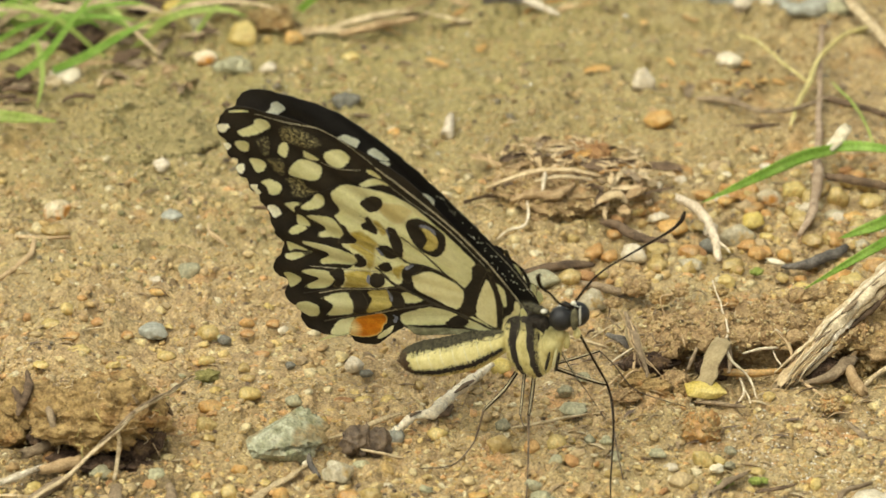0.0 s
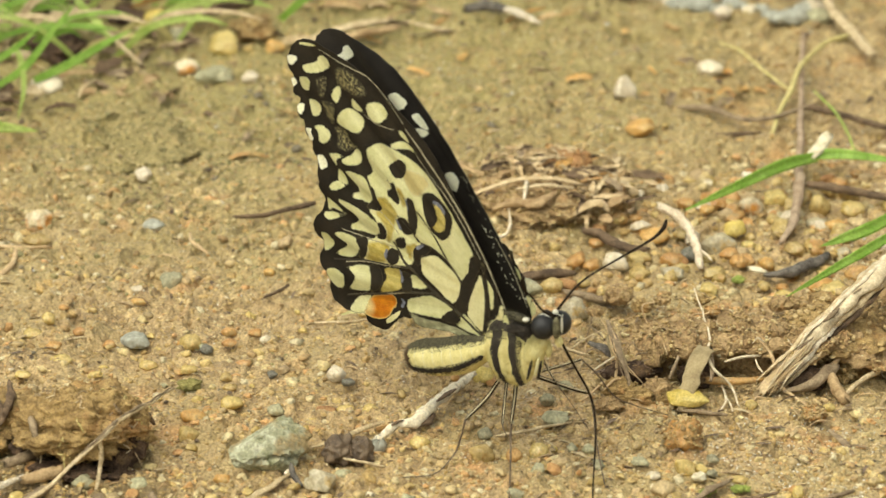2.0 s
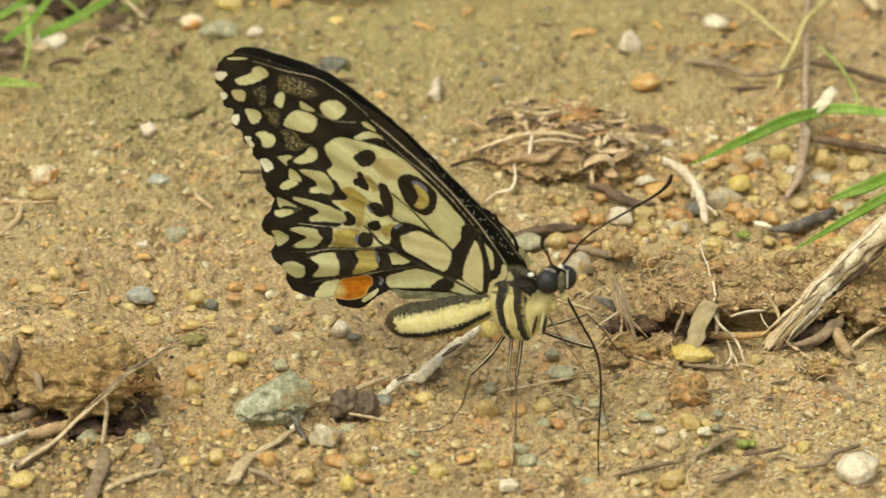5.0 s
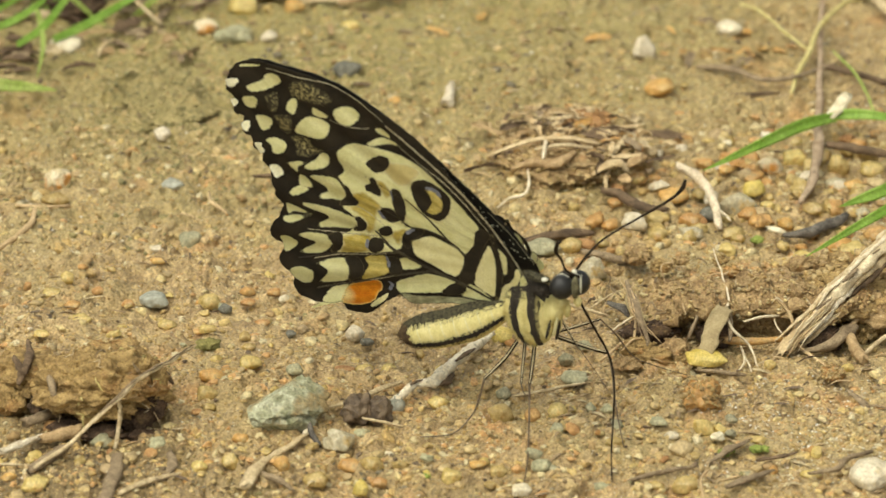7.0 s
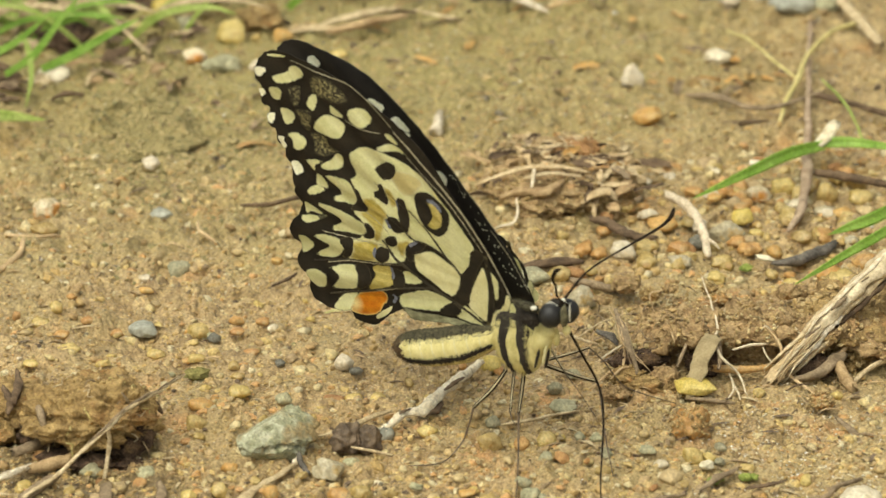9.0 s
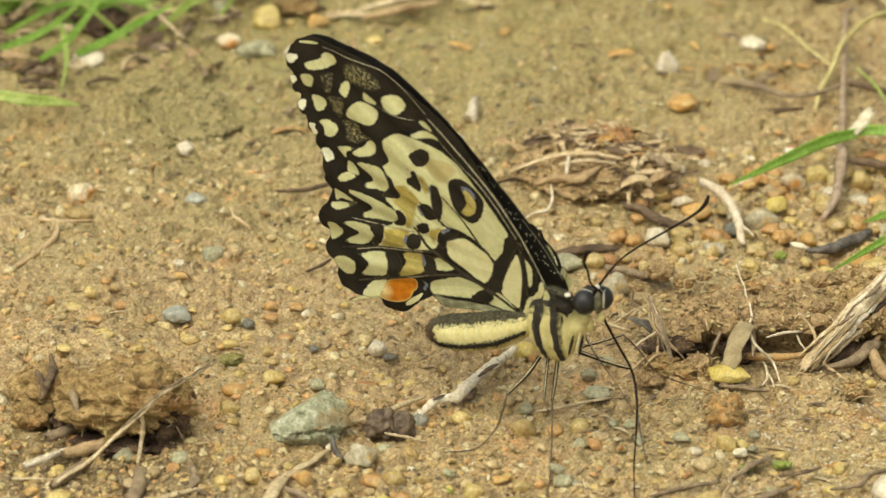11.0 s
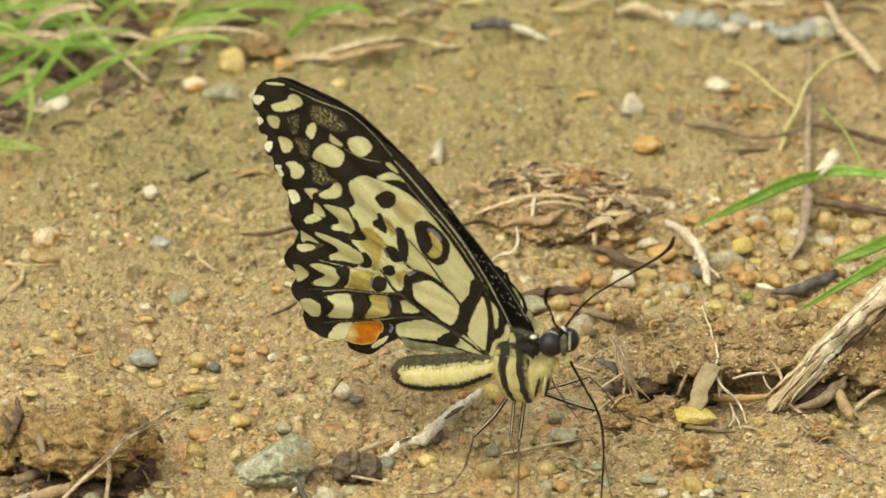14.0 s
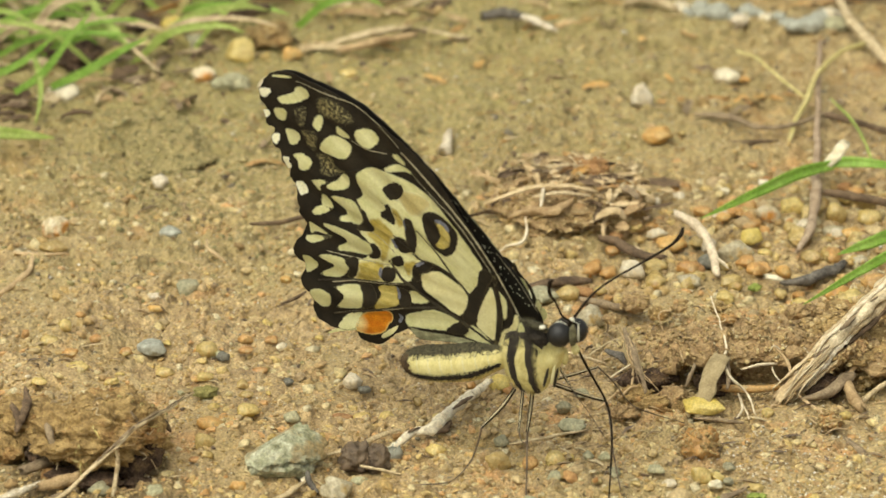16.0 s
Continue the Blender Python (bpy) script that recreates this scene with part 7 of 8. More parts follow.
rod("dead_leaf", [(19.55, 18.48, 2), (21.71, 19, 3.4), (23.58, 19.29, 3.6), (24.48, 19.04, 2.4)], (0.3, 1.0, 1.1, 0.3), LEAF_PALE, "curled pale dead leaf on a mound", "leaf", 10, 0.35, 0.45)
rod("dead_leaf", [(23.58, 19.32, 2.6), (25.47, 20.81, 3.4), (26.31, 24.88, 3.2)], (0.4, 1.0, 0.4), LEAF_DRY, "curled reddish dead leaf on a mound", "leaf", 10, 0.4, 0.5)
rod("root", [(11.19, 18.44, 3), (11.32, 16.58, 1.8), (10.57, 14.75, 1), (8.63, 13.94, 0.8), (7.13, 11.75, 0.5)], (0.12, 0.22, 0.22, 0.2, 0.1), WHITE_ROOT, "pale looped root below a mound", "root", 6)
rod("straw", [(13.61, 23.08, 5), (13.37, 21.06, 4.6), (13.13, 19.49, 4)], (0.25, 0.35, 0.15), WHITE_ROOT, "short white stalk stub on a mound", "straw", 6)
stone(34.99, 9.57, 3.0, 2.4, DARK_STONE, "dark brown round pebble among gravel", "pebble", 0, 3, 0.3, 0.5, 61)
stone(16.76, -0.55, 3.4, 2.0, QUARTZ, "yellow quartz pebble beside a stick", "pebble", 0, 3, 0.3, 0.8, 62)
stone(12.79, -0.52, 5.4, 2.0, SLATE, "grey green flat stone beside a stick", "stone", 0, 3, 0.3, 0.8, 63, name="stone")
stone(25, 6.82, 3.6, 2.8, WHITE_QUARTZ, "pale cream pebble among gravel", "pebble", 0, 3, 0.3, 0.8, 64)

# fine rootlets out of the bank and fibres on the soil
fibre = random.Random(31)
for i in range(34):
    x, y = fibre.uniform(20, 60), fibre.uniform(-22, -12)
    a, ln = fibre.uniform(-2.6, -0.5), fibre.uniform(2.0, 7.0)
    p0 = Vector((x, y, height(x, y) + fibre.uniform(1.5, 4.5)))
    d = Vector((math.cos(a), math.sin(a) * 0.7, -0.25)) * ln
    k = Vector((fibre.gauss(0, 0.8), fibre.gauss(0, 0.5), fibre.gauss(0.3, 0.5)))
    end = p0 + d
    end.z = height(end.x, end.y) + 0.3
    rod("rootlet", [p0 - d * 0.2, p0, p0 + d * 0.5 + k, end], (0.06, 0.13, 0.12, 0.06), fibre.choice((ROOT, ROOT, STRAW, BARK)), "hair thin root trailing from the soil bank", "root", 5, 1, 0.2, 0.3, i, "rootlets of the bank")
for i in range(26):
    a0 = -43.75, -47.23
    x, y = a0[0] + fibre.uniform(-6, 8), a0[1] + fibre.uniform(-6.0, -1.0)
    p0 = Vector((x, y, height(x, y) + fibre.uniform(2.0, 5.4)))
    d = Vector((fibre.gauss(0, 1.2), -fibre.uniform(0.5, 2.2), -fibre.uniform(0.2, 2.4)))
    k = Vector((fibre.gauss(0, 0.6), fibre.gauss(0, 0.4), fibre.gauss(0.2, 0.4)))
    rod("rootlet", [p0 - d * 0.4, p0, p0 + d * 0.5 + k, p0 + d], (0.06, 0.11, 0.09, 0.05), fibre.choice((ROOT, STRAW, STRAW, BARK)), "hair thin root hanging from a clod", "root", 5, 1, 0.2, 0.3, i, "rootlets of the clod")
for i in range(70):
    x, y = fibre.uniform(-64, 64), fibre.uniform(-80, 70)
    a, ln = fibre.uniform(-0.8, 0.8), fibre.uniform(1.0, 4.2)
    d = Vector((math.cos(a), math.sin(a), 0)) * ln
    p0, p2 = Vector((x, y, height(x, y) + 0.4)), Vector((x + d.x, y + d.y, height(x + d.x, y + d.y) + 0.4))
    mid_point = (p0 + p2) / 2 + Vector((fibre.gauss(0, 0.3), fibre.gauss(0, 0.5), 0.5))
    rod("fibre", [p0, mid_point, p2], (0.05, fibre.uniform(0.08, 0.22), 0.05), fibre.choice((ROOT, STRAW, BARK, LEAF_DRY, DARK_BARK)), "thin dry plant fibre lying on soil", "fibre", 5, 0.8, 0.2, 0.2, i, "plant fibres on the soil")

# litter on the mound behind
litter_rng = random.Random(3)
for i in range(170):
    cx, cy = (15.16, 31.37) if i < 100 else (22.61, 25.99)
    a = litter_rng.gauss(0, 0.9)
    x, y = cx + litter_rng.gauss(0, 5.0), cy + litter_rng.gauss(0, 5.0)
    ln = litter_rng.uniform(0.7, 1.0) * litter_rng.choice((0.7, 1.0, 1.4, 2.0, 3.4))
    z = height(x, y) + 4.3 * math.exp(-((x - cx) ** 2 + (y - cy) ** 2) / 90) + litter_rng.uniform(0.2, 0.8)
    d = Vector((math.cos(a), math.sin(a), litter_rng.uniform(-0.25, 0.25)))
    c = Vector((x, y, z))
    bend = Vector((0, 0, litter_rng.uniform(0.2, 0.9)))
    shred("litter_scrap", c, a, ln * 1.9, litter_rng.uniform(0.5, 1.5), litter_rng.uniform(-0.5, 0.9), d.z, litter_rng.choice((LEAF_PALE, LEAF_PALE, LEAF_DRY, BARK, DARK_BARK, LEAF_PALE, STRAW, AMBER)),
          "shred of dry leaf on a soil mound", "dry litter on the mound", i + 100)


# ---- grass ----
def grass_clump(x, y, label):
    ob = new("grass_tuft")
    ob.location = Vector((x, y, height(x, y))) * MM
    return tagged(ob, label, "grass")


def grass_blade(points, width, material, label, clump):
    """A thin keeled blade: two halves folded along the midrib, with thickness."""
    o = Vector(points[0])
    path = smooth_path([Vector(p) - o for p in points], 8)
    n = len(path)
    verts, faces = [], []
    for i, p in enumerate(path):
        k = i / (n - 1)
        w = width * 0.56 * (min(1.0, 0.75 + 0.8 * k) * (1 - k ** 3.2) + 0.03)
        d = (path[min(i + 1, n - 1)] - path[max(i - 1, 0)]).normalized()
        side = d.cross(Vector((0.25, -0.85, 0.45))).normalized()
        up = side.cross(d)
        for drop in (0.0, 0.09):
            for across, keel in ((-1, 0.0), (-0.5, 0.16), (0, 0.36), (0.5, 0.16), (1, 0.0)):
                verts.append(tuple(p + side * w * across - up * (keel * w + drop)))
    for i in range(n - 1):
        a, b = i * 10, i * 10 + 10
        for j in range(4):
            faces.append((a + j, a + j + 1, b + j + 1, b + j))
            faces.append((a + 6 + j, a + 5 + j, b + 5 + j, b + 6 + j))
        faces += [(a, b, b + 5, a + 5), (a + 4, a + 9, b + 9, b + 4)]
    for a in (0, (n - 1) * 10):
        faces.append(tuple(a + j for j in (0, 1, 2, 3, 4, 9, 8, 7, 6, 5)))
    blade = mesh_object("blade", verts, faces, material, clump, label)
    blade.location = o * MM - clump.location
    return blade


right_grass = grass_clump(58.01, 20.05, "sprawling green grass runner with papery sheath")
left_grass = grass_clump(-56.36, 70.91, "sprawling green grass tuft with bent blades")


grass_blade([(52.57, 34.53, 3.4), (47.85, 29.98, 4.2), (41.59, 22.95, 4.4), (34.2, 17.46, 3.2)], 1.5, GRASS, "broad green grass blade pointing down", right_grass)
grass_blade([(51.82, 34.71, 3.4), (54.83, 34.56, 3.8), (58.57, 33.82, 3.8), (66.1, 33.02, 3)], 1.3, GRASS, "green grass blade", right_grass)
rod("sheath", [(51.35, 34.05, 3.2), (52.76, 35.88, 4.2), (54.16, 37.28, 5.4)], (0.6, 1.2, 1.0), WHITE_QUARTZ, "papery white grass sheath", "grass", 8, 0.5, parent=right_grass)
grass_blade([(63.56, 14.05, 5), (57.98, 8.94, 4.4), (55.11, 7.33, 4), (51.85, 6.67, 3)], 1.5, GRASS, "green grass blade over gravel", right_grass)
grass_blade([(63.09, 5.63, 6.4), (57.5, -0.46, 5.8), (53.09, -4.49, 5), (46.7, -9.7, 3.4)], 1.2, GRASS, "thin green grass blade over the bank", right_grass)
grass_blade([(-64.31, 45.68, 4), (-59.67, 44.25, 3.8), (-55.91, 44.85, 3.2), (-51.99, 45.53, 2.4)], 1.5, GRASS_PALE, "pale green grass blade", left_grass)
grass_blade([(-56.3, 71.64, 4), (-55.12, 65.73, 3.6), (-54.58, 59.78, 2.4), (-55.13, 53.75, 0.6)], 0.8, GRASS_PALE, "thin pale bent grass blade", left_grass)
grass_blade([(-63.71, 63.69, 2.8), (-59.11, 65.19, 4), (-55.7, 67.42, 5.4), (-51.66, 73.52, 7)], 0.95, GRASS, "green grass blade", left_grass)
grass_blade([(-58.22, 61.66, 2), (-54.46, 64.76, 3.6), (-50.83, 71.91, 6), (-47.88, 77.13, 8)], 0.95, GRASS, "green grass blade", left_grass)
grass_blade([(-53.33, 64.51, 1.6), (-49.15, 67.06, 2.6), (-43.8, 70.25, 4.6), (-39.95, 71.91, 6)], 1.1, GRASS, "green grass blade", left_grass)
grass_blade([(-48.63, 85.84, 6), (-47.28, 80.77, 5.6), (-44.81, 76.75, 4.6), (-43.19, 74.53, 3.6)], 1.1, GRASS_PALE, "pale green grass blade", left_grass)
rod("straw", [(-44.45, 77.42, 3.8), (-42.06, 75.35, 2.4), (-38.87, 72.25, 0.6)], (0.45, 0.45, 0.3), STRAW, "dead yellow grass tip lying on litter", "straw", 7, 0.4)
tuft = random.Random(8)
clumps = [grass_clump(x, y, "dense tuft of green and yellowing grass") for x, y in ((-72, 80), (-58, 84), (-46, 92), (-66, 98), (-34, 98), (-16, 104))]
for i in range(230):
    bx, by = tuft.uniform(-76, -34), tuft.uniform(74, 104)
    if bx > -58 and tuft.random() < 0.7:
        continue
    if tuft.random() < 0.08:
        bx, by = tuft.uniform(-38, -8), tuft.uniform(88, 112)
    a, ln = tuft.uniform(-0.9, 0.9) + (0.2 if tuft.random() < 0.5 else math.pi), tuft.uniform(9, 24)
    z = tuft.uniform(2.5, 9)
    d = Vector((math.cos(a), 0.5 * math.sin(a), 0)) * ln
    b0 = Vector((bx, by, height(bx, by)))
    pts = [b0, b0 + d * 0.35 + Vector((0, 0, z * 0.8)), b0 + d * 0.75 + Vector((0, 0, z)), b0 + d + Vector((0, 0, z * tuft.uniform(0.4, 1.0)))]
    grass_blade(pts, tuft.uniform(0.6, 1.2), tuft.choice((GRASS, GRASS, GRASS, GRASS_PALE, GRASS_PALE, GRASS_PALE, STRAW, YELLOW_STRAW)), "", min(clumps, key=lambda c: (c.location / MM - b0).length))
# dark lumps fill the gaps between stems with soil colour and shade
for k in range(16):
    x, y, w = tuft.uniform(-74, -38), tuft.uniform(78, 104), tuft.uniform(2.0, 4.0)
    clod(x, y, w, w, w * 0.35, 400 + k, HUMUS_SHADE, "dark soil and gap shade between grass stems", "clod", "humus_lump", 0, 4, 0.5, 0.2)
under_grass = []
for i in range(150):
    x, y = tuft.uniform(-72, 10), tuft.uniform(88, 112)
    if i > 26:
        x, y = tuft.uniform(-66, -32), tuft.uniform(62, 104)
    ln, a = tuft.uniform(0.8, 3.4), tuft.gauss(0, 0.8)
    c, d = Vector((x, y, height(x, y) + 0.5)), Vector((math.cos(a), math.sin(a), 0.05))
    under_grass.append(shred("litter_scrap", c + Vector((0, 0, 0.3)), a, ln * 1.9, tuft.uniform(0.4, 1.8), tuft.uniform(-0.4, 0.9), tuft.uniform(-0.15, 0.15), tuft.choice((DARK_BARK, DARK_BARK, BARK, LEAF_DRY, STRAW)),
          "dead leaf shred under the grass", "", i + 300))


for i in range(70):
    x, y = tuft.uniform(-42, 66), tuft.uniform(84, 112) + 4 * math.sin(i)
    if x > 20 and y < 92:
        y += 12
    ln, a = tuft.uniform(1.0, 5), tuft.uniform(-0.7, 0.7)
    c, d = Vector((x, y, height(x, y) + 0.5)), Vector((math.cos(a), math.sin(a), tuft.uniform(-0.1, 0.2)))
    under_grass.append(shred("litter_scrap", c + Vector((0, 0, 0.3)), a, ln * 1.9, tuft.uniform(0.4, 1.6), tuft.uniform(-0.4, 0.8), d.z, tuft.choice((LEAF_PALE, BARK, LEAF_DRY, STRAW, YELLOW_STRAW, AMBER, DARK_BARK)),
          "dry leaf and stem shred on far soil", "", i + 500))


joined("dead_litter", under_grass, "dead leaf shreds along the grass", "litter")
for x, y, ln, a in ((-59.52, 63.53, 4.0, 0.5), (-58.2, 60.24, 4.6, -0.3), (-59.74, 56.92, 3.6, 0.2), (-57.24, 64.36, 3.2, 1.0), (-58.16, 55.9, 4.0, 0.1), (-49.65, 58.52, 4.4, 0.05), (-55.82, 58.8, 3.0, -0.7)):
    shred("litter_scrap", (x, y, height(x, y) + 0.9), a, ln, 1.5, 0.7, 0.1, DARK_BARK, "curled dark dead leaf by the grass", "dark leaves by the grass", int(ln * 100 + x))

far_scraps = []
for i in range(80):
    x, y = tuft.uniform(-30, 64), tuft.uniform(38, 92)
    if i < 24:
        x, y = 39.5 + tuft.gauss(0, 3.5), 66 + tuft.gauss(0, 6)
    a = tuft.gauss(0, 0.7)
    far_scraps.append(shred("litter_scrap", (x, y, height(x, y) + 0.5), a, tuft.uniform(1.0, 4.2), tuft.uniform(0.4, 1.4), tuft.uniform(-0.3, 0.6), tuft.uniform(-0.1, 0.1), tuft.choice((LEAF_DRY, BARK, CLOD, RUST, AMBER, OLIVE_SOIL, DARK_BARK)),
          "scrap of brown litter on the far soil", "", i + 700))
joined("soil_litter", far_scraps, "scraps of brown litter on damp soil", "litter")

# moss cushions
for x, y, w in ((-29.83, -29.98, 3.0), (34.88, -60.06, 1.6), (35.47, -59.24, 1.4), (38.77, -58.9, 1.6), (39.76, -58.71, 1.3), (40.99, 2.91, 1.6), (-2.15, -67.3, 1.3)):
    stone(x, y, w, w * (0.42 if w > 2 else 0.55), MOSS if w > 2 else GREEN_MOSS, "small tuft of olive green moss" if w > 2 else "tiny tuft of bright green moss", "moss", w * 0.9, 4, 0.4, 0, 0, 0, "moss_tuft", 0.2, fine=0.25)

# ---- loose pebbles, counted ----
pebble_mats = (QUARTZ, QUARTZ, QUARTZ, QUARTZ, QUARTZ, AMBER, AMBER, TAN_STONE, TAN_STONE, RUST, SLATE, WHITE_QUARTZ, QUARTZ)
warm_mats = (QUARTZ, QUARTZ, QUARTZ, QUARTZ, QUARTZ, AMBER, AMBER, AMBER, RUST, TAN_STONE, WHITE_QUARTZ)
base_shapes = [lump(0.55, 0.34 + 0.02 * k, 0.27 + 0.015 * (k % 4), 3, 0.6, 1.7, 1.0, 60 + k, 0.09, -0.8) for k in range(8)]
made, loose = {}, []
scat = random.Random(21)
words = {QUARTZ: "yellow quartz pebble on soil", AMBER: "amber gravel pebble on soil", TAN_STONE: "tan gravel pebble on soil", WHITE_QUARTZ: "whitish pebble on soil",
         RUST: "rusty red pebble on soil", SLATE: "grey pebble on soil"}
count = 0
while count < 290:
    zone = scat.random()
    if zone < 0.32:
        x, y, s = scat.uniform(-62, 62), scat.uniform(-82, -52), scat.uniform(1.0, 2.4)
    elif zone < 0.72:
        x, y, s = scat.uniform(16, 64), scat.uniform(-2, 36), scat.uniform(1.8, 3.8)
    elif zone < 0.93:
        x, y, s = scat.uniform(-62, 20), scat.uniform(-55, -5), scat.uniform(0.8, 2.0)
    else:
        x, y, s = scat.uniform(-65, 66), scat.uniform(-5, 115), scat.uniform(0.8, 2.6)
    k, m = scat.randrange(8), scat.choice(warm_mats if 0.32 <= zone < 0.72 else pebble_mats)
    if (k, m) not in made:
        ob = mesh_object("pebble", *base_shapes[k], m)
        made[(k, m)] = ob.data
    else:
        ob = new("pebble", made[(k, m)])
    ob.matrix_basis = pose(x * MM, y * MM, (height(x, y) + 0.2 + s * (0.1 if 0.32 <= zone < 0.72 else 0.06)) * MM, scat.uniform(-15, 15), scat.uniform(-15, 15), scat.uniform(0, 360)) @ Matrix.Diagonal((s, s, s, 1))
    tagged(ob, words[m], "pebble", "loose gravel pebbles")
    loose.append(ob)
    count += 1
# the farther ones, past counting, lie as one layer
loose.sort(key=lambda ob: ob.matrix_basis.translation.y)
far_gravel = joined("gravel", loose[165:], "mixed gravel pebbles on far soil", "gravel")
far_gravel.data.polygons.foreach_set("use_smooth", [True] * len(far_gravel.data.polygons))


# ---- grit: uncountable grains and crumbs ----
def grit(name, n, lo, hi, material, label, seed, xr, yr, dens=1.0, lift=0.12, rounded=True):
    """Thousands of small angular grains in one mesh."""
    r = np.random.RandomState(seed)
    x, y = r.uniform(xr[0], xr[1], n), r.uniform(yr[0], yr[1], n)
    keep = value_noise(x, y, 9, seed + 40) + 0.6 * value_noise(x, y, 3, seed + 41) > 0.2 - dens
    x, y = x[keep], y[keep]
    n = len(x)
    s = lo + (hi - lo) * r.rand(n) ** 2.2
    z = ground_height(x, y) + relief(x, y) + s * lift
    v, f = grains(np.stack([x, y, z], -1), s, r)
    me = bpy.data.meshes.new(name)
    me.from_pydata((v * MM).tolist(), [], f.tolist())
    me.materials.append(material)
    if rounded:
        me.polygons.foreach_set("use_smooth", [True] * len(me.polygons))
    return tagged(new(name, me), label, "grit", kind="stuff")


grit("soil_crumbs", 30000, 0.2, 0.9, CRUMBS, "crumbs of tan soil", 71, (-70, 72), (-84, 130), 0.9, 0.05, False)
grit("soil_clumps", 1400, 0.6, 2.0, CRUMBS, "lumps of caked tan soil", 75, (-70, 72), (-84, 130), 0.5, -0.06)
grit("mossy_crumbs", 6000, 0.25, 0.9, OLIVE_GRAINS, "crumbs of olive mossy soil", 77, (-62, -8), (20, 75), 0.35, 0.05, False)
grit("mossy_crumbs", 1600, 0.3, 1.0, OLIVE_GRAINS, "crumbs of olive mossy soil", 78, (-62, 62), (-84, 60), -0.1, 0.05, False)
# dark grains, some standing in for shade in gaps and pits
grit("dark_grit", 2600, 0.25, 1.0, DARK_GRAINS, "dark damp grit and pit shade between pebbles", 81, (-62, 40), (-84, -60), 0.3, 0.05, False)
grit("dark_grit", 2400, 0.2, 0.9, DARK_GRAINS, "dark damp grit and pit shade between pebbles", 82, (-62, 64), (-60, 60), 0.1, 0.05, False)
grit("dark_grit", 900, 0.5, 1.8, DARK_GRAINS, "dark damp crumbs on far soil", 83, (-30, 66), (30, 100), 0.2, 0.0)
# highlights of the wet soil, drawn as white grains
grit("white_specks", 5200, 0.1, 0.34, GLINTS, "tiny white specks drawn as wet glints", 84, (-66, 66), (-84, 70), 0.6)
grit("mossy_crumbs", 1300, 0.5, 1.5, OLIVE_GRAINS, "lumps of olive mossy soil", 79, (-62, -4), (0, 80), 0.0, 0.0)
grit("dark_grit", 700, 0.4, 1.3, DARK_GRAINS, "dark damp crumbs on far soil", 87, (-62, -4), (0, 80), -0.1, 0.0)
grit("white_specks", 260, 0.3, 0.8, GLINTS, "tiny white specks drawn as wet glints", 88, (-62, 60), (-5, 90), 0.6)
grit("sand_grains", 30000, 0.15, 0.6, GRAINS, "coarse sand grains on soil", 72, (-70, 72), (-84, 90), 0.9, 0.1, False)
grit("gravel_grains", 6500, 0.5, 2.2, GRAINS, "small mixed gravel on soil", 73, (-70, 72), (-84, 40), 0.6, -0.04)
grit("gravel_grains", 5200, 0.35, 1.5, GRAINS, "small mixed gravel on soil", 76, (-62, 64), (-84, -36), 0.5, 0.0, False)
grit("white_specks", 1500, 0.15, 0.5, GLINTS, "tiny white specks drawn as wet glints", 85, (30, 62), (-66, -40), 0.3)
# more dark grains for the small shaded pits of the foreground
grit("dark_grit", 1800, 0.2, 0.8, DARK_GRAINS, "dark damp grit and pit shade between pebbles", 86, (-62, 64), (-84, -40), 0.0, 0.02, False)
grit("gravel_grains", 1100, 0.8, 2.2, GRAINS, "small mixed gravel by the bank", 74, (8, 72), (-8, 45), 0.9, -0.04)


def scraps(name, n, lo, hi, material, label, seed, xr, yr):
    """Flat splinters and flakes of dead plants lying on the soil, in one mesh."""
    r = np.random.RandomState(seed)
    x, y = r.uniform(xr[0], xr[1], n), r.uniform(yr[0], yr[1], n)
    s, a = lo + (hi - lo) * r.rand(n) ** 2, r.normal(0.1, 0.7, n)
    w, th = s * r.uniform(0.04, 0.12, n), 0.04
    z = ground_height(x, y) + relief(x, y) + 0.22
    tip, tail = r.normal(0, 0.12, n) * s, r.normal(0, 0.12, n) * s
    ca, sa = np.cos(a), np.sin(a)
    v = np.empty((n, 8, 3))
    for k, (l, side, up) in enumerate(((-0.5, -0.3, 0), (-0.5, 0.3, 0), (0.5, 0.25, 0), (0.5, -0.25, 0), (-0.05, -1, 1), (-0.1, 1, 1), (0.1, 1, 1), (0.12, -1, 1))):
        v[:, k, 0] = x + ca * l * s - sa * side * w
        v[:, k, 1] = y + sa * l * s + ca * side * w
        v[:, k, 2] = z + (tip if l > 0 else tail) * abs(l) + up * (th + 0.06 * s)
    f = np.array([(4, 5, 6), (4, 6, 7), (0, 4, 1), (1, 4, 5), (2, 6, 3), (3, 6, 7), (0, 3, 7), (0, 7, 4), (1, 5, 6), (1, 6, 2), (0, 1, 2), (0, 2, 3)])
    me = bpy.data.meshes.new(name)
    me.from_pydata((v.reshape(-1, 3) * MM).tolist(), [], (f[None] + (np.arange(n) * 8)[:, None, None]).reshape(-1, 3).tolist())
    me.materials.append(material)
    return tagged(new(name, me), label, "plant scraps", kind="stuff")


scraps("plant_scraps", 1500, 0.4, 2.6, FLAKES, "tiny dry scraps of plant on soil", 91, (-68, 70), (-84, 80))
scraps("plant_scraps", 500, 0.6, 3.4, FLAKES, "dry scraps of plant by the bank", 92, (14, 70), (-70, -8))


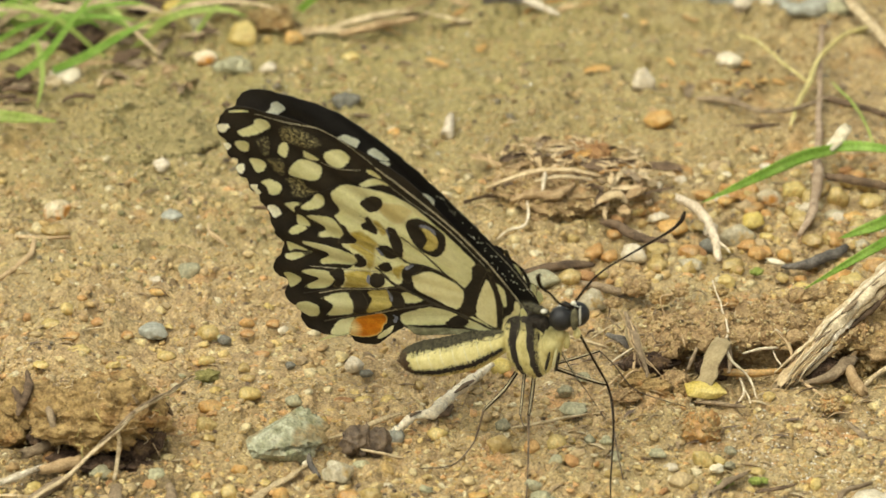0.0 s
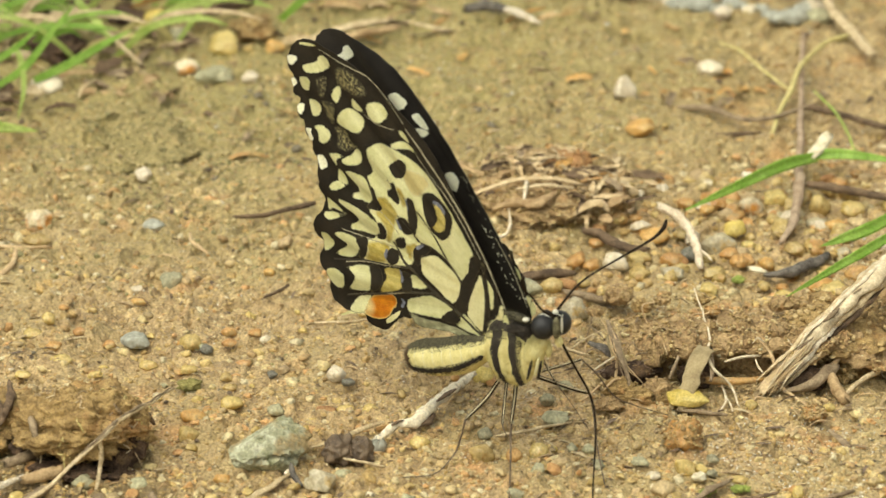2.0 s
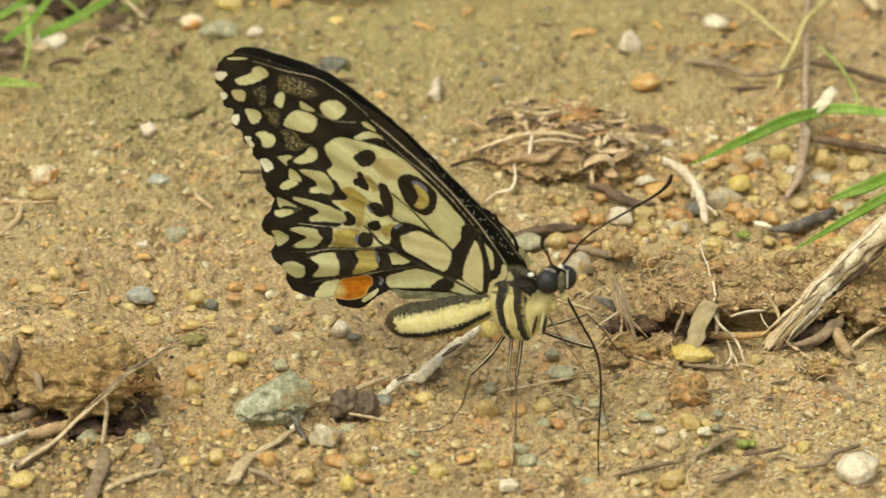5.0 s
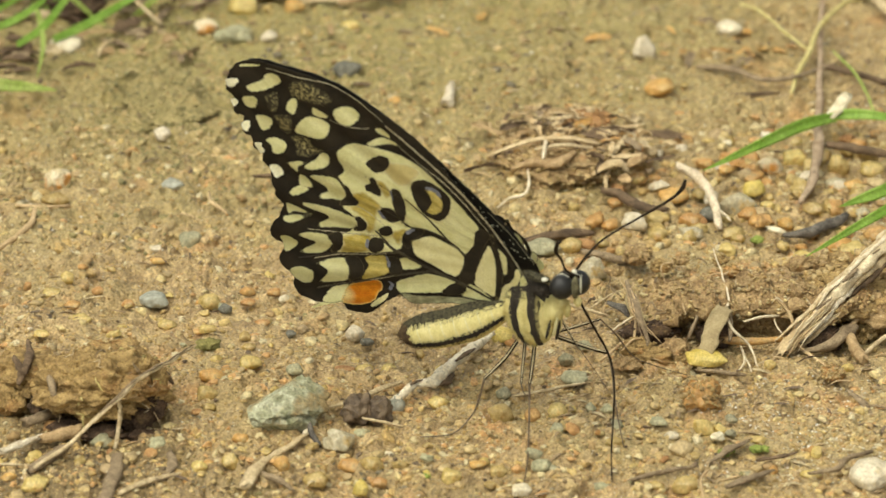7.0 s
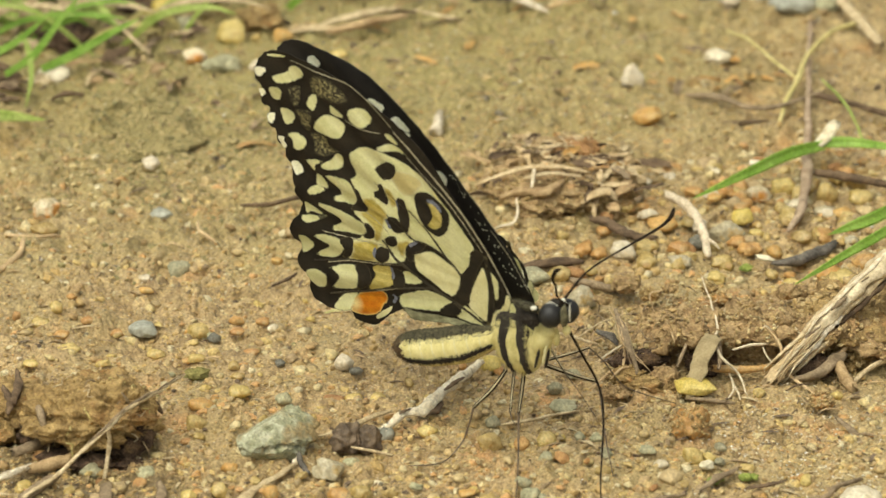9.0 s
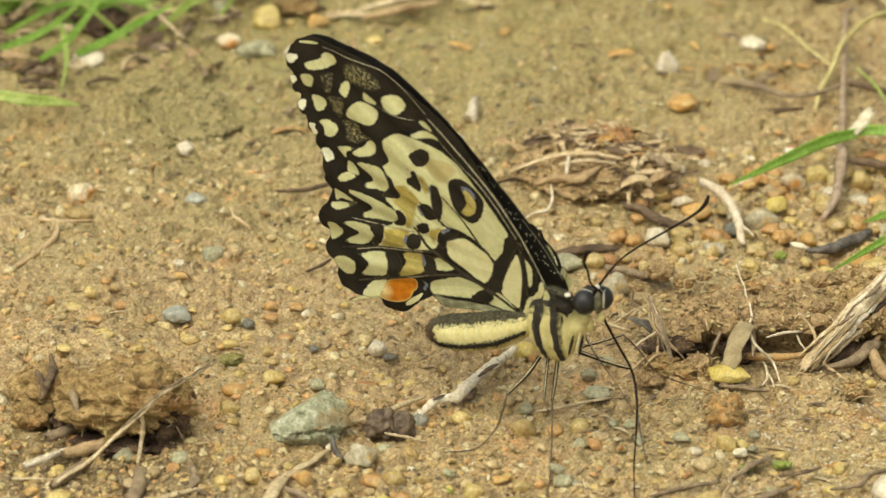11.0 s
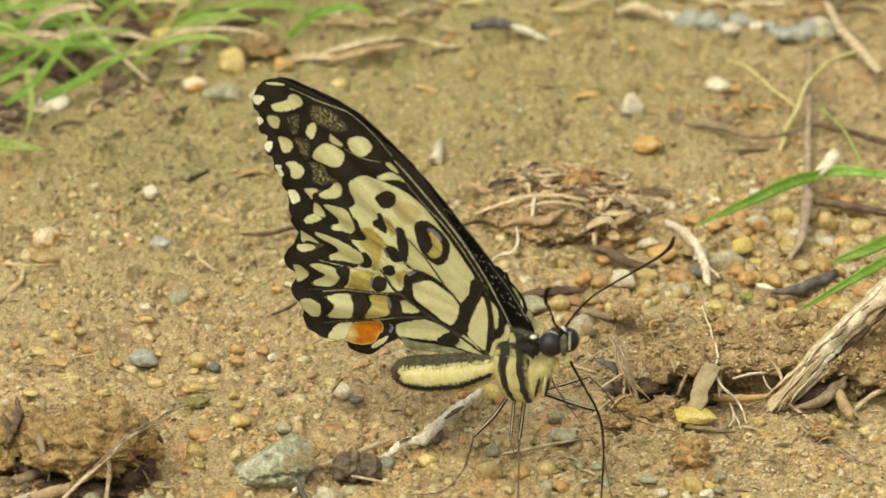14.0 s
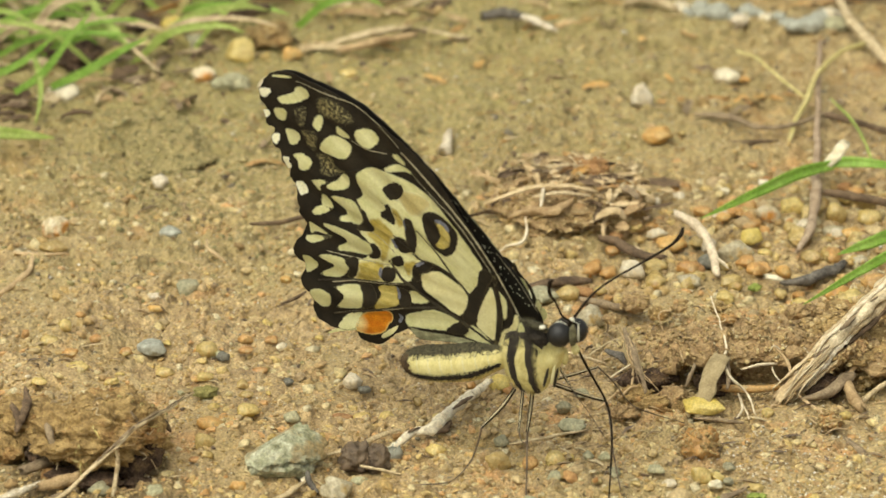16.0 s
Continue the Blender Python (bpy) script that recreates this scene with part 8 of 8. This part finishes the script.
# ---- what moves ----
def motions():
    near = [
    (0.0, pose(0.00038, -0.00191, 0.02166, 112.48, -3.44, -30.25)),
    (0.5, pose(0.00038, -0.00191, 0.02166, 99.15, 1.35, -47.62)),
    (1.0, pose(0.00038, -0.00191, 0.02166, 97.67, 1.18, -51.47)),
    (1.2, pose(0.00038, -0.00191, 0.02166, 97.5, 0.9, -57.0)),
    (1.4, pose(0.00038, -0.00191, 0.02166, 101.0, 0.4, -45.5)),
    (1.5, pose(0.00038, -0.00191, 0.02166, 98.13, 0.37, -50.11)),
    (2.0, pose(0.00038, -0.00191, 0.02166, 98.83, 0.87, -48.63)),
    (2.5, pose(0.00038, -0.00191, 0.02166, 102.8, 0.25, -40.74)),
    (3.0, pose(0.00038, -0.00191, 0.02166, 102.52, 0.88, -42.82)),
    (3.5, pose(0.00038, -0.00191, 0.02166, 110.98, -1.77, -35.86)),
    (3.7, pose(0.00038, -0.00191, 0.02166, 108.16, -1.07, -37.64)),
    (5.8, pose(0.00038, -0.00191, 0.02166, 108.24, -2.85, -27.91)),
    (6.0, pose(0.00038, -0.00191, 0.02166, 107.71, -2.31, -30.02)),
    (6.5, pose(0.00038, -0.00191, 0.02166, 106.21, -1.55, -32.2)),
    (7.0, pose(0.00038, -0.00191, 0.02166, 108.18, -1.77, -29.08)),
    (7.5, pose(0.00038, -0.00191, 0.02166, 105.8, -0.61, -33.42)),
    (8.0, pose(0.00038, -0.00191, 0.02166, 105.69, -0.45, -34.1)),
    (8.5, pose(0.00038, -0.00191, 0.02166, 103.34, 0.38, -38.19)),
    (9.0, pose(0.00038, -0.00191, 0.02166, 103.51, 0.66, -39.8)),
    (9.5, pose(0.00038, -0.00191, 0.02166, 103.89, 0.55, -38.78)),
    (9.7, pose(0.00038, -0.00191, 0.02166, 104.28, 0.37, -37.4)),
    (11.8, pose(0.00038, -0.00191, 0.02166, 102.52, 1.29, -38.46)),
    (12.0, pose(0.00038, -0.00191, 0.02166, 102.4, 1.24, -38.42)),
    (12.5, pose(0.00038, -0.00191, 0.02166, 101.96, 1.31, -38.68)),
    (13.0, pose(0.00038, -0.00191, 0.02166, 102.55, 1.23, -38.07)),
    (13.5, pose(0.00038, -0.00191, 0.02166, 102.81, 1.05, -38.02)),
    (14.0, pose(0.00038, -0.00191, 0.02166, 102.59, 1.15, -38.1)),
    (14.5, pose(0.00038, -0.00191, 0.02166, 102.26, 1.29, -39.29)),
    (15.0, pose(0.00038, -0.00191, 0.02166, 102.99, 1.06, -37.83)),
    (15.5, pose(0.00038, -0.00191, 0.02166, 102.14, 1.43, -39.67)),
    (16.0, pose(0.00038, -0.00191, 0.02166, 103.76, 0.91, -38.22)),
    ]
    far = [
    (0.0, pose(0.00216, 0.00133, 0.02212, 110.98, -3.47, -30.16)),
    (0.5, pose(0.0033, 0.00075, 0.02185, 99.95, 1.35, -47.6)),
    (1.0, pose(0.00348, 0.00055, 0.02182, 94.67, 1.19, -51.54)),
    (1.2, pose(0.0037, 0.0003, 0.02182, 94.6, 0.9, -56.0)),
    (1.4, pose(0.0032, 0.0008, 0.02186, 97.0, 0.4, -45.6)),
    (1.5, pose(0.00342, 0.00063, 0.02183, 94.63, 0.37, -50.14)),
    (2.0, pose(0.00335, 0.0007, 0.02184, 98.23, 0.87, -48.64)),
    (2.5, pose(0.00292, 0.00105, 0.02192, 106.2, 0.24, -40.73)),
    (3.0, pose(0.00304, 0.00095, 0.02192, 105.12, 0.87, -42.78)),
    (3.5, pose(0.00253, 0.00115, 0.02209, 107.98, -1.8, -35.77)),
    (3.7, pose(0.00268, 0.00112, 0.02203, 107.16, -1.08, -37.63)),
    (5.8, pose(0.0021, 0.00148, 0.02203, 113.25, -2.76, -28.16)),
    (6.0, pose(0.00224, 0.00142, 0.02202, 112.71, -2.23, -30.22)),
    (6.5, pose(0.0024, 0.00136, 0.02199, 111.21, -1.5, -32.33)),
    (7.0, pose(0.00219, 0.00143, 0.02203, 113.18, -1.71, -29.23)),
    (7.5, pose(0.00249, 0.00131, 0.02199, 110.8, -0.59, -33.48)),
    (8.0, pose(0.00253, 0.00129, 0.02198, 110.69, -0.43, -34.14)),
    (8.5, pose(0.00279, 0.00115, 0.02194, 106.14, 0.38, -38.17)),
    (9.0, pose(0.00287, 0.00108, 0.02194, 104.11, 0.66, -39.8)),
    (9.5, pose(0.00281, 0.00112, 0.02195, 106.29, 0.54, -38.76)),
    (9.7, pose(0.00274, 0.00117, 0.02195, 107.08, 0.37, -37.39)),
    (11.8, pose(0.00282, 0.00114, 0.02192, 107.53, 1.26, -38.35)),
    (12.0, pose(0.00282, 0.00114, 0.02192, 107.41, 1.22, -38.31)),
    (12.5, pose(0.00284, 0.00114, 0.02191, 106.97, 1.28, -38.57)),
    (13.0, pose(0.0028, 0.00116, 0.02192, 107.55, 1.2, -37.96)),
    (13.5, pose(0.00279, 0.00116, 0.02192, 107.81, 1.03, -37.93)),
    (14.0, pose(0.0028, 0.00116, 0.02192, 107.59, 1.12, -38.0)),
    (14.5, pose(0.00287, 0.00111, 0.02191, 107.26, 1.26, -39.18)),
    (15.0, pose(0.00278, 0.00116, 0.02193, 107.99, 1.04, -37.74)),
    (15.5, pose(0.00289, 0.00109, 0.02191, 107.14, 1.4, -39.54)),
    (16.0, pose(0.00279, 0.00114, 0.02194, 108.76, 0.89, -38.14)),
    ]
    tail = [
    (0.0, pose(-0.00285, 0.00189, 0.01575, -0.0, -23.48, -26.68)),
    (0.5, pose(-0.00285, 0.00189, 0.01575, -0.0, -21.38, -45.79)),
    (1.0, pose(-0.00285, 0.00189, 0.01575, -0.0, -22.13, -49.68)),
    (1.5, pose(-0.00285, 0.00189, 0.01575, -0.0, -24.21, -49.19)),
    (2.0, pose(-0.00285, 0.00189, 0.01575, -0.0, -23.58, -47.08)),
    (2.5, pose(-0.00285, 0.00189, 0.01575, -0.0, -23.56, -38.27)),
    (3.0, pose(-0.00285, 0.00189, 0.01575, -0.0, -22.71, -41.21)),
    (3.5, pose(-0.00285, 0.00189, 0.01575, -0.0, -23.58, -34.65)),
    (3.7, pose(-0.00285, 0.00189, 0.01575, -0.0, -23.31, -34.69)),
    (6.0, pose(-0.00285, 0.00189, 0.01575, -0.0, -22.46, -20.99)),
    (6.5, pose(-0.00285, 0.00189, 0.01575, -0.0, -21.9, -23.87)),
    (7.0, pose(-0.00285, 0.00189, 0.01575, -0.0, -25.21, -23.9)),
    (7.5, pose(-0.00285, 0.00189, 0.01575, -0.0, -21.04, -25.49)),
    (8.0, pose(-0.00285, 0.00189, 0.01575, -0.0, -20.55, -26.16)),
    (8.5, pose(-0.00285, 0.00189, 0.01575, -0.0, -21.16, -31.86)),
    (9.0, pose(-0.00285, 0.00189, 0.01575, -0.0, -20.6, -33.38)),
    (9.5, pose(-0.00285, 0.00189, 0.01575, -0.0, -20.33, -31.98)),
    (12.0, pose(-0.00285, 0.00189, 0.01575, -0.0, -18.35, -33.51)),
    (12.5, pose(-0.00285, 0.00189, 0.01575, -0.0, -18.12, -33.24)),
    (13.0, pose(-0.00285, 0.00189, 0.01575, -0.0, -18.25, -32.93)),
    (13.5, pose(-0.00285, 0.00189, 0.01575, -0.0, -18.44, -32.57)),
    (14.0, pose(-0.00285, 0.00189, 0.01575, -0.0, -18.36, -32.76)),
    (14.5, pose(-0.00285, 0.00189, 0.01575, -0.0, -18.23, -33.65)),
    (15.0, pose(-0.00285, 0.00189, 0.01575, -0.0, -18.29, -32.37)),
    (15.5, pose(-0.00285, 0.00189, 0.01575, -0.0, -18.06, -34.27)),
    (16.0, pose(-0.00285, 0.00189, 0.01575, -0.0, -18.47, -33.4)),
    ]
    far_feeler = [(0.0, -21, 0), (0.5, -13, -4), (1.0, -17, 0), (1.5, -25, 0), (2.0, -18, -3), (2.5, -17, -2), (3.0, -19, 0), (3.5, -29, 0), (3.7, -24, 0), (5.8, -1, 6), (6.0, 0, 6), (7.0, -4, 5), (8.0, -3, 6), (9.0, 5, 6), (9.7, 4, 5), (11.8, 0, 1),
                  (12.5, -2, 1), (13.0, -3, 2), (14.0, -3, -3), (15.0, -7, -2), (16.0, -8, -3)]
    hinge = feeler.location.copy()
    walk(feeler, [(t, pose(*hinge, rx, ry, 0)) for t, ry, rx in far_feeler])
    walk(near_fore, near)
    walk(near_hind, near)
    walk(far_fore, far)
    walk(far_hind, far)
    walk(abdomen, tail)


motions()
